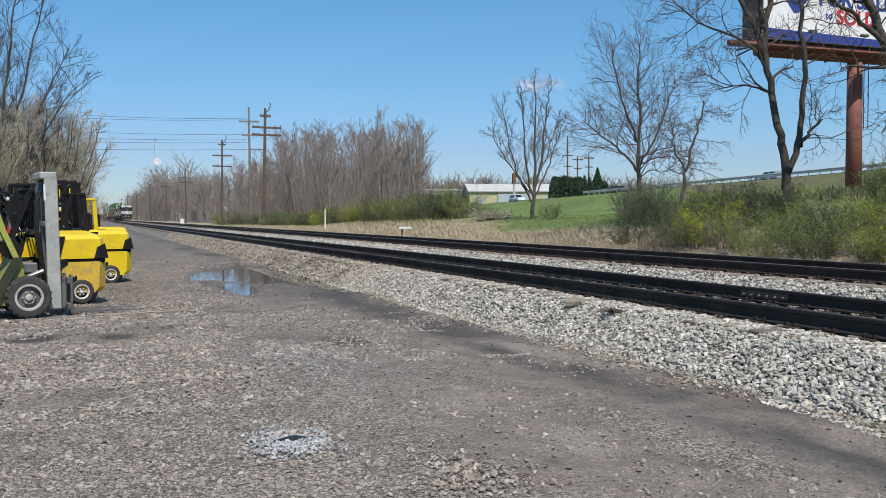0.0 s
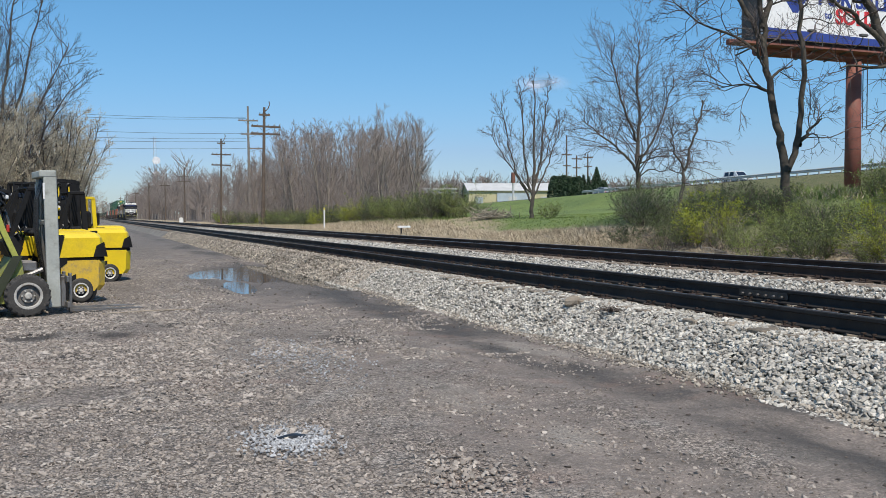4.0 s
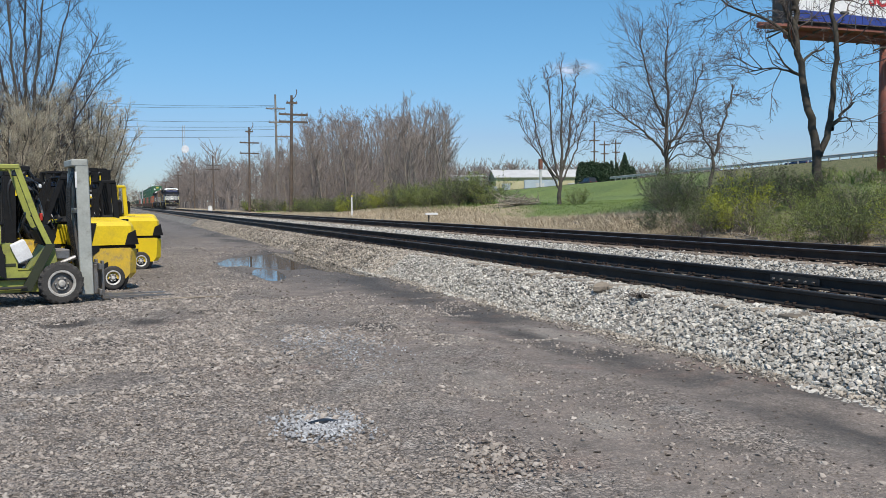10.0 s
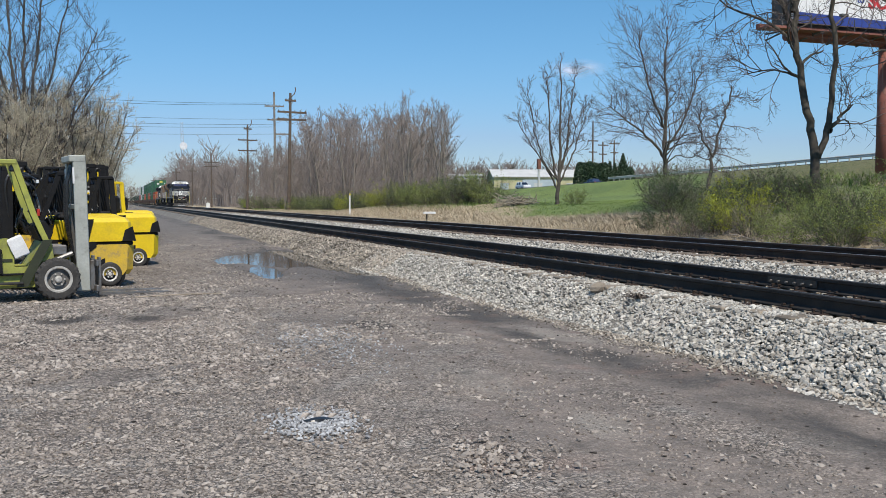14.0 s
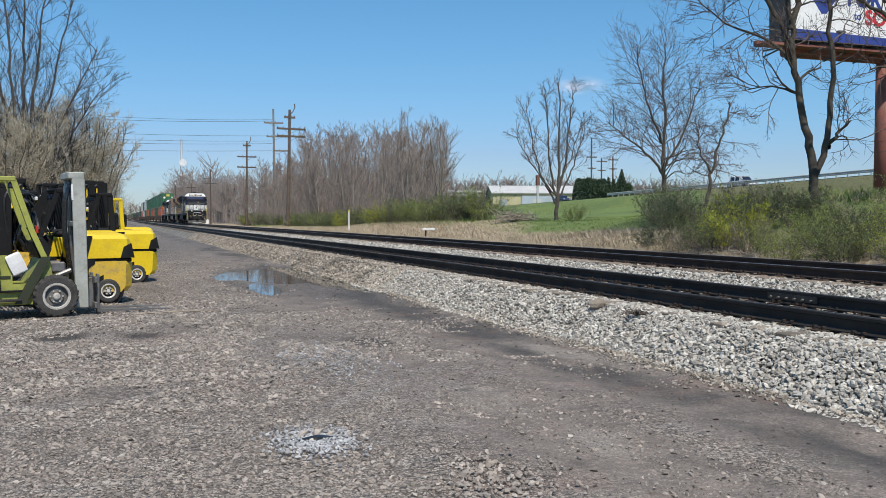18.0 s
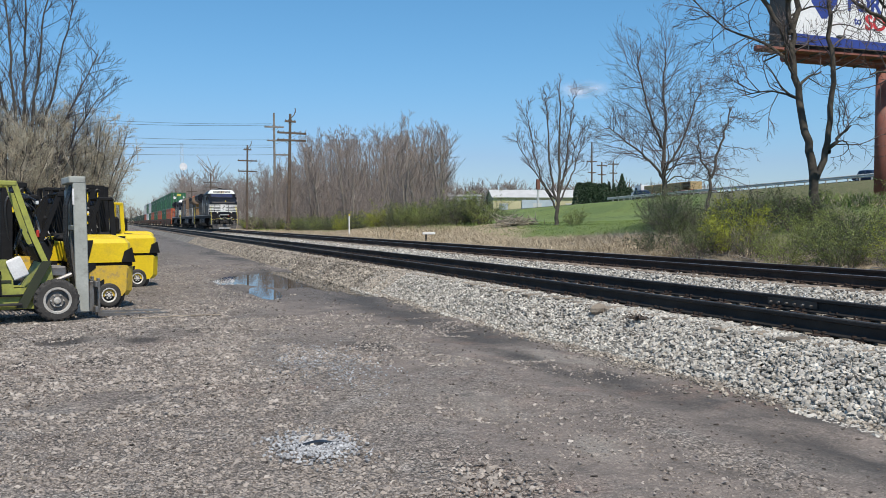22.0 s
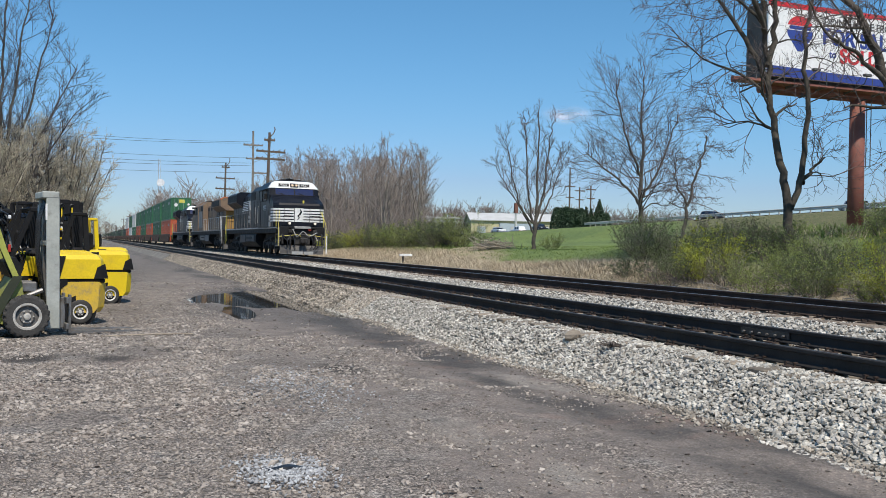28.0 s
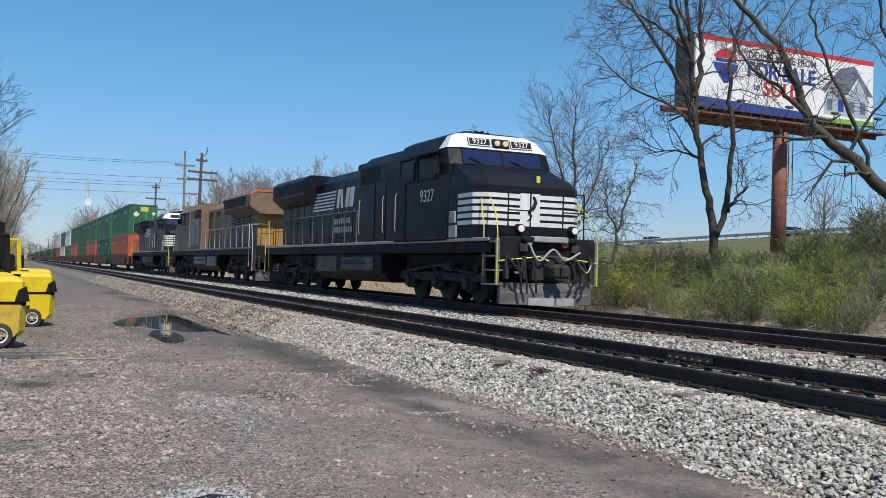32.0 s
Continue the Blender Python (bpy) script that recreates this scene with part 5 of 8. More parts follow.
def forklift(m, label, paint, low_paint, mast_m, guard_m, top, rear, base=1.45, forks=True, rim="rim_white", white_bag=False, front_r=0.335):
    """Counterbalanced lift truck; +x is ahead, the origin lies on the ground under the front axle."""
    F = thing("forklift", m, label, "forklift", "forklifts parked in a row")
    # chassis with an open step between cowl and counterweight
    if white_bag:
        ch = Geo().prism([(0.28, 0.22), (0.28, 0.48), (-0.02, 0.58), (-0.08, 0.98), (-0.20, 0.98), (-0.42, 0.55), (-0.62, 0.55), (-0.64, 0.98), (-1.0, 1.0), (-base - 0.1, 1.0), (-base - 0.1, 0.22)], "y", -0.42, 0.42)
        for s in (-1, 1):
            part("cowl_brace", Geo().prism([(-0.06, 0.98), (-0.20, 0.98), (-0.60, 0.24), (-0.44, 0.24)], "y", s * 0.425, s * 0.50), M["olive_dark"], F, "dark olive slanting brace")
            part("panel_slot", Geo().box((-0.98, s * 0.424, 0.66), (0.66, 0.012, 0.05), 0.004), M["olive_dark"], F)
            part("step_board", Geo().box((-0.78, s * 0.50, 0.30), (0.55, 0.10, 0.04), 0.01), M["grime"], F)
            part("valve_block", Geo().box((0.06, s * 0.24, 0.80), (0.24, 0.18, 0.16), 0.02), M["steel"], F)
    else:
        ch = Geo().prism([(0.30, 0.22), (0.34, 0.80), (0.10, 0.98), (-0.18, 0.98), (-0.36, 0.42), (-0.95, 0.42), (-1.0, 0.70), (-base - 0.1, 0.70), (-base - 0.1, 0.22)], "y", -0.42, 0.42)
    part("chassis", ch, low_paint, F)
    part("floor_plate", Geo().box((-0.62, 0, 0.44), (0.7, 0.96, 0.03), 0.005), M["black_flat"], F)
    e = -base - rear
    cw = Geo().loft([[(-base + 0.34, -0.52, z0), (e + 0.16 + dx, -0.54, z0), (e + dx, -0.36, z0), (e + dx, 0.36, z0), (e + 0.16 + dx, 0.54, z0), (-base + 0.34, 0.52, z0)] for z0, dx in ((0.20, 0.10), (0.30, 0.02), (0.72, 0.0), (0.78, 0.03))])
    # the shaded hollow over the steering wheel is a black disc on each side
    part("counterweight", cw, low_paint, F, "scuffed cast counterweight")
    for s in (-1, 1):
        part("wheel_arch", Geo().lathe([(s * 0.47, 0.10), (s * 0.528, 0.30)], 20, "y", (-base, 0, 0.24)), M["black_flat"], F)
    part("tail_gap", Geo().box((-base + 0.06, 0, 0.80), (2 * rear + 0.04, 0.98, 0.08), 0.02), M["black_flat"], F)
    hood = Geo().loft([[(-0.86, -w, z), (e + 0.10 + dx, -w, z), (e + 0.02 + dx, -w + 0.12, z), (e + 0.02 + dx, w - 0.12, z), (e + 0.10 + dx, w, z), (-0.86, w, z)] for z, w, dx in ((0.84, 0.52, 0.0), (1.20, 0.51, 0.04), (1.28, 0.46, 0.10), (1.31, 0.36, 0.2))])
    part("engine_hood", hood, paint, F)
    for s in (-1, 1):
        part("hood_side_panel", Geo().prism([(e + 0.0, 0.84), (e + 0.26, 0.84), (e + 0.20, 1.05), (e + 0.06, 1.12)], "y", s * 0.515, s * 0.535), M["black_flat"], F, "black corner panel")
        part("side_panel", Geo().prism([(-0.80, 0.44), (-1.22, 0.74), (-1.22, 0.84), (-1.08, 0.84), (-1.18, 1.26), (-0.94, 1.26), (-0.82, 0.80)], "y", s * 0.50, s * 0.532), M["black_flat"], F)
    part("grille", Geo().box((e + 0.012, 0, 1.0), (0.02, 0.6, 0.2), 0.008), M["black_flat"], F)
    lamp = part("tail_lamp", Geo().box((e + 0.02, -0.42, 0.62), (0.05, 0.10, 0.16), 0.01), M["red"], F)
    sx = -1.02 if white_bag else -0.84
    part("seat", Geo().box((sx, 0, 1.30), (0.46, 0.5, 0.12), 0.05).box((sx - 0.22, 0, 1.52), (0.12, 0.48, 0.42), 0.05), M["black_flat"], F, "black vinyl seat")
    # cowl, steering column, levers
    part("dashboard", Geo().prism([(-0.10, 0.95), (-0.22, 0.95), (-0.34, 1.20), (-0.16, 1.28), (-0.04, 1.10)], "y", -0.42, 0.42), M["black_flat"], F)
    part("steering_wheel", Geo().tube([(-0.50 + 0.05 * math.sin(a), 0.17 * math.cos(a), 1.32 + 0.16 * math.sin(a)) for a in [2 * math.pi * k / 16 for k in range(17)]], 0.014, 6).tube([(-0.26, 0, 1.15), (-0.50, 0, 1.32)], 0.02, 6), M["hose"], F)
    for k in range(4):
        part("lever", Geo().tube([(-0.28, -0.30 + k * 0.06, 1.2), (-0.36, -0.30 + k * 0.06, 1.42)], 0.008, 5).lathe([(1.41, 0.005), (1.43, 0.02), (1.46, 0.005)], 8, "z", (-0.365, -0.30 + k * 0.06, 0)), M["hose"], F)
    # overhead guard
    gz = top - 0.12
    for s in (-1, 1):
        part("guard_front_leg", Geo().loft([[(x - 0.045, s * 0.46 - 0.03, z), (x + 0.045, s * 0.46 - 0.03, z), (x + 0.045, s * 0.46 + 0.03, z), (x - 0.045, s * 0.46 + 0.03, z)] for x, z in ((-0.14, 0.92), (-0.34, 1.40), (-0.60, gz))]), guard_m, F)
        part("guard_rear_leg", Geo().loft([[(x - 0.06, s * 0.45 - 0.03, z), (x + 0.06, s * 0.45 - 0.03, z), (x + 0.06, s * 0.45 + 0.03, z), (x - 0.06, s * 0.45 + 0.03, z)] for x, z in (((-1.0, 0.80), (-1.15, 1.05), (-1.20, 1.40), (-1.13, 1.75), (-1.02, gz)) if white_bag else ((-1.20, 0.70), (-1.02, 0.90), (-0.92, 1.20), (-0.88, 1.75), (-0.86, gz)))]), guard_m if not white_bag else paint, F)
        part("guard_rail", Geo().box((-0.81 if white_bag else -0.73, s * 0.47, gz), (0.50 if white_bag else 0.34, 0.06, 0.08), 0.015), guard_m, F)
    for k in range(6):
        part("guard_bar", Geo().box((-0.60 - k * (0.075 if white_bag else 0.052), 0, gz + 0.02), (0.03, 0.94, 0.03), 0.006), guard_m, F)
    part("work_light", Geo().box((-0.62, -0.40, gz - 0.10), (0.10, 0.12, 0.10), 0.02), M["glass_dark"], F)
    # mast
    tilt = pose(0.12 if white_bag else 0.0, 0, 0) @ Matrix.Rotation(radians(-1.0), 4, "Y")
    mast = part("mast", Geo().box((0.30, -0.36, 0.12 + (top - 0.12) / 2), (0.20, 0.07, top - 0.12), 0.01), mast_m, F, "upright mast channel", at=tilt)
    part("mast_upright", Geo().box((0.30, 0.36, 0.12 + (top - 0.12) / 2), (0.20, 0.07, top - 0.12), 0.01), mast_m, mast)
    part("mast_crosshead", Geo().box((0.27, 0, top - 0.045), (0.26, 0.80, 0.11), 0.015), mast_m, mast)
    part("mast_crossbar", Geo().box((0.30, 0, 0.35), (0.14, 0.65, 0.12), 0.015), mast_m, mast)
    part("mast_crossbar", Geo().box((0.24, 0, 1.5), (0.05, 0.65, 0.08), 0.01), mast_m, mast)
    for s in (-1, 1):
        part("inner_mast", Geo().box((0.36, s * 0.27, top / 2), (0.12, 0.06, top - 0.2), 0.01), mast_m, mast)
    part("inner_crosshead", Geo().box((0.36, 0, top - 0.17), (0.10, 0.5, 0.08), 0.01), mast_m, mast)
    for s in (-1, 1):
        part("lift_cylinder", Geo().tube([(0.26, s * 0.20, 0.3), (0.26, s * 0.20, top - 0.3)], 0.035, 8), M["steel"] if white_bag else M["black_flat"], mast)
        part("chain", Geo().box((0.37, s * 0.12, top / 2 + 0.1), (0.02, 0.035, top - 0.7), 0.004), M["grime"], mast)
        part("tilt_cylinder", Geo().tube([(-0.30, s * 0.30, 0.52), (0.26, s * 0.33, 0.75)], 0.04, 8), M["steel"], F)
        for k in range(3):
            yy = s * (0.05 + 0.06 * k)
            part("hose", Geo().tube([(0.22, yy, 0.5), (0.12, yy, 1.2 + 0.1 * k), (0.14, yy, top - 0.45), (0.22, yy, top - 0.12 - 0.03 * k), (0.34, yy, top - 0.3), (0.36, yy, 1.0)], 0.016, 6), M["hose"], mast)
    car = part("fork_carriage", Geo().box((0.50, 0, 0.58), (0.05, 0.95, 0.10), 0.01).box((0.50, 0, 0.16), (0.05, 0.95, 0.10), 0.01).box((0.46, -0.25, 0.37), (0.08, 0.05, 0.5), 0.01).box((0.46, 0.25, 0.37), (0.08, 0.05, 0.5), 0.01), M["steel"] if white_bag else M["black_flat"], F, at=pose(0.12 if white_bag else 0, 0, 0))
    if not white_bag:
        for k in range(6):
            yy = -0.40 + 0.15 * k
            part("hose", Geo().tube(curve([(-0.1, yy, 0.95), (0.05, yy, 1.3), (0.02 - 0.03 * k, yy, top - 0.6), (0.12, yy, top - 0.12), (0.30, yy + 0.05, top - 0.35), (0.2, yy, 1.0)]), 0.03, 6), M["hose"], F)
        hr = random.Random(int(top * 1000))
        for k in range(17):
            ya, yb, xa = hr.uniform(-0.45, 0.45), hr.uniform(-0.45, 0.45), hr.uniform(-0.45, 0.15)
            part("hose", Geo().tube(curve([(xa, ya, 1.0), (xa + hr.uniform(-0.1, 0.2), yb, hr.uniform(1.3, 1.6)), (hr.uniform(-0.3, 0.15), ya, hr.uniform(1.7, 1.95)), (hr.uniform(-0.1, 0.2), yb, top - hr.uniform(0.1, 0.3)), (hr.uniform(0.05, 0.3), ya, hr.uniform(1.5, 1.8)), (0.2, yb, hr.uniform(1.0, 1.3))]), hr.uniform(0.017, 0.030), 6), M["hose"], F)
        for k in range(16):
            part("hose_fitting", Geo().box((hr.uniform(-0.4, 0.2), hr.uniform(-0.45, 0.45), hr.uniform(1.15, top - 0.25)), (0.05, 0.06, hr.uniform(0.05, 0.14)), 0.01), M[("steel", "fork_yellow", "red", "paper_white", "galv")[k % 5]], F)
        part("mast_guard", Geo().box((0.16, 0, 1.35), (0.04, 0.22, 1.2), 0.01), M["black_flat"], F)
        rest = Geo().box((0.50, 0, 1.2), (0.04, 0.95, 0.05), 0.008)
        for k in range(5):
            rest.box((0.50, -0.44 + 0.22 * k, 0.9), (0.03, 0.03, 0.62), 0.006)
        part("load_backrest", rest, M["black_flat"], car)
    for s in (-1, 1):
        if forks:
            part("fork", Geo().box((0.56, s * 0.28, 0.36), (0.045, 0.11, 0.62), 0.008).loft([[(0.54, s * 0.28 - 0.055, 0.035), (0.54, s * 0.28 + 0.055, 0.035), (0.54, s * 0.28 + 0.055, 0.085), (0.54, s * 0.28 - 0.055, 0.085)], [(1.72, s * 0.28 - 0.045, 0.035), (1.72, s * 0.28 + 0.045, 0.035), (1.72, s * 0.28 + 0.045, 0.048), (1.72, s * 0.28 - 0.045, 0.048)]]), M["steel"], car, "worn steel fork")
        wheel(F, 0.0, s * 0.50, front_r, 0.23, M[rim])
        wheel(F, -base, s * 0.485, 0.225 if not white_bag else 0.27, 0.17, M[rim], lugs=white_bag)
        if not white_bag:
            part("fender", Geo().loft([[(math.cos(a) * r, s * 0.38, front_r + math.sin(a) * r), (math.cos(a) * r, s * 0.62, front_r + math.sin(a) * r), (math.cos(a) * (r + 0.02), s * 0.62, front_r + math.sin(a) * (r + 0.02)), (math.cos(a) * (r + 0.02), s * 0.38, front_r + math.sin(a) * (r + 0.02))] for r in (front_r + 0.05,) for a in [radians(60 + 20 * k) for k in range(6)]]), low_paint, F)
        part("name_bars", Geo().box((0.20, s * 0.398, top - 0.32), (0.03, 0.006, 0.26)), M["fork_yellow"] if not white_bag else M["paper_white"], mast, "small lettering bar")
    return F


def face(x, y, deg):
    return pose(x, y, 0, 0, 0, deg)


olive_lift = forklift(face(-0.96, 16.62, 11), "olive-green older forklift with a grey mast and forks down", M["olive"], M["olive"], M["mast_grey"], M["olive"], 2.33, 0.62, 1.5, True, "rim_grey", True, 0.345)
forklift(face(-1.62, 18.75, 194), "yellow forklift with a black mast and scuffed counterweight", M["fork_yellow"], M["fork_yellow_worn"], M["black_flat"], M["black_flat"], 2.22, 0.50)
forklift(face(-0.98, 24.1, 194), "clean yellow forklift parked behind the scuffed one", M["fork_yellow"], M["fork_yellow"], M["black_flat"], M["black_flat"], 2.28, 0.56)
forklift(face(-2.35, 20.0, 194), "yellow forklift crowded between two others in the row", M["fork_yellow"], M["fork_yellow"], M["black_flat"], M["black_flat"], 2.2, 0.5)
forklift(face(-0.68, 31.4, 194), "yellow forklift with a yellow overhead guard at the row's end", M["fork_yellow"], M["fork_yellow"], M["black_flat"], M["fork_yellow"], 2.30, 0.5)
forklift(face(-1.85, 21.3, 194), "yellow forklift with a tall black mast full of hoses", M["fork_yellow"], M["fork_yellow"], M["black_flat"], M["black_flat"], 2.25, 0.5)
for fx, fy, ft, turn in ((-1.75, 22.6, 2.45, 194), (-0.85, 26.2, 2.56, 13), (-0.62, 27.8, 2.6, 12), (-0.55, 29.5, 2.62, 14)):
    forklift(face(fx, fy, turn), "yellow forklift with a black hose-hung mast in the packed row", M["fork_yellow"], M["fork_yellow"], M["black_flat"], M["black_flat"], ft, 0.5)


def paper_bag():
    g = Geo().loft([[(-w, -d, z), (w, -d, z), (w, d, z), (-w, d, z)] for z, w, d in ((0, 0.12, 0.05), (0.02, 0.135, 0.065), (0.2, 0.14, 0.07), (0.36, 0.135, 0.06), (0.39, 0.12, 0.04))])
    b = part("white_sack", g, M["paper_white"])
    b.matrix_basis = olive_lift.matrix_basis @ pose(-0.50, -0.40, 0.72, 0, -24, 4) @ Matrix.Scale(0.85, 4)
    tagged(b, "white paper sack leaning behind the olive forklift's cowl", "sack")


paper_bag()


# ---- the billboard ----
def billboard():
    x0, x1, z0, z1, y = 37.1, 52.2, 11.95, 16.35, 44.3
    B = thing("billboard", pose(0, 0, 0), "roadside billboard on a rust-red steel column", "billboard")
    cx, cz = (x0 + x1) / 2, (z0 + z1) / 2
    pole_x = 45.0
    part("column", Geo().lathe([(2.2, 0.50), (7, 0.47), (11.6, 0.45)], 24, "z", (pole_x, y + 0.9, 0)), M["bb_steel"], B, "rust-red steel column", smooth=True)
    part("torsion_beam", Geo().lathe([(37.4, 0.30), (x1 - 0.2, 0.30)], 16, "x", (0, y + 0.9, 11.35)), M["bb_steel"], B)
    face_ = part("sign_face", Geo().box((cx, y, cz), (x1 - x0, 0.22, z1 - z0), 0.02), M["bb_white"], B, "white printed sign face")
    part("sign_back", Geo().box((cx, y + 1.7, cz), (x1 - x0, 0.2, z1 - z0), 0.02), M["bb_back"], B)
    part("end_panel", Geo().box((x0 + 0.05, y + 0.85, cz), (0.10, 1.6, z1 - z0), 0.01), M["bb_back"], B)
    f = y - 0.116
    part("red_stripe", Geo().box((cx, f, z1 - 0.15), (x1 - x0, 0.012, 0.30)), M["bb_red"], face_, "red top stripe")
    part("blue_stripe", Geo().prism([(x0, z0), (x0 + 10.4, z0), (x0 + 9.4, z0 + 0.42), (x0, z0 + 0.62)], "y", f - 0.006, f + 0.006), M["bb_blue"], face_, "blue bottom stripe")
    part("green_stripe", Geo().prism([(x0 + 9.3, z0), (x1, z0), (x1, z0 + 0.35), (x0 + 9.3, z0 + 0.25)], "y", f - 0.005, f + 0.005), M["bb_green"], face_, "green bottom stripe")
    # balloon emblem: red, white and blue
    bx, bz = x0 + 2.35, z0 + 2.85
    ell = lambda a: (bx + 1.0 * math.cos(a), bz + 0.85 * math.sin(a))
    part("balloon_red", Geo().prism([ell(radians(18 + 144 * k / 14)) for k in range(15)], "y", f - 0.006, f + 0.006), M["bb_red"], face_)
    part("balloon_white", Geo().prism([ell(radians(18)), ell(radians(162)), ell(radians(182)), ell(radians(-2))], "y", f - 0.008, f + 0.002), M["bb_white"], face_)
    part("balloon_blue", Geo().prism([ell(radians(182)), ell(radians(205)), (bx - 0.58, bz - 0.75), (bx - 0.18, bz - 1.25), (bx + 0.18, bz - 1.25), (bx + 0.58, bz - 0.75), ell(radians(-25)), ell(radians(-2))], "y", f - 0.006, f + 0.006), M["bb_blue"], face_)
    part("emblem_bar", Geo().box((bx, f - 0.01, bz + 0.13), (1.6, 0.012, 0.22)), M["bb_blue"], face_)
    for text, size, mk, px, pz in (("DOING MORE FROM", 0.62, "bb_back", x0 + 7.0, z0 + 3.55), ("FOR SALE", 1.35, "bb_blue", x0 + 6.9, z0 + 2.62), ("to", 0.62, "bb_blue", x0 + 4.85, z0 + 1.62), ("SOLD", 1.25, "bb_red", x0 + 6.95, z0 + 1.55)):
        me = words(text, size, M[mk], "slogan", 0.008)
        part("slogan", me, None, face_, "printed words", at=pose(px, f - 0.004, pz))
        if size > 1:
            part("slogan", me, None, face_, at=pose(px + 0.05, f - 0.003, pz + 0.02))
    # picture of a house with gables
    hx = x0 + 12.6
    part("house_wall", Geo().prism([(hx - 2.0, z0 + 0.5), (hx + 2.0, z0 + 0.5), (hx + 2.0, z0 + 2.0), (hx - 2.0, z0 + 2.0)], "y", f - 0.004, f + 0.006), M["bb_pale"], face_)
    part("house_roof", Geo().prism([(hx - 2.3, z0 + 2.0), (hx - 0.6, z0 + 3.6), (hx + 0.7, z0 + 3.9), (hx + 2.5, z0 + 2.0)], "y", f - 0.008, f + 0.004), M["bb_slate"], face_)
    for k, (gx, gz, s) in enumerate(((hx - 1.2, z0 + 1.6, 0.9), (hx + 1.0, z0 + 1.8, 1.0))):
        part("house_gable", Geo().prism([(gx - s, gz), (gx, gz + 1.3 * s), (gx + s, gz)], "y", f - 0.012, f - 0.006), M["bb_pale"], face_)
        part("house_gable_edge", Geo().prism([(gx - s, gz), (gx, gz + 1.3 * s), (gx, gz + 1.12 * s), (gx - s * 0.85, gz)], "y", f - 0.016, f - 0.010), M["bb_white"], face_)
    for k in range(4):
        part("house_window", Geo().box((hx - 1.5 + k, f - 0.01, z0 + 1.15), (0.5, 0.012, 0.75)), M["bb_blue"] if k == 1 else M["bb_slate"], face_)
    # catwalk, braces, lamps
    deck = part("catwalk", Geo().box(((34.4 + x1) / 2, y - 0.75, 11.35), (x1 - 34.4, 1.0, 0.10), 0.01).box(((36.4 + x1) / 2, y - 0.35, 11.2), (x1 - 36.4, 0.12, 0.26), 0.01), M["bb_steel"], B, "rust-red catwalk below the sign")
    part("lower_beam", Geo().box(((35 + x1) / 2, y + 0.4, 11.65), (x1 - 35, 0.3, 0.30), 0.02), M["bb_steel"], B)
    for pa, pb in (((34.4, y - 1.22, 12.1), (37.4, y - 1.22, 12.1)), ((34.4, y - 1.22, 11.75), (37.4, y - 1.22, 11.75)), ((34.4, y - 1.22, 12.1), (34.4, y + 0.4, 12.1))):
        part("safety_rail", Geo().tube([pa, pb], 0.03, 6), M["bb_back"], deck)
    for xx in (34.4, 35.4, 36.4, 37.4, 40.5, 44.0, 47.5, 51.0):
        part("rail_post", Geo().tube([(xx, y - 1.22, 11.4), (xx, y - 1.22, 12.1)], 0.03, 6), M["bb_back"], deck)
    for k in range(8):
        xx = 36.0 + k * 2.2
        part("bracket", Geo().tube([(xx, y + 0.9, 11.35), (xx, y - 1.2, 11.30)], 0.06, 6).tube([(xx, y + 0.9, 11.0), (xx, y - 1.0, 11.3)], 0.05, 6), M["bb_back"], B)
    for k in range(4):
        xx = 38.8 + k * 3.8
        part("sign_lamp", Geo().tube([(xx, y - 1.2, 11.35), (xx, y - 2.0, 11.6), (xx, y - 2.2, 12.0)], 0.03, 6).box((xx, y - 2.2, 12.05), (0.5, 0.25, 0.15), 0.03), M["bb_back"], B)
    part("ladder", Geo().tube([(pole_x + 0.7, y + 0.5, 7.0), (pole_x + 0.7, y + 0.5, 11.3)], 0.03, 6).tube([(pole_x + 0.7, y + 0.85, 7.0), (pole_x + 0.7, y + 0.85, 11.3)], 0.03, 6), M["bb_back"], B)


billboard()


# ---- poles and wires ----
def utility_pole(x, y, top, arms, label, material="pole_wood", lean=0.0, bracket=False, r=0.16):
    z = land(x, y)
    P = thing("utility_pole", pose(x, y, z - 0.2, 0, lean, 0), label, "utility pole", "poles along the railway")
    h = top - z + 0.2
    part("shaft", Geo().tube([(0, 0, 0), (0.02, 0, h * 0.5), (0, 0, h)], [r, r * 0.8, r * 0.6], 10), M[material], P)
    for dz, w, dx in arms:
        a = part("crossarm", Geo().box((dx, -0.14, h - dz), (w, max(0.10, 0.55 * r), max(0.13, 0.95 * r)), 0.01), M[material], P)
        n = max(4, int(w / 0.5))
        for k in range(n):
            xx = dx - w / 2 + 0.12 + (w - 0.24) * k / (n - 1)
            part("insulator", Geo().lathe([(0.06, 0.015), (0.12, 0.02), (0.14, 0.05), (0.22, 0.05), (0.25, 0.02)], 6, "z", (xx, -0.14, h - dz)), M["insulator"], a)
        part("brace", Geo().tube([(dx - w * 0.28, -0.16, h - dz), (0, -0.12, h - dz - 0.6)], 0.02, 4).tube([(dx + w * 0.28, -0.16, h - dz), (0, -0.12, h - dz - 0.6)], 0.02, 4), M["pole_grey"], P)
    if bracket:
        part("top_bracket", Geo().tube([(0, 0, h - 0.6), (0.45, 0, h - 0.1), (0.62, 0, h + 0.35), (0.55, 0, h + 0.7)], 0.06, 6), M[material], P)
    return P


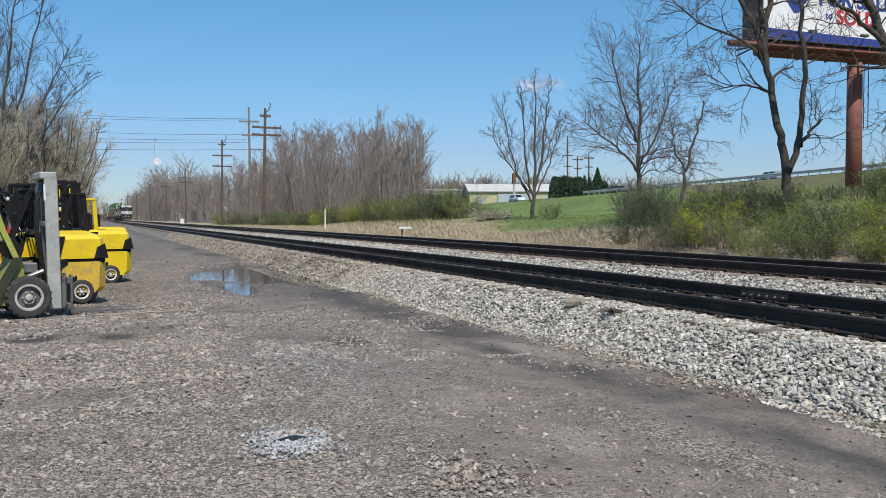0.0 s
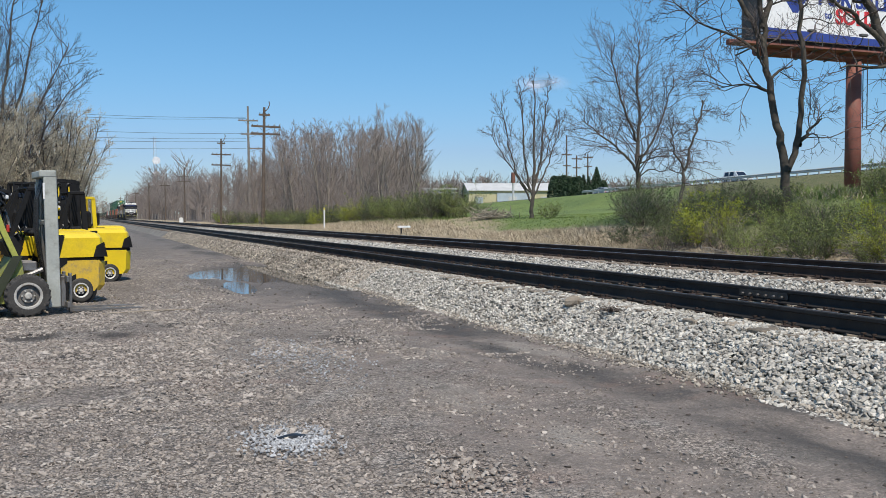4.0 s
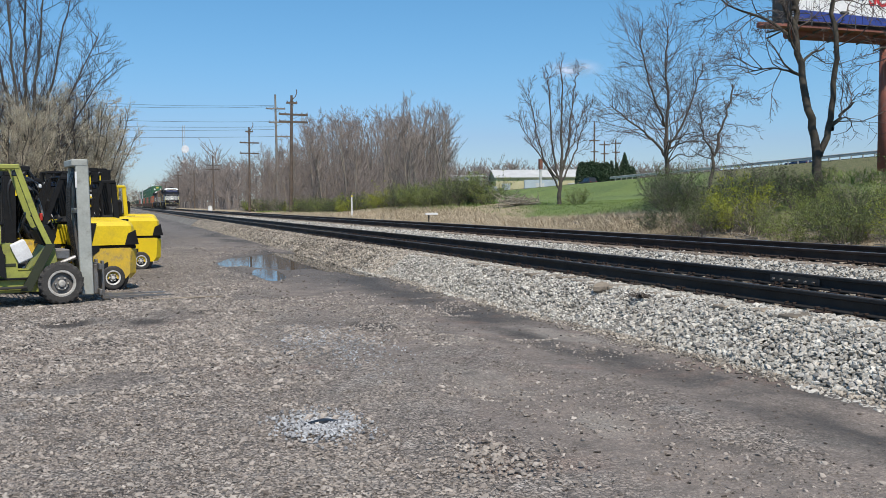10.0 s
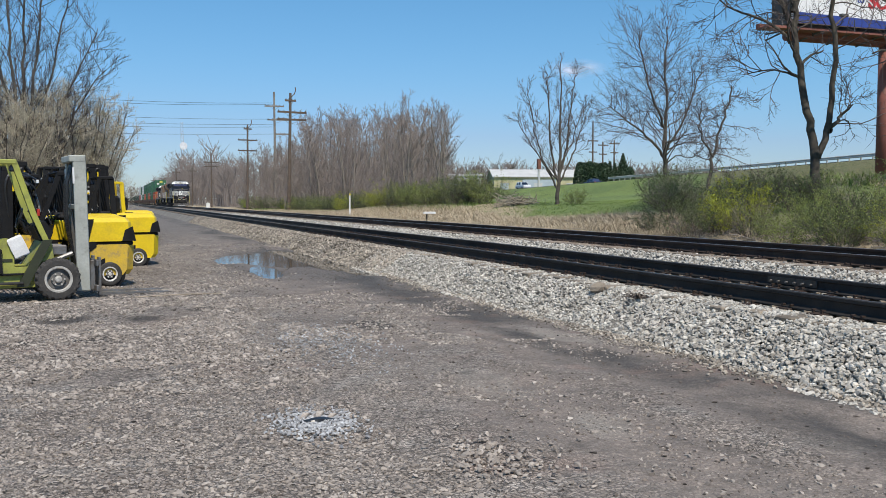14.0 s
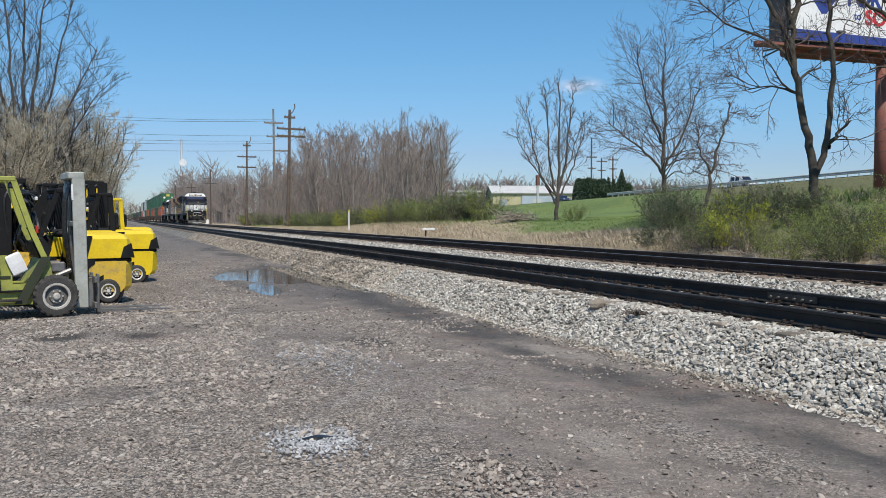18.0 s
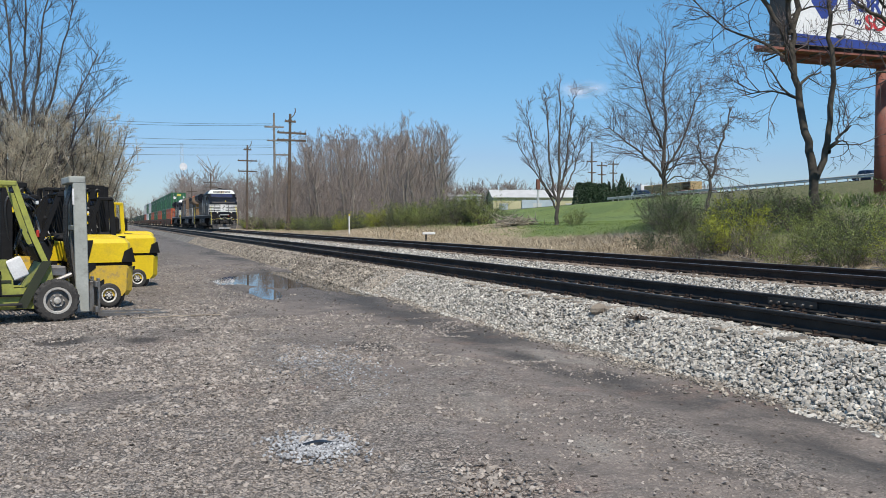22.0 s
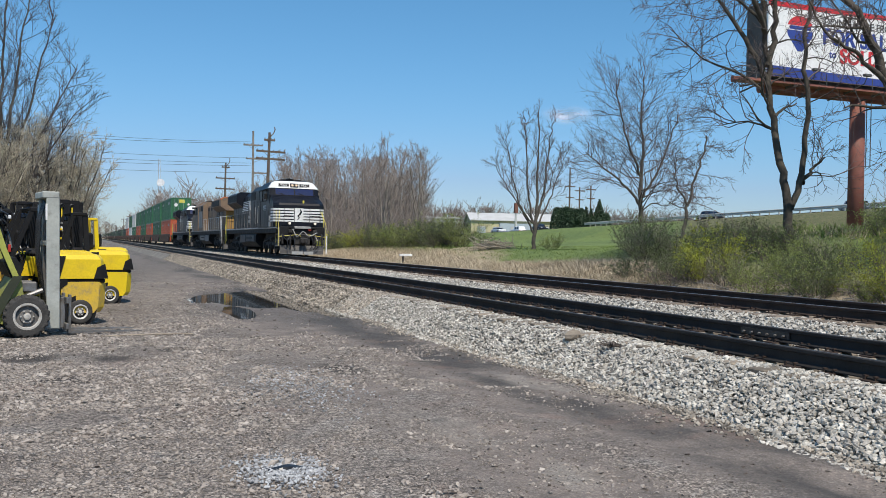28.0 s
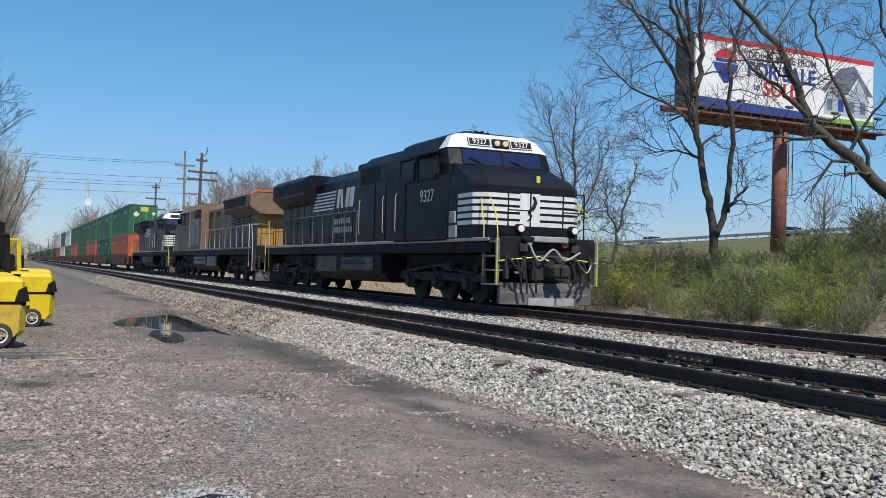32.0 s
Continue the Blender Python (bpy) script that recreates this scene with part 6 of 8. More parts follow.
utility_pole(19.5, 109.0, 14.3, [(0.9, 1.3, 0), (2.25, 3.4, 0.2), (3.1, 3.4, 0.2)], "dark weathered wooden pole with three crossarms", lean=1.2, bracket=True, r=0.24)
utility_pole(24.0, 145.5, 18.6, [(2.2, 3.0, 0), (4.3, 3.4, 0.6), (6.5, 2.4, 1.2)], "tall grey wooden pole with crossarms", "pole_grey", lean=-0.4, r=0.24)
utility_pole(19.5, 144.5, 13.4, [(0.7, 1.2, 0), (2.4, 2.9, 0), (4.0, 2.9, 0)], "dark wooden pole with three crossarms and a top bracket", lean=0.6, bracket=True, r=0.20)
utility_pole(19.5, 199.0, 11.8, [(2.0, 2.9, 0), (2.9, 2.9, 0)], "far dark wooden pole with crossarms", r=0.18)
for py, ptop in ((257.0, 11.0), (320.0, 12.5), (390.0, 12.0), (470.0, 13.0), (560.0, 13.0)):
    utility_pole(19.5 + random.uniform(-1, 1), py, ptop, [(1.2, 2.6, 0)], "distant wooden pole beside the railway", r=0.2)
for px, py, ptop in ((-14.0, 330.0, 13.0), (-12.0, 250.0, 12.0)):
    utility_pole(px, py, ptop, [(0.8, 2.2, 0)], "distant wooden pole beyond the yard", r=0.2)
for px, py, ptop, lab in ((126.4, 231.0, 24.0, 0), (128.9, 229.8, 18.4, 0), (131.8, 228.6, 18.8, 0)):
    utility_pole(px, py, ptop, [(1.0 if ptop < 20 else 5.4, 3.2, 0), (3.5 if ptop < 20 else 8.5, 2.4, 0)], "wooden pole beyond the evergreen row", "pole_wood", r=0.30)


def wires():
    for z0, z1, sag in ((16.9, 18.2, 1.6), (16.7, 17.4, 1.6), (14.4, 14.9, 1.1), (13.6, 13.7, 1.0), (13.2, 13.0, 1.0), (12.1, 11.6, 0.8)):
        a, b = Vector((23.6, 145.4, z0)), Vector((-45, 128, z1))
        pts = []
        for k in range(17):
            u = k / 16
            p = a.lerp(b, u)
            p.z -= sag * 4 * u * (1 - u)
            pts.append(p)
        tagged(part("overhead_wire", Geo().tube(pts, 0.022, 5), M["wire"]), "thin dark overhead wire slung across the tracks", "wire", "overhead wires")


wires()


def radio_tower():
    T = thing("radio_tower", pose(30.2, 440, land(30, 440) - 0.3), "slender lattice radio tower with white dishes behind the woods", "tower")
    H = 37.5
    for k in range(3):
        a = 2 * math.pi * k / 3
        part("leg", Geo().tube([(1.0 * math.cos(a), 1.0 * math.sin(a), 0), (0.6 * math.cos(a), 0.6 * math.sin(a), H)], 0.07, 5), M["galv"], T)
    g = Geo()
    for i in range(24):
        z0, z1 = H * i / 24, H * (i + 1) / 24
        for k in range(3):
            a, b = 2 * math.pi * k / 3, 2 * math.pi * (k + 1) / 3
            w = 1.0 - 0.4 * i / 24
            g.tube([(w * math.cos(a), w * math.sin(a), z0), (w * math.cos(b), w * math.sin(b), z1)], 0.035, 4)
    part("lattice", g, M["galv"], T)
    for z, r in ((26.6, 1.7), (20.6, 1.5)):
        part("dish", Geo().lathe([(-1.7, r), (-1.6, r * 1.02), (-1.3, r * 0.7), (-1.0, 0.3), (-0.8, 0.2)], 20, "y", (0.6, 0, z)), M["dish_white"], T, "round white dish")


radio_tower()


def small_items():
    p = thing("marker_post", pose(16.5, 67.0, land(16.5, 67) - 0.1), "thin white marker post in the dry grass", "post")
    part("stake", Geo().box((0, 0, 0.8), (0.10, 0.06, 1.6), 0.01), M["paper_white"], p)
    part("cap", Geo().box((0, 0, 1.68), (0.12, 0.08, 0.16), 0.01), M["handrail_yellow"], p)
    c = thing("relay_cabinet", pose(16.2, 172.0, land(16.2, 172)) @ Matrix.Scale(0.62, 4), "small pale metal relay cabinet beside the track", "cabinet")
    part("body", Geo().box((0, 0, 0.75), (1.1, 0.8, 1.3), 0.03), M["white"], c)
    part("cap", Geo().prism([(-0.6, 1.40), (0.6, 1.40), (0, 1.65)], "y", -0.45, 0.45), M["white"], c)
    part("base", Geo().box((0, 0, 0.05), (1.2, 0.9, 0.2), 0.02), M["concrete"], c)
    s = thing("trackside_stand", pose(15.6, 46.5, land(15.6, 46.5)), "low white trackside stand in dead grass", "stand")
    part("post", Geo().box((0, 0, 0.25), (0.08, 0.08, 0.6), 0.01), M["rail"], s)
    part("plate", Geo().box((0.15, 0, 0.55), (0.7, 0.10, 0.12), 0.02), M["paper_white"], s)
    rod = thing("loose_rod", pose(0.95, 16.0, 0.03, 0, 0, 8), "thin rusty rod lying on the yard", "rod")
    part("bar", Geo().tube([(-0.7, 0, 0), (0.1, 0.02, 0.01), (0.75, -0.02, 0)], 0.014, 6), M["tie_old"], rod)
    rk = Geo().lathe([(-0.02, 0.06), (0.02, 0.13), (0.07, 0.12), (0.11, 0.07), (0.125, 0.02)], 8, "z")
    rk.v = [(x * 1.15 + 0.05 * noise.noise((x * 9, y * 9, z * 9)), y + 0.05 * noise.noise((x * 8, y * 8 + 5, z * 8)), z + 0.03 * noise.noise((x * 11, y * 11, 3))) for x, y, z in rk.v]
    b = part("boulder", rk, M["tie_old"])
    b.matrix_basis = pose(6.15, 11.05, 0.38)
    tagged(b, "rough brown-grey rock on the ballast shoulder", "rock")
    rnd = random.Random(31)
    weed = Geo()
    for _ in range(46):
        a, q = rnd.uniform(0, 6.28), rnd.uniform(0.08, 0.24)
        weed.tube([(0, 0, 0), (0.5 * q * math.cos(a), 0.5 * q * math.sin(a), rnd.uniform(0.02, 0.08)), (q * math.cos(a), q * math.sin(a), rnd.uniform(0, 0.06))], [0.008, 0.006, 0.002], 4)
    tagged(part("dead_weed", weed, M["clod"], at=pose(6.1, 10.0, 0.39)), "dark dead weed flattened on the pale ballast", "weed")


small_items()


# ---- far buildings ----
def warehouse():
    W = thing("warehouse", pose(138.5, 331, 5.0, 0, 0, -15), "long low cream warehouse with a white metal roof", "building")
    part("wall", Geo().prism([(0, -1.5), (0, 6.3), (9, 9.1), (18, 6.3), (18, -1.5)], "x", 0, 42), M["wall_cream"], W, "cream metal wall")
    for s in (-1, 1):
        part("roof", Geo().prism([(9, 9.15), (9 + s * 9.8, 6.1), (9 + s * 9.8, 6.35), (9, 9.45)], "x", -0.7, 42.7), M["roof_white"], W, "white metal roof slope")
    for k in range(21):
        part("wall_rib", Geo().box((1 + 2 * k, -0.05, 2.4), (0.16, 0.12, 7.4)), M["wall_cream"], W)
    part("blue_wall", Geo().box((17.5, -0.5, 2.2), (13, 0.7, 6.0)), M["wall_blue"], W, "pale blue-grey lower wall")
    for k in range(3):
        d = part("door", Geo().box((4 + k * 13, -0.10 if k != 1 else -0.92, 1.9), (3.2, 0.12, 3.6), 0.02), M["roof_white"] if k else M["wall_blue"], W)
        part("door_frame", Geo().box((4 + k * 13, -0.12 if k != 1 else -0.94, 3.8), (3.6, 0.16, 0.25)), M["roof_white"], d)
    for k in range(4):
        part("roof_vent", Geo().lathe([(0, 0.4), (0.7, 0.4), (0.8, 0.6), (1.0, 0.1)], 10, "z", (6 + k * 10, 9, 9.3)), M["galv"], W)
    S = thing("canopy_building", pose(126.5, 347, 6.6, 0, 0, -18) @ Matrix.Scale(1.35, 4), "pale building with a flat white canopy roof", "building")
    part("wall", Geo().box((3, 6, 2.0), (11, 9, 4.0)), M["wall_blue"], S)
    part("roof", Geo().box((3, 5, 4.2), (13, 12, 0.4), 0.05), M["roof_white"], S)
    part("canopy", Geo().box((4, -2, 3.0), (10, 5, 0.3), 0.05), M["roof_white"], S)
    for k in range(4):
        part("window", Geo().box((-1 + k * 2.6, 1.46, 2.2), (1.6, 0.08, 1.2), 0.02), M["glass_dark"], S)
        part("canopy_post", Geo().box((-0.5 + k * 3, -4.2, 1.5), (0.2, 0.2, 3.0)), M["roof_white"], S)
    C = thing("flue_post", pose(115.6, 243, 4.6), "tall pale post with a brown box on its top", "post")
    part("shaft", Geo().tube([(0, 0, 0), (0, 0, 6.6)], 0.36, 10), M["roof_white"], C)
    part("box", Geo().box((0, 0, 7.9), (1.0, 0.9, 3.0), 0.05), M["chimney_brown"], C)


warehouse()


# ---- road vehicles ----
def car(material, label, category, suv):
    """A car that drives to +y; the origin lies on the road under its middle."""
    C = thing(category, pose(0, 0, -50), label, "car", "cars on the road")
    h, ln, w = (1.75, 4.75, 0.93) if suv else (1.46, 4.6, 0.9)
    belt = 1.0 if suv else 0.88
    body = Geo().loft([[(-w * k, -ln / 2 * j, z), (w * k, -ln / 2 * j, z), (w * k, ln / 2 * j, z), (-w * k, ln / 2 * j, z)] for z, k, j in ((0.25, 0.92, 0.94), (0.42, 1.0, 1.0), (belt * 0.8, 1.0, 0.99), (belt, 0.96, 0.96))])
    part("body", body, material, C)
    rear_cut, front_cut = (0.2, 1.15) if suv else (0.75, 1.25)
    roof = part("cabin", Geo().loft([[(-w * k, -ln / 2 + a, z), (w * k, -ln / 2 + a, z), (w * k, ln / 2 - b, z), (-w * k, ln / 2 - b, z)] for z, k, a, b in ((belt - 0.02, 0.93, rear_cut, front_cut), (h - 0.06, 0.80, rear_cut + 0.3, front_cut + 0.7), (h, 0.70, rear_cut + 0.45, front_cut + 0.95))]), material, C)
    for s in (-1, 1):
        for k in range(2):
            y0 = -ln / 2 + rear_cut + 0.35 + k * 1.15
            part("window", Geo().loft([[(s * w * 0.925, y0, belt + 0.04), (s * w * 0.925, y0 + 1.0, belt + 0.04), (s * w * 0.945, y0 + 1.0, belt + 0.04), (s * w * 0.945, y0, belt + 0.04)], [(s * w * 0.815, y0 + 0.1, h - 0.12), (s * w * 0.815, y0 + 0.9, h - 0.12), (s * w * 0.835, y0 + 0.9, h - 0.12), (s * w * 0.835, y0 + 0.1, h - 0.12)]]), M["glass_dark"], roof)
        for yy in (-ln * 0.30, ln * 0.30):
            wh = part("wheel", Geo().lathe([(-0.10, 0.02), (-0.11, 0.2), (0.11, 0.2), (0.10, 0.02)], 14, "x", (0, 0, 0)), M["car_silver"], C, at=pose(s * (w - 0.08), yy, 0.33))
            part("tyre", Geo().lathe([(-0.11, 0.2), (-0.11, 0.31), (-0.08, 0.335), (0.08, 0.335), (0.11, 0.31), (0.11, 0.2)], 16, "x", caps=False), M["rubber"], wh)
        part("headlight", Geo().box((s * w * 0.7, ln / 2 - 0.02, belt * 0.72), (0.34, 0.08, 0.14), 0.02), M["white"], C)
        part("tail_light", Geo().box((s * w * 0.75, -ln / 2 + 0.02, belt * 0.78), (0.28, 0.08, 0.16), 0.02), M["red"], C)
    part("windshield", Geo().loft([[(-w * 0.82, ln / 2 - front_cut + 0.0, belt + 0.03), (w * 0.82, ln / 2 - front_cut + 0.0, belt + 0.03), (w * 0.82, ln / 2 - front_cut + 0.02, belt + 0.03), (-w * 0.82, ln / 2 - front_cut + 0.02, belt + 0.03)], [(-w * 0.72, ln / 2 - front_cut - 0.64, h - 0.1), (w * 0.72, ln / 2 - front_cut - 0.64, h - 0.1), (w * 0.72, ln / 2 - front_cut - 0.60, h - 0.1), (-w * 0.72, ln / 2 - front_cut - 0.60, h - 0.1)]]), M["glass_dark"], roof)
    return C


def flatbed_truck():
    """Drives to +y; the origin lies on the road under its front."""
    T = thing("flatbed_truck", pose(0, 0, -50), "white semi truck hauling a flatbed stacked with tan lumber", "truck")
    cab = part("cab", Geo().loft([[(-1.2, -3.2, z), (1.2, -3.2, z), (1.2, f, z), (-1.2, f, z)] for z, f in ((0.6, -0.1), (1.9, -0.15), (2.0, -1.0), (3.0, -1.5), (3.3, -1.8))]), M["car_white"], T)
    part("windshield", Geo().loft([[(-1.05, -1.02, 2.05), (1.05, -1.02, 2.05), (1.05, -0.98, 2.05), (-1.05, -0.98, 2.05)], [(-1.0, -1.46, 2.85), (1.0, -1.46, 2.85), (1.0, -1.42, 2.85), (-1.0, -1.42, 2.85)]]), M["glass_dark"], cab)
    for s in (-1, 1):
        part("side_window", Geo().box((s * 1.2, -1.9, 2.45), (0.04, 0.8, 0.7), 0.02), M["glass_dark"], cab)
        part("exhaust_pipe", Geo().tube([(s * 1.1, -3.4, 1.2), (s * 1.1, -3.4, 3.6)], 0.08, 8), M["galv"], cab)
    part("tractor_frame", Geo().box((0, -5.0, 0.8), (0.9, 4.5, 0.3), 0.03), M["black_flat"], T)
    part("bed", Geo().box((0, -12.2, 1.35), (2.5, 15.0, 0.22), 0.03), M["car_red"], T, "dark red flatbed deck")
    for k in range(5):
        for j in range(2):
            part("lumber_bundle", Geo().box((0, -6.1 - k * 3.0, 1.86 + j * 0.72), (2.4, 2.8, 0.66), 0.03), M["lumber"], T, "strapped stack of tan lumber")
    part("lumber_cover", Geo().box((0, -18.2, 2.2), (2.4, 2.2, 1.3), 0.05), M["wall_cream"], T)
    for s in (-1, 1):
        for yy in (-0.9, -4.9, -6.2, -17.0, -18.3):
            wh = part("wheel", Geo().lathe([(-0.15, 0.02), (-0.15, 0.28), (0.15, 0.28), (0.15, 0.02)], 14, "x"), M["car_silver"], T, at=pose(s * 1.05, yy, 0.5))
            part("tyre", Geo().lathe([(-0.17, 0.28), (-0.17, 0.46), (-0.12, 0.5), (0.12, 0.5), (0.17, 0.46), (0.17, 0.28)], 16, "x", caps=False), M["rubber"], wh)
    return T


# (vehicle, lane, seconds and place along the road at two moments)
TRAFFIC = [
    (car(M["car_white"], "white sport utility car passing on the road", "suv", True), 2.0, (0, 192), (4, 115)),
    (car(M["car_silver"], "silver pickup-sized car coming down the road", "suv", True), -2.5, (0, 108), (4, 154)),
    (car(M["car_dark"], "black sedan climbing the road", "sedan", False), 2.0, (0, 149), (2, 109)),
    (car(M["car_dark"], "dark sport utility car on the banked road", "suv", True), -2.5, (7, 122), (11, 187)),
    (car(M["car_blue"], "dark blue sedan on the banked road", "sedan", False), -2.5, (12, 138), (14, 168)),
    (car(M["car_white"], "white delivery car climbing the road", "suv", True), 2.0, (14, 202), (18, 120)),
    (car(M["car_blue"], "blue sedan climbing past the evergreens", "sedan", False), 2.0, (17, 203), (21, 116)),
    (flatbed_truck(), -2.5, (20, 102), (24, 200)),
    (car(M["car_dark"], "black sport utility car behind the truck's lane", "suv", True), 2.0, (20, 199), (24, 98)),
    (car(M["car_silver"], "silver sedan climbing the road", "sedan", False), 2.0, (23.5, 197), (25, 162)),
    (car(M["car_white"], "white sport utility car coming down the road", "suv", True), -2.5, (24.5, 115), (28, 192)),
    (car(M["car_dark"], "dark sedan near the billboard on the road", "sedan", False), 2.0, (28.5, 110), (29, 98)),
    (car(M["car_dark"], "black sedan far down the banked road", "sedan", False), 2.0, (28.5, 170), (31, 113)),
    (car(M["car_white"], "white sedan far down the banked road", "sedan", False), 2.0, (29, 182), (31, 140)),
]


def move_traffic():
    x, y, z = CLOUD_AT
    walk(cloud, [(t, pose(x + 0.84 * t, y - 0.42 * t, z, 0, 0, -26.8) @ Matrix.Scale(0.38, 4)) for t in (0, 16, 32)])
    for ob, lane, (t0, y0), (t1, y1) in TRAFFIC:
        v = (y1 - y0) / (t1 - t0)
        rows = []
        for t in range(0, 33, 1):
            y = (y0 + v * (t - t0)) * (ROAD_X - lane * 1.2) / ROAD_X
            slope = math.degrees(math.atan((road_z(y + 2) - road_z(y - 2)) / 4))
            rows.append((t, pose(ROAD_X - lane * 1.2, y, road_z(y) + 0.02, slope if v > 0 else -slope, 0, 0 if v > 0 else 180)))
        walk(ob, rows)


# ---- a wisp of cloud, far off ----
def cloud_wisp():
    m = bpy.data.materials.new("cloud")
    m.use_nodes = True
    N, L = m.node_tree.nodes, m.node_tree.links.new
    co, nz, gr, mp = N.new("ShaderNodeTexCoord"), N.new("ShaderNodeTexNoise"), N.new("ShaderNodeTexGradient"), N.new("ShaderNodeMapping")
    gr.gradient_type = "QUADRATIC_SPHERE"
    mp.inputs["Scale"].default_value = (1 / 95, 0, 1 / 30)
    nz.inputs["Scale"].default_value, nz.inputs["Detail"].default_value = 0.02, 3
    L(co.outputs["Object"], mp.inputs[0])
    L(mp.outputs[0], gr.inputs[0])
    L(co.outputs["Object"], nz.inputs["Vector"])
    mu, cl = N.new("ShaderNodeMath"), N.new("ShaderNodeMapRange")
    mu.operation = "MULTIPLY"
    L(gr.outputs["Fac"], mu.inputs[0])
    L(nz.outputs[0], mu.inputs[1])
    cl.inputs[1].default_value, cl.inputs[2].default_value, cl.inputs[4].default_value = 0.0, 0.34, 0.5
    L(mu.outputs[0], cl.inputs[0])
    tr, df, mx = N.new("ShaderNodeBsdfTransparent"), N.new("ShaderNodeBsdfDiffuse"), N.new("ShaderNodeMixShader")
    df.inputs[0].default_value = (0.74, 0.67, 0.70, 1)
    L(cl.outputs[0], mx.inputs[0])
    L(tr.outputs[0], mx.inputs[1])
    L(df.outputs[0], mx.inputs[2])
    L(mx.outputs[0], N["Material Output"].inputs[0])
    g = Geo()
    for j in range(5):
        for i in range(13):
            g.v.append((-96 + 16 * i, 6 * math.sin(i * 1.1 + j), -32 + 16 * j))
    g.f = [(j * 13 + i, j * 13 + i + 1, j * 13 + 14 + i, j * 13 + 13 + i) for j in range(4) for i in range(12)]
    return tagged(part("cloud", g, m, at=pose(*CLOUD_AT, 0, 0, -26.8) @ Matrix.Scale(0.38, 4)), "small thin pinkish-white cloud wisp in a blue sky", "cloud", kind="structure")


CLOUD_AT = (410.4, 811.8, 129.5)
cloud = cloud_wisp()


# ---- trees and bushes ----
def branch(limb, twig, p, d, length, r, level, deepest, rnd, spread=42, up=0.25, gnarl=0.16, kids=7, sides=5, thin=0.012, keep=0.55):
    """One branch with its side branches, all tapered; thick wood goes to limb, thin to twig."""
    n = max(3, min(9, int(length / 0.45) + 2))
    pts, radii, dirs = [p.copy()], [r], [d.copy()]
    step = length / n
    for i in range(n):
        d = (d + Vector((rnd.gauss(0, gnarl), rnd.gauss(0, gnarl), rnd.gauss(0, gnarl) + up * 0.16))).normalized()
        p = p + d * step
        pts.append(p.copy())
        dirs.append(d.copy())
        radii.append(r * (1 - 0.72 * (i + 1) / n))
    big = r > 0.035
    (limb if big else twig).tube(pts, radii, sides + 2 if r > 0.1 else (sides if big else 3), caps=False)
    if level >= deepest:
        return
    for k in range(kids):
        u = 0.22 + 0.78 * (k + rnd.random()) / kids
        i = min(n - 1, int(u * n))
        q = pts[i].lerp(pts[i + 1], u * n - i)
        dd = dirs[i]
        side = dd.cross(Vector((rnd.gauss(0, 1), rnd.gauss(0, 1), rnd.gauss(0, 1)))).normalized()
        a = radians(rnd.uniform(spread * 0.6, spread * 1.25))
        nd = (dd * math.cos(a) + side * math.sin(a) + Vector((0, 0, up * 0.35))).normalized()
        ln = length * keep * (1.15 - 0.55 * u) * rnd.uniform(0.7, 1.25)
        if ln < 0.12:
            continue
        branch(limb, twig, q, nd, ln, max(thin, radii[i] * rnd.uniform(0.36, 0.56)), level + 1, deepest, rnd, spread, up, gnarl, max(3, kids - 1), sides, thin, keep)


def stem(limb, twig, pts, r0, r1, rnd, kids, deepest, klen, up=0.3, start=0.3, spread=50, thin=0.012, gnarl=0.17):
    """A main stem along a few points, smoothed, with branches."""
    pts = [Vector(p) for p in pts]
    fine = []
    m = len(pts) - 1
    for i in range(m):
        a, b, c, e = pts[max(i - 1, 0)], pts[i], pts[i + 1], pts[min(i + 2, m)]
        for k in range(5):
            t = k / 5
            fine.append(0.5 * ((2 * b) + (c - a) * t + (2 * a - 5 * b + 4 * c - e) * t * t + (3 * b - a - 3 * c + e) * t ** 3))
    fine.append(pts[-1])
    n = len(fine)
    fine = [p + Vector((rnd.gauss(0, 0.035), rnd.gauss(0, 0.035), 0)) if 0 < i < n - 1 else p for i, p in enumerate(fine)]
    radii = [r0 + (r1 - r0) * (i / (n - 1)) ** 0.8 for i in range(n)]
    limb.tube(fine, radii, 9, caps=False)
    for k in range(kids):
        u = start + (1 - start) * (k + rnd.random()) / kids
        i = min(n - 2, int(u * (n - 1)))
        d = (fine[i + 1] - fine[i]).normalized()
        side = d.cross(Vector((rnd.gauss(0, 1), rnd.gauss(0, 1), rnd.gauss(0, 0.6)))).normalized()
        a = radians(rnd.uniform(spread * 0.6, spread * 1.3))
        nd = (d * math.cos(a) + side * math.sin(a)).normalized()
        branch(limb, twig, fine[i], nd, klen * (1.2 - 0.7 * u) * rnd.uniform(0.6, 1.3), max(0.02, radii[i] * rnd.uniform(0.25, 0.5)), 1, deepest, rnd, 46, up, gnarl, 6, 5, thin)


def leafy(g, p, n, spread, size, rnd):
    for _ in range(n):
        q = p + Vector((rnd.gauss(0, spread), rnd.gauss(0, spread), rnd.gauss(0, spread * 0.8)))
        a = Vector((rnd.gauss(0, 1), rnd.gauss(0, 1), rnd.gauss(0, 1))).normalized()
        b = a.cross(Vector((rnd.gauss(0, 1), rnd.gauss(0, 1), rnd.gauss(0, 1)))).normalized()
        s = size * rnd.uniform(0.6, 1.3)
        i = len(g.v)
        for v in (q - a * s, q + b * s * 0.5, q + a * s, q - b * s * 0.5):
            g.v.append((v.x, v.y, v.z))
        g.f.append((i, i + 1, i + 2, i + 3))


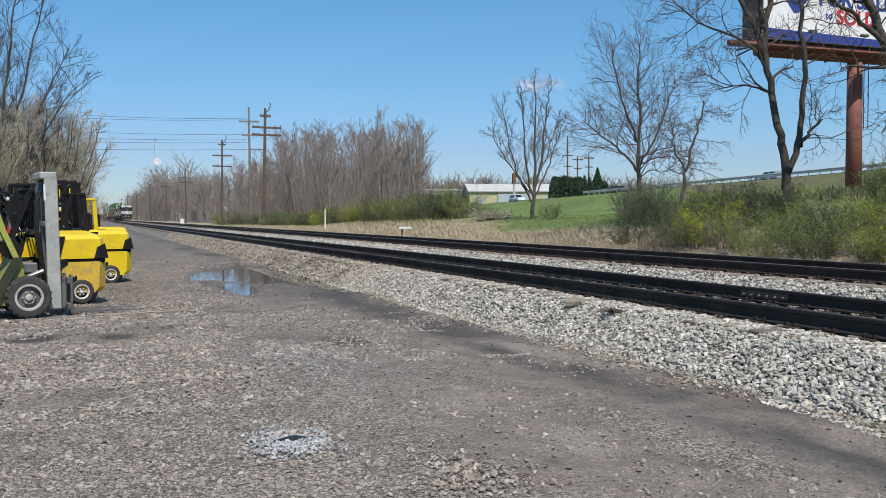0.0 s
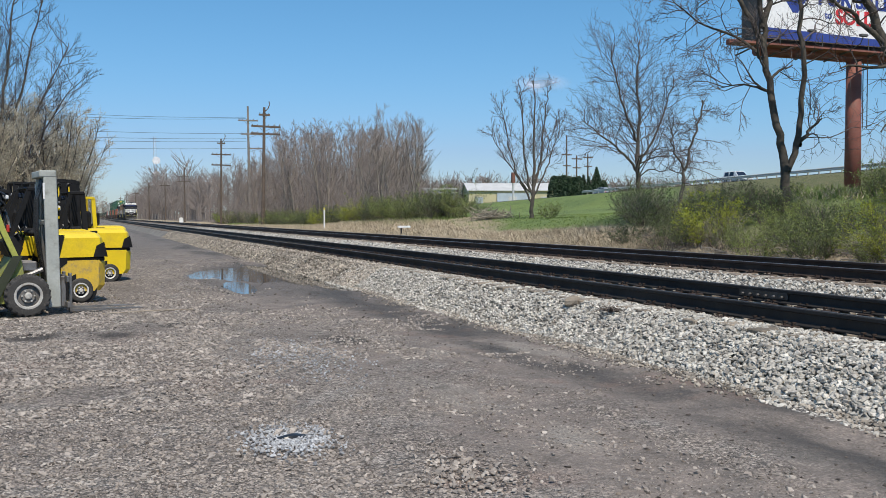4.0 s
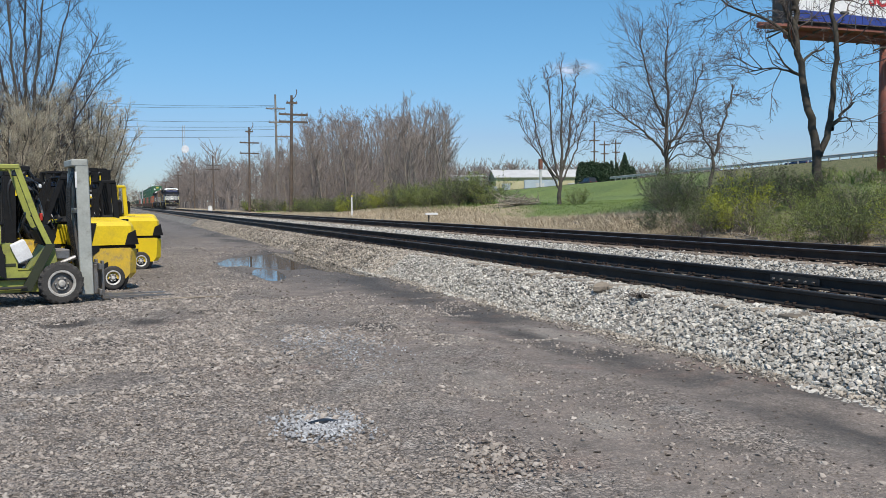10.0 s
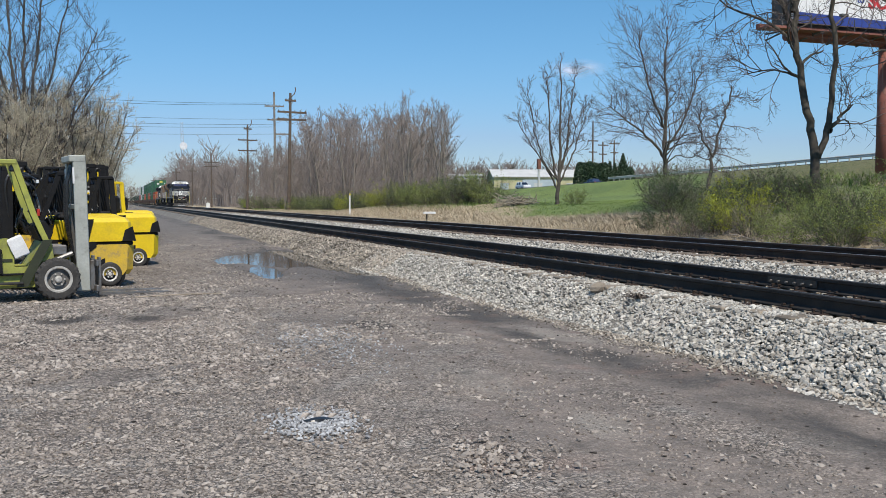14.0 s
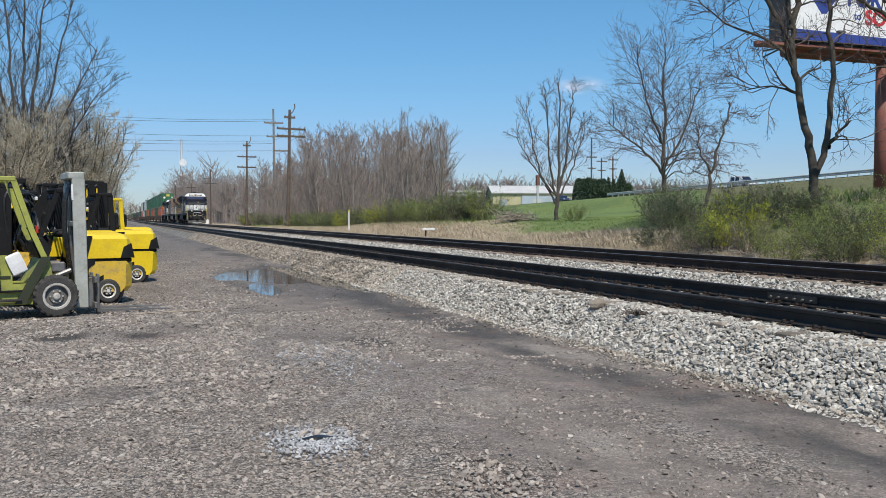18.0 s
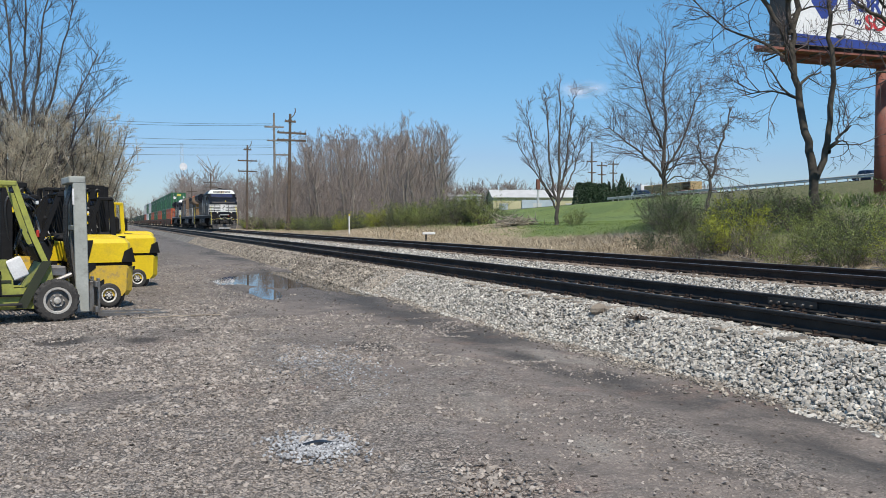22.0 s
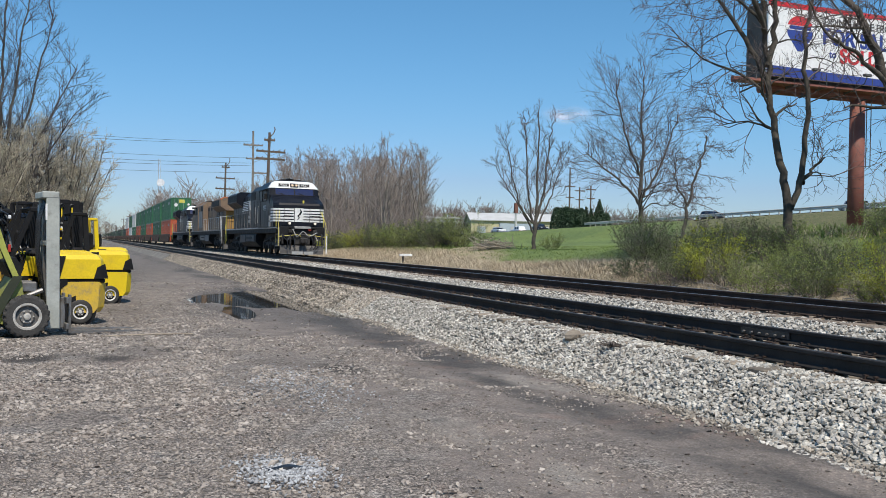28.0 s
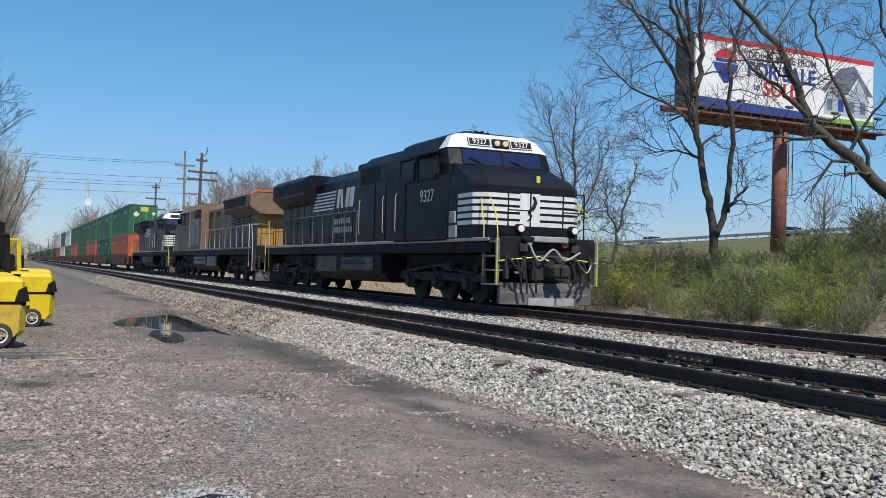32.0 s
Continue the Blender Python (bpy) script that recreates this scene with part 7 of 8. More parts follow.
def tree(x, y, label, stems, seed, bark="bark", twigm="twig", kids=12, deepest=3, klen=2.6, up=0.3, start=0.3, spread=50, thin=0.012, buds=None, gnarl=0.17):
    rnd = random.Random(seed)
    z = land(x, y) - 0.15
    T = thing("tree", pose(x, y, z), label, "tree")
    limb, twig = Geo(), Geo()
    for pts, r0, r1, kf in stems:
        stem(limb, twig, pts, r0, r1, rnd, max(2, int(kids * kf)), deepest, klen, up, start, spread, thin, gnarl)
    part("trunk", limb, M[bark], T, "bare trunk and limbs", smooth=True)
    crown = part("crown", twig, M[twigm], T, "bare twigs")
    if buds:
        g = Geo()
        tips = twig.v
        for _ in range(buds[1]):
            leafy(g, Vector(tips[rnd.randrange(len(tips))]), 3, 0.10, buds[2], rnd)
        part("bud_haze", g, M[buds[0]], T, "opening spring buds")
    return T


# the forked tree before the billboard, and the ones beside it
tree(20.2, 23.0, "tall bare tree forking low into two dark trunks", [
    ([(0.05, 0, 0), (0, 0, 1.3), (-0.27, 0.1, 2.6), (-0.52, 0.2, 4.3), (-0.68, 0.3, 5.8), (-0.85, 0.35, 7.4), (-1.05, 0.4, 9.0), (-1.2, 0.4, 11.0)], 0.16, 0.04, 0.8),
    ([(-0.55, 0.22, 4.6), (-1.3, 0.8, 5.4), (-2.1, 1.5, 5.9), (-2.9, 2.2, 6.9)], 0.06, 0.015, 0.5),
    ([(-0.75, 0.3, 6.8), (-1.5, 0.9, 7.8), (-2.3, 1.6, 8.5), (-3.0, 2.2, 9.6)], 0.06, 0.015, 0.55),
    ([(-0.9, 0.35, 7.8), (-1.3, 0.8, 9.0), (-2.0, 1.3, 10.2), (-2.4, 1.6, 11.4)], 0.06, 0.015, 0.5),
    ([(-0.4, 0.15, 3.6), (-1.0, 0.7, 3.9), (-1.7, 1.3, 3.8)], 0.045, 0.012, 0.3),
    ([(0.05, -0.05, 1.2), (0.32, -0.2, 2.3), (0.42, -0.3, 4.1), (0.32, -0.25, 5.8), (0.45, -0.3, 7.4), (0.8, -0.5, 9.2), (1.1, -0.5, 11.0)], 0.112, 0.03, 0.7),
    ([(-0.60, 0.25, 5.0), (-1.35, 0.5, 6.4), (-2.1, 0.8, 7.6), (-2.8, 1.0, 8.6)], 0.10, 0.03, 0.6),
    ([(-0.66, 0.3, 5.6), (-0.35, 0.3, 7.0), (-0.5, 0.3, 8.4), (-0.2, 0.3, 10.0)], 0.11, 0.03, 0.6),
    ([(-0.76, 0.3, 6.6), (-1.7, -0.2, 7.6), (-2.4, -0.4, 9.0), (-2.6, -0.4, 10.4)], 0.09, 0.03, 0.5),
    ([(0.36, -0.2, 2.0), (0.65, -0.3, 2.4), (0.95, -0.5, 2.8)], 0.09, 0.02, 0.3)], 11, "bark_dark", "twig", 24, 3, 2.5, 0.05, 0.36, 58, 0.008, gnarl=0.24)
tree(24.6, 38.0, "spreading bare tree with drooping fine twigs", [
    ([(0, 0, 0), (0.05, 0, 1.6), (-0.05, 0, 3.2), (0.1, 0, 5.0), (0.0, 0.1, 6.8), (0.1, 0, 8.4)], 0.145, 0.02, 1.5),
    ([(0.0, 0, 2.2), (-0.9, 0.1, 3.2), (-1.9, 0.2, 3.9), (-2.9, 0.2, 4.6)], 0.075, 0.02, 0.7),
    ([(0.0, 0, 2.6), (0.9, 0.1, 3.6), (1.5, 0.0, 5.2), (2.1, 0.1, 6.8)], 0.075, 0.02, 0.7),
    ([(0.0, 0, 3.6), (-0.8, -0.2, 5.0), (-1.4, -0.3, 6.6), (-1.6, -0.2, 7.8)], 0.07, 0.02, 0.7)], 21, "bark", "twig", 33, 3, 2.7, 0.2, 0.24, 46, 0.006, gnarl=0.2)
tree(25.0, 35.3, "small crooked bare tree hung with vines", [
    ([(0, 0, 0), (0.25, 0, 1.2), (0.5, 0, 2.4), (1.0, 0.1, 3.8), (1.3, 0, 5.2)], 0.11, 0.03, 1.0),
    ([(0.4, 0, 2.0), (-0.2, 0.1, 3.0), (-0.3, 0.1, 4.2)], 0.06, 0.02, 0.6)], 31, "bark", "twig", 26, 3, 1.8, -0.3, 0.3, 60, 0.009, gnarl=0.3)
tree(22.5, 45.0, "slender bare tree with upswept branches", [
    ([(0, 0, 0), (0.03, 0, 1.0), (0.12, 0, 2.4), (0.10, 0, 4.2), (0.18, 0, 6.0), (0.15, 0, 7.8)], 0.13, 0.02, 0.8),
    ([(0.05, 0, 1.4), (-0.25, 0.1, 2.6), (-0.45, 0.1, 4.4), (-0.6, 0.1, 6.4), (-0.7, 0.1, 7.3)], 0.075, 0.015, 0.7),
    ([(0.08, 0, 1.7), (0.45, 0, 2.9), (0.75, 0.1, 4.6), (0.95, 0, 6.6), (1.1, 0, 7.2)], 0.075, 0.015, 0.7),
    ([(0.0, 0, 1.0), (-0.7, 0.1, 2.3), (-1.2, 0.1, 3.7), (-1.6, 0.1, 5.4), (-1.8, 0.1, 6.0)], 0.06, 0.012, 0.6),
    ([(0.05, 0, 1.2), (0.8, 0, 2.6), (1.4, 0.1, 4.0), (1.9, 0, 5.6)], 0.06, 0.012, 0.6),
    ([(-0.1, 0, 1.6), (-1.1, -0.2, 2.6), (-2.0, -0.2, 3.8), (-2.5, -0.2, 4.6)], 0.05, 0.012, 0.5),
    ([(0.1, 0, 2.2), (0.9, 0.2, 3.5), (1.6, 0.3, 5.4)], 0.05, 0.012, 0.5)], 41, "bark", "twig", 17, 3, 1.5, 0.6, 0.3, 34, 0.009, gnarl=0.12)
tree(25.2, 18.2, "heavy leaning bare tree reaching over the billboard", [
    ([(0, 0, 0), (-1.0, 0.3, 1.1), (-2.2, 0.8, 2.2), (-3.2, 1.2, 3.2), (-4.1, 1.7, 4.0), (-4.6, 1.9, 5.2), (-5.2, 2.1, 6.3), (-6.2, 2.5, 7.4), (-7.2, 2.7, 8.6)], 0.26, 0.05, 1.2),
    ([(-2.5, 0.9, 2.6), (-3.2, 1.2, 4.4), (-3.9, 1.5, 6.0), (-4.3, 1.7, 7.6), (-4.2, 1.7, 9.4)], 0.075, 0.02, 0.6),
    ([(-1.6, 0.6, 1.7), (-1.6, 0.5, 3.8), (-2.3, 0.6, 6.0), (-2.9, 0.6, 8.2), (-3.0, 0.6, 10.2)], 0.075, 0.02, 0.6),
    ([(-4.3, 1.75, 4.3), (-5.2, 1.9, 5.0), (-6.3, 2.0, 5.6), (-7.0, 2.0, 6.6)], 0.08, 0.02, 0.6),
    ([(-0.4, 0, 0.5), (1.0, 0, 3.2), (1.4, 0, 6.0), (1.2, 0, 9.0)], 0.2, 0.05, 0.8)], 51, "bark_dark", "twig", 14, 3, 2.6, 0.0, 0.3, 60, 0.010, gnarl=0.26)

# beyond the parked forklifts
tree(-3.6, 43.0, "large bare tree with many upswept limbs behind the forklifts", [
    ([(0.12 * math.cos(k * 2.4), 0.12 * math.sin(k * 2.4), 0), (w * 0.12, d * 0.2, h * 0.22), (w * 0.38, d * 0.5, h * 0.5), (w * 0.72, d * 0.8, h * 0.78), (w, d, h)], 0.78 * r, 0.015, 1.0)
    for k, (w, d, h, r) in enumerate(((3.1, 0.3, 9.2, 0.12), (3.3, -0.6, 7.4, 0.10), (2.2, 0.8, 11.4, 0.14), (1.3, -0.5, 12.6, 0.15), (0.3, 0.6, 13.4, 0.17), (-0.6, -0.4, 12.8, 0.15), (-1.5, 0.5, 12.2, 0.14), (-2.4, -0.3, 11.0, 0.13), (-3.3, 0.4, 9.6, 0.11)))],
    61, "bark", "twig_dark", 25, 3, 2.3, 0.6, 0.22, 40, 0.008, gnarl=0.14)


def thicket_mesh(seed, h, sp):
    """Many-stemmed small tree hazed with opening buds, of height h and spread sp."""
    rnd = random.Random(seed)
    limb, twig, bud = Geo(), Geo(), Geo()
    for k in range(13):
        a, q = rnd.uniform(0, 6.28), sp * rnd.uniform(0.25, 1.0)
        top = h * (1.0 - 0.32 * (q / sp) ** 2) * rnd.uniform(0.85, 1.0)
        stem(limb, twig, [(0.25 * math.cos(a), 0.25 * math.sin(a), 0), (0.45 * q * math.cos(a), 0.45 * q * math.sin(a), top * 0.45), (q * math.cos(a), q * math.sin(a), top)], 0.055, 0.012, rnd, 15, 3, 1.7, 0.5, 0.12, 44, 0.007, 0.2)
    for _ in range(9500):
        leafy(bud, Vector(twig.v[rnd.randrange(len(twig.v))]), 3, 0.07, 0.021, rnd)
    return limb.mesh("trunk", M["bark"], True), twig.mesh("crown", M["twig_tan"]), bud.mesh("bud_haze", M["leaf_bud"])


THICKET = [thicket_mesh(70, 7.3, 2.5), thicket_mesh(71, 6.8, 2.7), thicket_mesh(72, 7.4, 2.3)]
for i, (bx, by, s, turn) in enumerate(((-1.4, 44.5, 1.0, 10), (-4.2, 41.0, 0.95, 80), (-3.0, 46.5, 1.05, 150), (-6.6, 39.0, 0.95, 200), (-0.9, 48.5, 0.95, 300), (-5.6, 44.0, 1.0, 40), (-2.6, 42.0, 0.9, 260), (-8.2, 42.5, 1.0, 120), (-1.0, 46.3, 1.0, 200), (-3.8, 48.5, 1.1, 330))):
    T = thing("tree", pose(bx, by, land(bx, by) - 0.15, 0, 0, turn) @ Matrix.Scale(s, 4), "tan budding thicket tree behind the forklifts", "tree", "thicket behind the forklifts")
    for mesh, name, lab in zip(THICKET[i % 3], ("trunk", "crown", "bud_haze"), ("", "", "opening spring buds")):
        part(name, mesh, None, T, lab)


# ---- woods along the far side ----
def wood_tree_mesh(seed, h, thin):
    rnd = random.Random(seed)
    limb, twig = Geo(), Geo()
    n = rnd.choice((1, 2, 2, 3))
    for k in range(n):
        a = rnd.uniform(0, 6.28)
        w = rnd.uniform(0.3, 1.1) * (n > 1)
        stem(limb, twig, [(0, 0, 0), (w * 0.4 * math.cos(a), w * 0.4 * math.sin(a), h * 0.35), (w * math.cos(a), w * math.sin(a), h * 0.7), (w * 1.5 * math.cos(a), w * 1.5 * math.sin(a), h * rnd.uniform(0.9, 1.0))],
             0.10, 0.022, rnd, 17 if n == 1 else 10, 3, 2.4, 0.6, 0.30, 40, thin, 0.15)
    for _ in range(12):
        a, q = rnd.uniform(0, 6.28), rnd.uniform(0.3, 1.9)
        branch(limb, twig, Vector((q * math.cos(a), q * math.sin(a), 0)), Vector((rnd.gauss(0, 0.12), rnd.gauss(0, 0.12), 1)).normalized(), rnd.uniform(2, 4.5), 0.03, 1, 3, rnd, 36, 0.3, 0.14, 5, 4, thin)
    return limb.mesh("trunk", M["bark_pale"], True), twig.mesh("crown", M["wood_twig"])


WOOD_H = (8.6, 9.4, 10.0, 8.0, 9.0, 7.4)
WOOD = [wood_tree_mesh(100 + i, h, 0.013) for i, h in enumerate(WOOD_H)]


def wood_top(y):
    """Height of the wood's crest along its front edge."""
    stops = [(55, 7.5), (62, 8.9), (68, 8.5), (75, 9.1), (84, 10.0), (95, 10.9), (105, 11.3), (112, 10.3), (118, 9.3), (160, 9.6), (210, 13.0), (400, 18.0)]
    for (a, za), (b, zb) in zip(stops, stops[1:]):
        if y <= b:
            return za + (zb - za) * max(0, y - a) / (b - a)
    return 18.0


def woods():
    rnd = random.Random(9)
    near = []
    y = 60.0
    while y < 178:
        for row, x in ((0, 22.0), (1, 25.5), (2, 29.0)):
            near.append((x + rnd.uniform(-1.2, 1.2) + 0.012 * (y - 60), y + rnd.uniform(-1.5, 1.5)))
        y += 3.2 + 0.02 * (y - 60)
    near = [(x, y) for x, y in near if x < 0.365 * y and rnd.random() < 0.8]
    for x, y in near:
        k = rnd.randrange(len(WOOD))
        trunk, crown = WOOD[k]
        f = x / 22
        s = (1.5 + (wood_top(y / f) - 1.5) * f - land(x, y)) / WOOD_H[k] * rnd.uniform(0.86, 1.0)
        T = thing("tree", pose(x, y, land(x, y) - 0.1, 0, 0, rnd.uniform(0, 360)) @ Matrix.Scale(s, 4), "bare brown woodland tree among many others", "tree", "trees of the woods")
        part("trunk", trunk, None, T)
        part("crown", crown, None, T)
    # farther rows and distance: one mass each
    def mass(name, label, places, thin=0.05):
        g = Geo()
        for x, y, h in places:
            z = land(x, y)
            w = h * 0.32
            g.tube([(x, y, z), (x + rnd.gauss(0, 0.3), y, z + h * 0.8)], [0.16, 0.06], 4, caps=False)
            for k in range(34):
                a, u = rnd.uniform(0, 6.28), rnd.uniform(0.1, 0.75)
                p = Vector((x, y, z + h * u))
                e = p + Vector((w * math.cos(a) * rnd.uniform(0.3, 1), w * math.sin(a) * rnd.uniform(0.3, 1), h * rnd.uniform(0.12, 0.32)))
                g.tube([p, p.lerp(e, 0.5) + Vector((0, 0, -0.1)), e], [thin, thin * 0.7, thin * 0.35], 3, caps=False)
                for _ in range(3):
                    q = p.lerp(e, rnd.uniform(0.3, 1))
                    g.tube([q, q + Vector((rnd.gauss(0, 0.5), rnd.gauss(0, 0.5), rnd.uniform(0.4, 1.4)))], [thin * 0.6, thin * 0.25], 3, caps=False)
        tagged(part(name, g, M["wood_twig"]), label, "woods", kind="stuff")
    mass("woods_behind", "brown leafless woods behind the front trees", [(x, y, h) for x, y, h in [(rnd.uniform(27, 44) + 0.012 * y, y, rnd.uniform(8.5, 11.0)) for y in np.linspace(66, 185, 90)] if x < 0.36 * y], 0.045)
    mass("woods_along_track", "brown leafless woods running beside the track", [(rnd.uniform(23, 40), y + rnd.uniform(-3, 3), rnd.uniform(0.78, 1.0) * wood_top(y) - 0.5) for y in np.linspace(175, 620, 200)], 0.055)
    mass("tall_far_trees", "tall bare trees rising over the woods", [(27 + rnd.uniform(-4, 7), y, rnd.uniform(19, 25)) for y in np.linspace(330, 420, 12)], 0.12)
    mass("woods_west", "distant bare woods beyond the yard", [(rnd.uniform(-42, -12) - 0.05 * y, y, rnd.uniform(8, 13)) for y in np.linspace(120, 640, 110)], 0.09)
    mass("woods_horizon", "low bare woods on the horizon", [(x, 430 + rnd.uniform(-20, 40), rnd.uniform(16, 22)) for x in np.linspace(130, 320, 190)], 0.17)
    mass("woods_track_end", "low grey woods where the track vanishes", [(x, 760 + rnd.uniform(-30, 30), rnd.uniform(10, 15)) for x in np.linspace(-220, 30, 60)], 0.2)
    mass("scrub_skyline", "thin bare scrub on the bank's crest", [(rnd.uniform(46, 64), rnd.uniform(33, 46), rnd.uniform(3.0, 6.2)) for _ in range(36)], 0.032)


woods()


# ---- bushes ----
def bush_mesh(seed, h, w, leaves, size, leaf, twigs="twig"):
    rnd = random.Random(seed)
    twig, limb, lf = Geo(), Geo(), Geo()
    for _ in range(26):
        a = rnd.uniform(0, 6.28)
        branch(limb, twig, Vector((0.25 * w * math.cos(a), 0.25 * w * math.sin(a), 0)), Vector((rnd.uniform(0.2, 1.0) * math.cos(a), rnd.uniform(0.2, 1.0) * math.sin(a), 1)).normalized(), h * rnd.uniform(0.5, 0.95), 0.014, 1, 2, rnd, 42, 0.1, 0.17, 6, 4, 0.006)
    for _ in range(leaves // 4):
        p = Vector(twig.v[rnd.randrange(len(twig.v))])
        leafy(lf, p, 4, 0.055, size, rnd)
    return twig.mesh("twig_crown", M[twigs]), lf.mesh("leaf_crown", M[leaf])


BUSH = {"green": [bush_mesh(200 + i, 2.0, 1.3, 4400, 0.033, ("leaf", "leaf_mid", "leaf_deep")[i % 3]) for i in range(6)],
        "bright": [bush_mesh(210, 1.9, 1.2, 4800, 0.033, "leaf_bright")],
        "sparse": [bush_mesh(220 + i, 2.2, 1.3, 1400, 0.03, "leaf_mid", ("twig", "twig_tan", "twig")[i]) for i in range(3)],
        "dark": [bush_mesh(230, 1.8, 1.3, 2600, 0.03, "leaf_mid")]}


def bushes():
    rnd = random.Random(3)
    lab = {"green": "green spring bush with small leaves on the bank", "bright": "bright yellow-green bush on the bank", "sparse": "twiggy half-bare bush with few leaves", "dark": "dark green evergreen bush on the bank"}

    def put(kind, x, y, s):
        tw, lf = BUSH[kind][rnd.randrange(len(BUSH[kind]))]
        B = thing("bush", pose(x, y, land(x, y) - 0.08, 0, 0, rnd.uniform(0, 360)) @ Matrix.Scale(s, 4), lab[kind], "bush", "bushes on the bank")
        part("twig_crown", tw, None, B)
        part("leaf_crown", lf, None, B)

    y = 6.0
    while y < 36:
        for x in (16.2, 17.5, 18.9):
            kind = rnd.choice(("green", "green", "sparse", "sparse", "green"))
            yy = y + rnd.uniform(-0.8, 0.8)
            if x < 0.635 * yy:
                continue
            put(kind, x + rnd.uniform(-0.7, 0.7) + 0.05 * max(0, y - 24), yy, rnd.uniform(0.5, 0.85) * (0.75 if x < 17 else 0.82))
        y += 0.9
    for x, y, s in ((16.7, 22.4, 0.72), (17.3, 23.0, 0.8), (16.3, 15.2, 0.6), (17.4, 15.9, 0.75)):
        put("bright", x, y, s)
    for x, y, s in ((19.5, 30.6, 0.75), (20.4, 31.0, 0.85), (21.6, 32.6, 0.8)):
        put("dark", x, y, s)
    for x, y, s in ((20.8, 19.0, 0.7), (22.0, 17.5, 0.75), (21.6, 20.5, 0.7), (23.4, 16.5, 0.8), (23.0, 19.5, 0.65), (24.6, 19.5, 0.7), (24.5, 22.0, 0.6)):
        put("green" if s < 0.72 else "sparse", x, y, s)
    for x, y, s in ((22.5, 18.3, 1.15), (24.0, 19.4, 1.2), (23.6, 17.4, 1.1), (25.5, 20.4, 1.2)):
        put("dark", x, y, s)
    # half-dead brush farther up the bank
    for k in range(56):
        x = rnd.uniform(21.5, 44)
        put("green" if rnd.random() < 0.5 else "sparse", x, x / rnd.uniform(0.75, 1.5), rnd.uniform(0.3, 0.5))
    # before the woods and round the slender tree
    for k in range(80):
        y = 58 + 110 * rnd.random() ** 1.3
        put(rnd.choice(("green", "sparse", "green", "green", "bright")), 20.6 + 0.012 * (y - 50) + rnd.uniform(-0.9, 1.5), y, rnd.uniform(0.7, 1.15))
    for x, y, s in ((20.6, 54.5, 1.0), (21.4, 53.2, 1.15), (21.6, 54.6, 1.1), (21.0, 57.5, 1.1), (22.0, 58.0, 1.2), (22.6, 56.5, 0.75), (23.4, 44.6, 0.6), (21.3, 49.5, 0.6)):
        put("sparse" if s > 1.2 else "green", x, y, s)


bushes()


def brush_pile():
    rnd = random.Random(8)
    g = Geo()
    for _ in range(150):
        p = Vector((rnd.gauss(0, 0.9), rnd.gauss(0, 0.6), abs(rnd.gauss(0, 0.35))))
        d = Vector((rnd.gauss(0, 1), rnd.gauss(0, 1), rnd.gauss(0, 0.35))).normalized() * rnd.uniform(0.5, 1.3)
        g.tube([p - d, p, p + d + Vector((0, 0, 0.08))], [0.03, 0.035, 0.012], 4)
    b = part("brush_pile", g, M["twig_tan"])
    b.matrix_basis = pose(21.2, 47.5, land(21.2, 47.5) + 0.05) @ Matrix.Scale(0.55, 4)
    tagged(b, "heap of cut grey branches beside the verge", "brush pile")


brush_pile()


def evergreen(x, y, h, w, label):
    rnd = random.Random(int(x * 10))
    E = thing("evergreen", pose(x, y, land(x, y) - 0.1), label, "evergreen tree", "evergreens in a row")
    part("trunk", Geo().tube([(0, 0, 0), (0, 0, h * 0.9)], [0.12, 0.02], 6), M["bark"], E)
    g = Geo()
    for _ in range(1700):
        u = rnd.random() ** 0.8
        r = w * (1 - u) ** 0.35 * rnd.uniform(0.8, 1.05) if h < 6 else w * (1 - u) * rnd.uniform(0.6, 1.05)
        a = rnd.uniform(0, 6.28)
        leafy(g, Vector((r * math.cos(a), r * math.sin(a), 0.1 + u * h * 0.98)), 1, 0.05, 0.26, rnd)
    part("crown", g, M["leaf_dark"], E)


rng_e = random.Random(4)
for k in range(11):
    evergreen(96.8 + k * 0.98, 182.6 - k * 0.45, 5.9 + rng_e.uniform(-0.4, 0.5), 1.5, "dark green columnar evergreen in a hedge row")
evergreen(106.6, 181.0, 9.2, 3.2, "dark green conical evergreen behind the hedge row")
evergreen(111.0, 172.0, 3.4, 1.7, "round dark green evergreen near the road")


# ---- grass ----
def blades(name, label, material, n, spot, h, w, seed):
    rnd = random.Random(seed)
    g = Geo()
    while n:
        x, y = spot(rnd)
        z = land(x, y) - 0.02 if x > 14 or x < 5.5 else bed_z(x)
        n -= 1
        for _ in range(3):
            px, py = x + rnd.gauss(0, 0.06), y + rnd.gauss(0, 0.06)
            hh, a = h * rnd.uniform(0.45, 1.2), rnd.uniform(0, 6.28)
            lx, ly = rnd.gauss(0, 0.75) * hh, rnd.gauss(0, 0.75) * hh
            i = len(g.v)
            g.v.extend([(px - w * math.cos(a), py - w * math.sin(a), z), (px + w * math.cos(a), py + w * math.sin(a), z), (px + lx, py + ly, z + hh)])
            g.f.append((i, i + 1, i + 2))
    tagged(part(name, g, M[material]), label, "grass", kind="stuff")


def verge(r):
    y = 24 + 91 * r.random() ** 1.6
    return 14.4 + (3.0 + 2.4 * sm(38, 54, y)) * r.random() ** 1.1, y


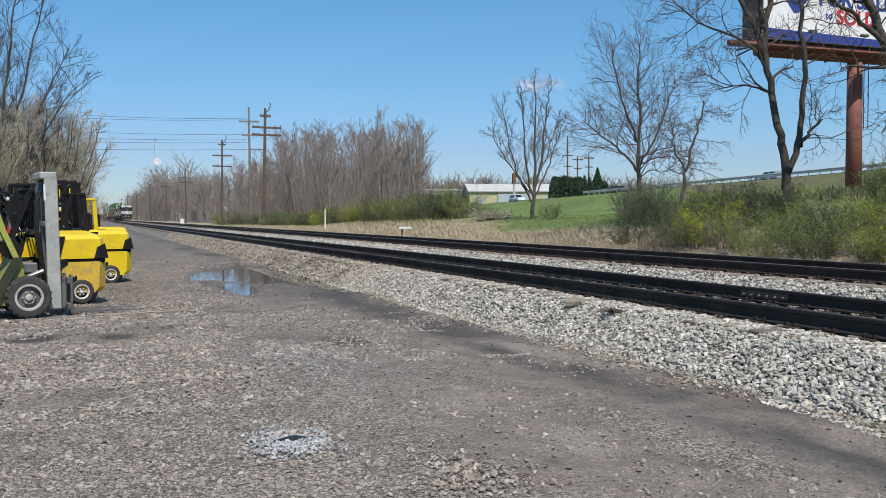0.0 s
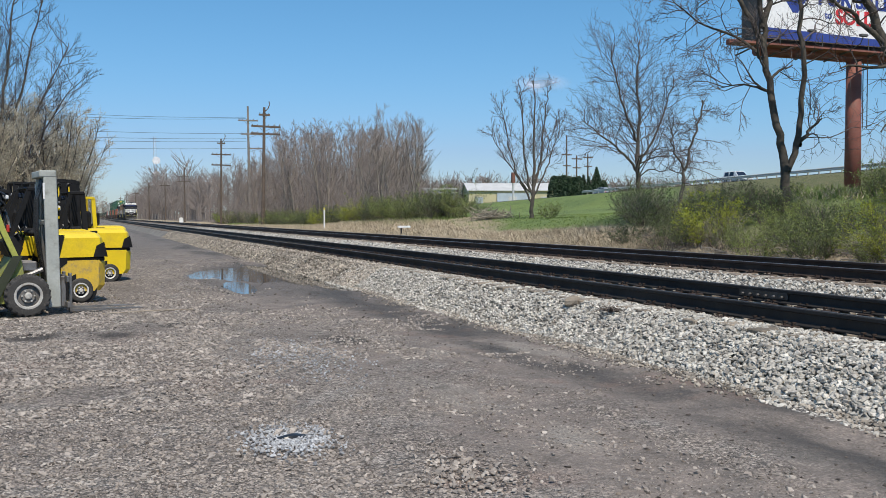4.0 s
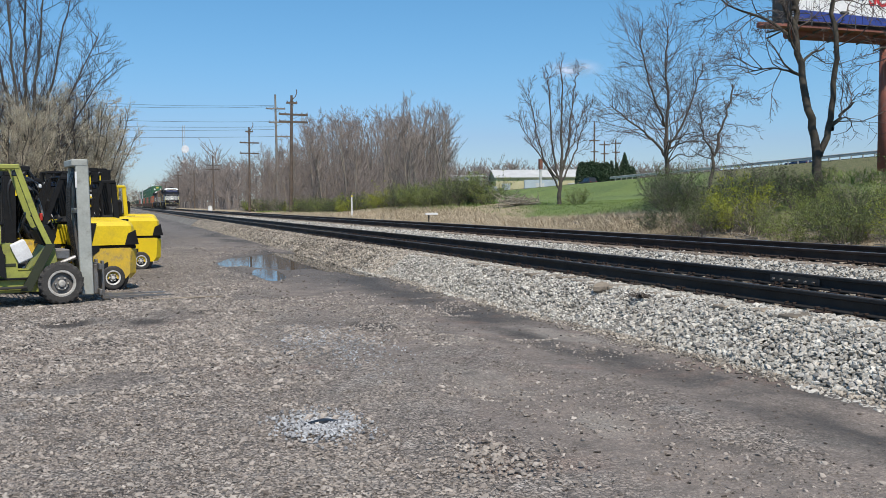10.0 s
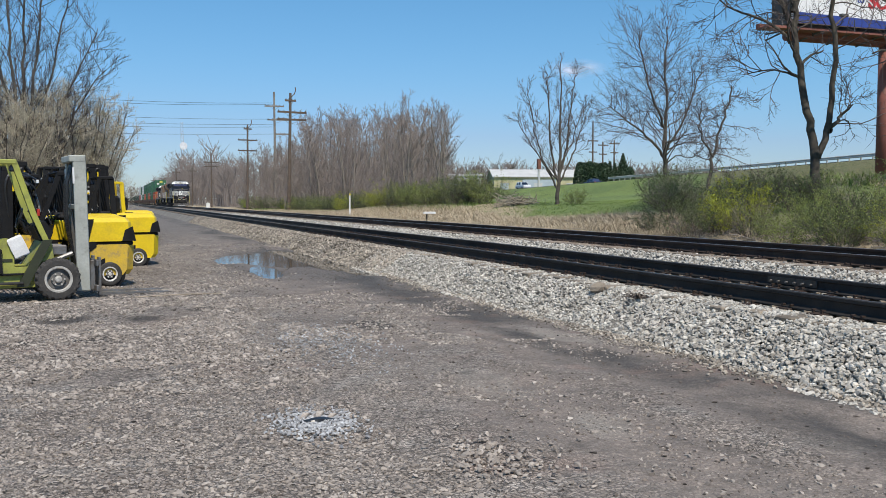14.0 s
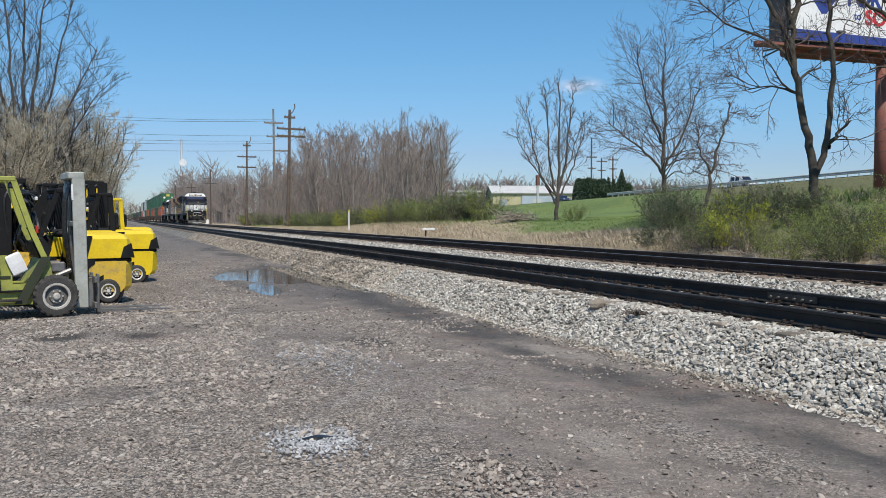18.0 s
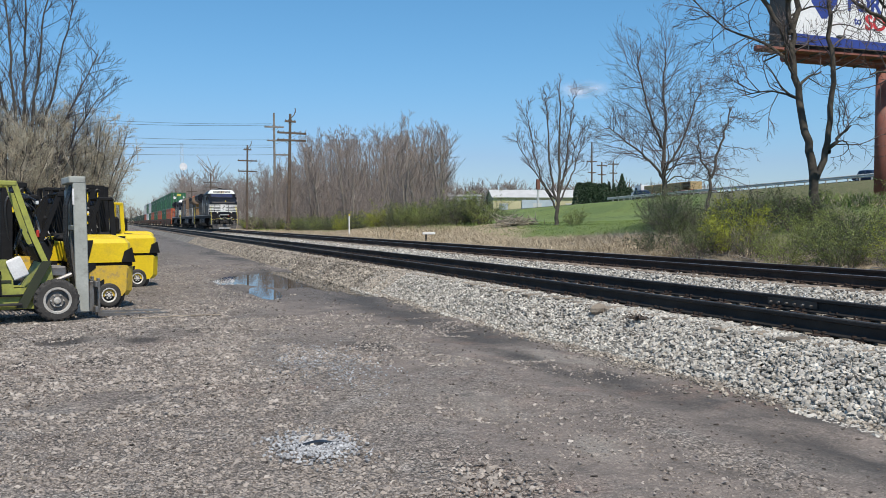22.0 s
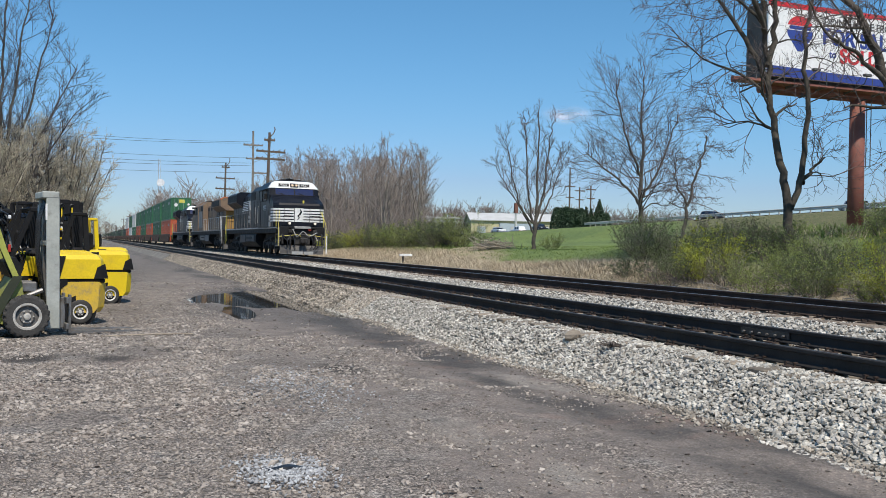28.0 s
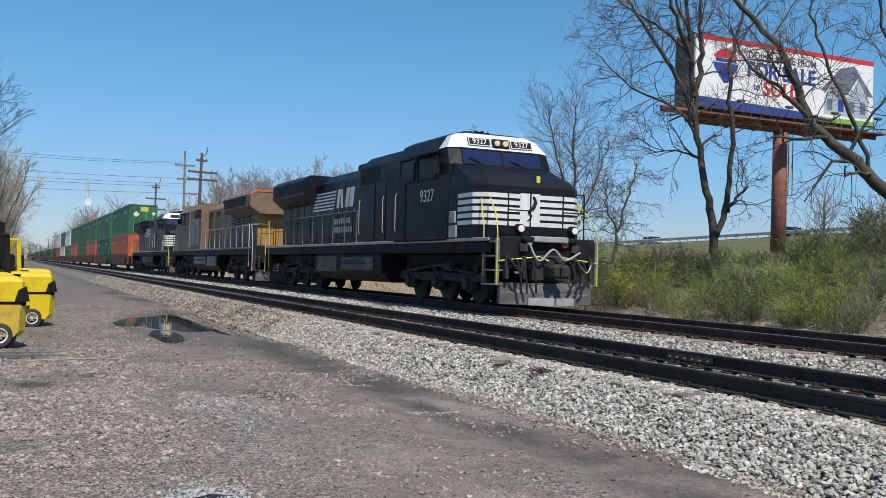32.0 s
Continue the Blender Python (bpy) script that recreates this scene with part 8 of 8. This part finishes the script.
blades("dry_grass", "straw-coloured dead grass along the far track", "dry_grass", 21000, verge, 0.30, 0.016, 1)
blades("dry_grass_bank", "dead grass and weeds at the foot of the bank", "dry_grass", 1500, lambda r: (14.3 + 2.6 * r.random() ** 1.3, 5 + 27 * r.random()), 0.17, 0.012, 2)
blades("turf", "green spring turf on the slope", "grass", 14000, lambda r: (18.2 + 30 * r.random() ** 1.3, 27 + 43 * r.random()), 0.08, 0.018, 3)
def bank_spot(r):
    x = 21 + 42 * r.random() ** 1.3
    return x, x / r.uniform(0.74, 1.7)


blades("bank_grass", "rough straw-coloured grass on the road's bank", "dry_grass", 7000, bank_spot, 0.30, 0.018, 6)
blades("bank_weeds", "rough green weeds on the road's bank", "grass", 11000, bank_spot, 0.34, 0.02, 7)
blades("weeds", "green weeds before the woods", "grass", 5000, lambda r: (19.0 + 3.5 * r.random(), 52 + 84 * r.random()), 0.26, 0.02, 4)


def dead_sticks():
    rnd = random.Random(15)
    g = Geo()
    for _ in range(520):
        x, y = 14.3 + 2.9 * rnd.random() ** 1.2, 7 + 24 * rnd.random()
        a, ln = rnd.uniform(0, 6.28), rnd.uniform(0.25, 0.9)
        z = land(x, y) + 0.02
        g.tube([(x, y, z), (x + 0.5 * ln * math.cos(a) + rnd.gauss(0, 0.05), y + 0.5 * ln * math.sin(a), z + rnd.uniform(0.0, 0.15)), (x + ln * math.cos(a), y + ln * math.sin(a), z + rnd.uniform(0, 0.22))], [0.012, 0.010, 0.004], 4)
    tagged(part("fallen_sticks", g, M["stick_grey"]), "grey fallen sticks littering the foot of the bank", "sticks", kind="stuff")


dead_sticks()


# ---- stones ----
def rock(rnd, n=1):
    """A crushed stone of about unit size: the hull of a few stray points, flat-faced and sharp-edged."""
    bm = bmesh.new()
    sx, sy, sz = rnd.uniform(0.85, 1.35), rnd.uniform(0.65, 1.05), rnd.uniform(0.50, 0.85)
    for k in range(11 if n else 8):
        d = Vector((rnd.gauss(0, 1), rnd.gauss(0, 1), rnd.gauss(0, 1))).normalized()
        d *= rnd.uniform(0.86, 1.08) / max(abs(d.x), abs(d.y), abs(d.z)) ** 0.5
        bm.verts.new((d.x * sx, d.y * sy, d.z * sz))
    hull = bmesh.ops.convex_hull(bm, input=bm.verts)
    bmesh.ops.delete(bm, geom=[v for v in hull["geom_interior"] if isinstance(v, bmesh.types.BMVert)], context="VERTS")
    bmesh.ops.triangulate(bm, faces=bm.faces)
    bmesh.ops.recalc_face_normals(bm, faces=bm.faces)
    bm.verts.index_update()
    v, f = np.array([tuple(q.co) for q in bm.verts]), np.array([[q.index for q in t.verts] for t in bm.faces])
    bm.free()
    return v, f


def scatter(name, label, material, places, kinds, seed):
    """Many stones as one mesh; places: rows of x, y, z, size."""
    rs = np.random.RandomState(seed)
    places = np.asarray(places)
    pick = rs.randint(0, len(kinds), len(places))
    vs, fs, n = [], [], 0
    for i, (rv, rf) in enumerate(kinds):
        pl = places[pick == i]
        m = len(pl)
        if not m:
            continue
        a, b = rs.uniform(0, 6.283, m), rs.uniform(-0.5, 0.5, m)
        c, s, cb, sb = np.cos(a), np.sin(a), np.cos(b), np.sin(b)
        v = rv[None] * pl[:, None, 3:4]
        x, z = v[..., 0] * cb[:, None] + v[..., 2] * sb[:, None], -v[..., 0] * sb[:, None] + v[..., 2] * cb[:, None]
        y = v[..., 1]
        w = np.stack([x * c[:, None] - y * s[:, None] + pl[:, 0:1], x * s[:, None] + y * c[:, None] + pl[:, 1:2], z + pl[:, 2:3]], -1)
        vs.append(w.reshape(-1, 3))
        fs.append((rf[None] + (np.arange(m) * len(rv))[:, None, None] + n).reshape(-1, 3))
        n += m * len(rv)
    V, Fa = np.concatenate(vs), np.concatenate(fs)
    me = bpy.data.meshes.new(name)
    me.vertices.add(len(V))
    me.vertices.foreach_set("co", V.astype(np.float32).ravel())
    me.loops.add(Fa.size)
    me.loops.foreach_set("vertex_index", Fa.astype(np.int32).ravel())
    me.polygons.add(len(Fa))
    me.polygons.foreach_set("loop_start", (np.arange(len(Fa)) * 3).astype(np.int32))
    me.materials.append(M[material])
    me.update(calc_edges=True)
    me.validate()
    me.shade_flat()
    ob = new(name, me)
    return tagged(ob, label, "stones", kind="stuff")


def stones():
    rnd = random.Random(12)
    rs = np.random.RandomState(12)
    fine = [rock(rnd) for _ in range(14)]
    rough = [rock(rnd, 0) for _ in range(10)]
    chips = [(v * np.array([1.0, 1.0, 0.8]), f) for v, f in (rock(rnd, k % 3 == 0) for k in range(16))]
    clear = lambda x: abs(abs(x - NEAR_X) - GAUGE / 2) > 0.10 and abs(abs(x - FAR_X) - GAUGE / 2) > 0.10

    def bed(n, x0, x1, y0, y1, s0, s1, power=1.0):
        out = []
        for _ in range(n):
            x = rs.uniform(x0, x1)
            y = y0 + (y1 - y0) * rs.rand() ** power
            over_tie = (abs(x - NEAR_X) < 1.27 or abs(x - FAR_X) < 1.27) and abs((y + 3.25) % 0.5 - 0.25) < 0.10
            if not clear(x) or (over_tie and rs.rand() < (0.18 if x < 6.5 else 0.7)):
                continue
            s = rs.uniform(s0, s1) * (1.25 if rs.rand() < 0.1 else 1)
            x += 0.12 * noise.noise((3, y * 0.35, 7)) * sm(6.3, 5.6, x)
            out.append((x, y, bed_z(x) + rs.uniform(-0.012, 0.018), s))
        return out
    scatter("ballast_shoulder", "pale crushed-stone ballast on the shoulder", "ballast", bed(19000, 5.35, 6.75, 3.0, 11, 0.016, 0.033, 1.0), fine, 1)
    scatter("ballast_shoulder_middle", "grey ballast stones on the middle of the shoulder", "ballast", bed(14000, 5.4, 6.75, 11, 22, 0.018, 0.036, 1.1), rough, 13)
    scatter("ballast_shoulder_far", "pale ballast farther along the shoulder", "ballast_tan", bed(15000, 5.5, 6.75, 20, 75, 0.03, 0.055, 1.6), rough, 2)
    scatter("ballast_crib", "ballast between the near rails", "ballast", bed(3600, 6.8, 8.2, 2, 30, 0.022, 0.036, 1.2), rough, 3)
    scatter("ballast_between", "ballast between the two tracks", "ballast", bed(17000, 8.3, 10.8, 5, 30, 0.022, 0.042, 1.2), rough, 4)
    scatter("ballast_between_far", "ballast between the tracks farther on", "ballast", bed(10000, 8.3, 10.8, 30, 90, 0.035, 0.06, 1.5), rough, 5)
    scatter("ballast_beyond", "ballast beyond the main track", "ballast_tan", bed(7000, 10.9, 14.0, 8, 70, 0.03, 0.05, 1.5), rough, 6)
    # the yard's loose gravel
    def yard(n, x0, x1, y0, y1, s0, s1, power, keep=lambda x, y: True):
        out = []
        while len(out) < n:
            x, y = rs.uniform(x0, x1), y0 + (y1 - y0) * rs.rand() ** power
            if keep(x, y):
                s = s0 + (s1 - s0) * rs.rand() ** 3
                out.append((x, y, land(x, y) + 0.1 * s, s))
        return out
    def loose(x, y):
        k = noise.noise((x * 0.7, y * 0.5, 5)) + 0.5 * noise.noise((x * 2.1, y * 1.7, 9))
        return k > -0.30 + 0.50 * sm(1.9, 3.4, x) and not (15 < y < 34 and basin(x, y) < 1.2)
    scatter("yard_gravel", "loose brown-grey gravel on the yard", "pebble", yard(15000, -4.5, 5.5, 3.0, 16, 0.008, 0.030, 1.15, loose) + yard(24000, -4.0, 2.9, 3.0, 13, 0.009, 0.026, 1.35, loose), chips, 7)
    scatter("yard_grit", "fine brown-grey grit strewn over the yard", "grit", yard(34000, -4.5, 5.6, 2.8, 13, 0.004, 0.014, 1.4, loose), chips, 12)
    scatter("yard_gravel_far", "loose gravel farther across the yard", "pebble", yard(24000, -5, 5.5, 9.5, 36, 0.012, 0.036, 1.35, loose), chips, 8)
    scatter("yard_lumps", "rough lumps of grey-brown stone on the yard", "pebble", yard(6500, -4.5, 2.9, 8.0, 19, 0.018, 0.042, 1.2, loose), chips, 16)
    scatter("lane_grit", "grit strewn on the packed lane round the puddle", "clod", yard(2200, -2.0, 5.4, 13, 36, 0.012, 0.034, 1.2, lambda x, y: basin(x, y) > 1.1), chips, 17)
    # clods of the lane, spread wider as dark specks for shadowed pits between stones
    scatter("yard_clods", "dark clods and pebbles on the yard, some standing in for shaded pits", "clod", yard(3600, -3.5, 5.3, 3.0, 14, 0.007, 0.024, 1.3), chips, 15)
    scatter("pale_gravel_patch", "small patch of pale blue-grey crushed stone on the yard", "pale_stone", [(1.33 + rs.normal(0, 0.15), 6.50 + rs.normal(0, 0.23), 0.012, rs.uniform(0.005, 0.017)) for _ in range(1150)], fine, 9)
    scatter("pale_gravel_drift", "pale gravel drift on the yard", "pale_stone", [(2.26 + rs.normal(0, 0.32), 10.3 + rs.normal(0, 0.9), land(2.3, 10.3) + 0.012, rs.uniform(0.006, 0.017)) for _ in range(800)], fine, 10)
    scatter("pale_gravel_near", "pale gravel scattered near the lane", "pebble", [(2.18 + rs.normal(0, 0.20), 5.25 + rs.normal(0, 0.33), 0.012, rs.uniform(0.008, 0.024)) for _ in range(330)], fine, 11)
    toe = []
    for _ in range(5200):
        y = 3.5 + 26 * rs.rand() ** 1.4
        x = 5.66 - abs(rs.normal(0, 0.17)) * (1 + 0.9 * noise.noise((1, y * 0.6, 2))) + 0.12 * noise.noise((3, y * 0.35, 7))
        toe.append((x, y, land(x, y) + 0.008, rs.uniform(0.010, 0.030)))
    scatter("ballast_strays", "ballast stones strayed onto the yard's mud", "ballast_tan", toe, fine, 14)
    # a black crescent put in for the dark hollow beneath the flat stones
    rings = []
    for k in range(13):
        u = k / 12 - 0.5
        w, y0, z0 = 0.008 + 0.024 * math.cos(math.pi * u * 0.96), -0.05 * (1 - 4 * u * u) + 0.012 * math.sin(9 * u), 0.012 * math.cos(7 * u)
        rings.append([(0.34 * u, y0 - w, 0.0), (0.34 * u, y0 + w * 0.6, 0.0), (0.34 * u, y0 + w, 0.024 + z0), (0.34 * u, y0 - w * 0.4, 0.018 + z0)])
    scrap = Geo().loft(rings)
    tagged(part("rubber_scrap", scrap, M["hose"], at=pose(1.35, 6.56, 0.004)), "black crescent standing in for the shaded slit under a stone", "scrap")
    for lx, ly, s in ((1.38, 6.66, 0.075), (1.28, 6.68, 0.06), (1.47, 6.62, 0.05)):
        v, f = chips[1]
        me = bpy.data.meshes.new("flat_stone")
        me.from_pydata([tuple(q) for q in v], [], [tuple(int(i) for i in t) for t in f])
        me.materials.append(M["pebble"])
        tagged(part("flat_stone", me, None, at=pose(lx, ly, 0.015, 0, 0, 900 * s) @ Matrix.Scale(s, 4)), "flat grey stone lying on crushed stone", "stone", "flat stones on the yard")
    # the nearest ballast stones, one by one
    meshes = []
    for k in range(10):
        v, f = rock(rnd)
        me = bpy.data.meshes.new("stone")
        me.from_pydata([tuple(q) for q in v], [], [tuple(int(i) for i in t) for t in f])
        me.materials.append(M["stone_one"])
        meshes.append(me)
    pile = thing("ballast_stones", pose(0, 0, 0), "larger pale ballast stones lying at the shoulder's foot", "stones")
    for k in range(280):
        x, y = 5.62 + 0.5 * rnd.random() ** 1.5, 5.0 + 6.5 * rnd.random() ** 1.3
        s = rnd.uniform(0.024, 0.042)
        part("stone", meshes[k % 10], None, pile, at=pose(x, y, max(bed_z(x), 0.0) + 0.02, rnd.uniform(-25, 25), rnd.uniform(-25, 25), rnd.uniform(0, 360)) @ Matrix.Scale(s, 4))


stones()


def motions():
    move_train()
    move_traffic()


motions()
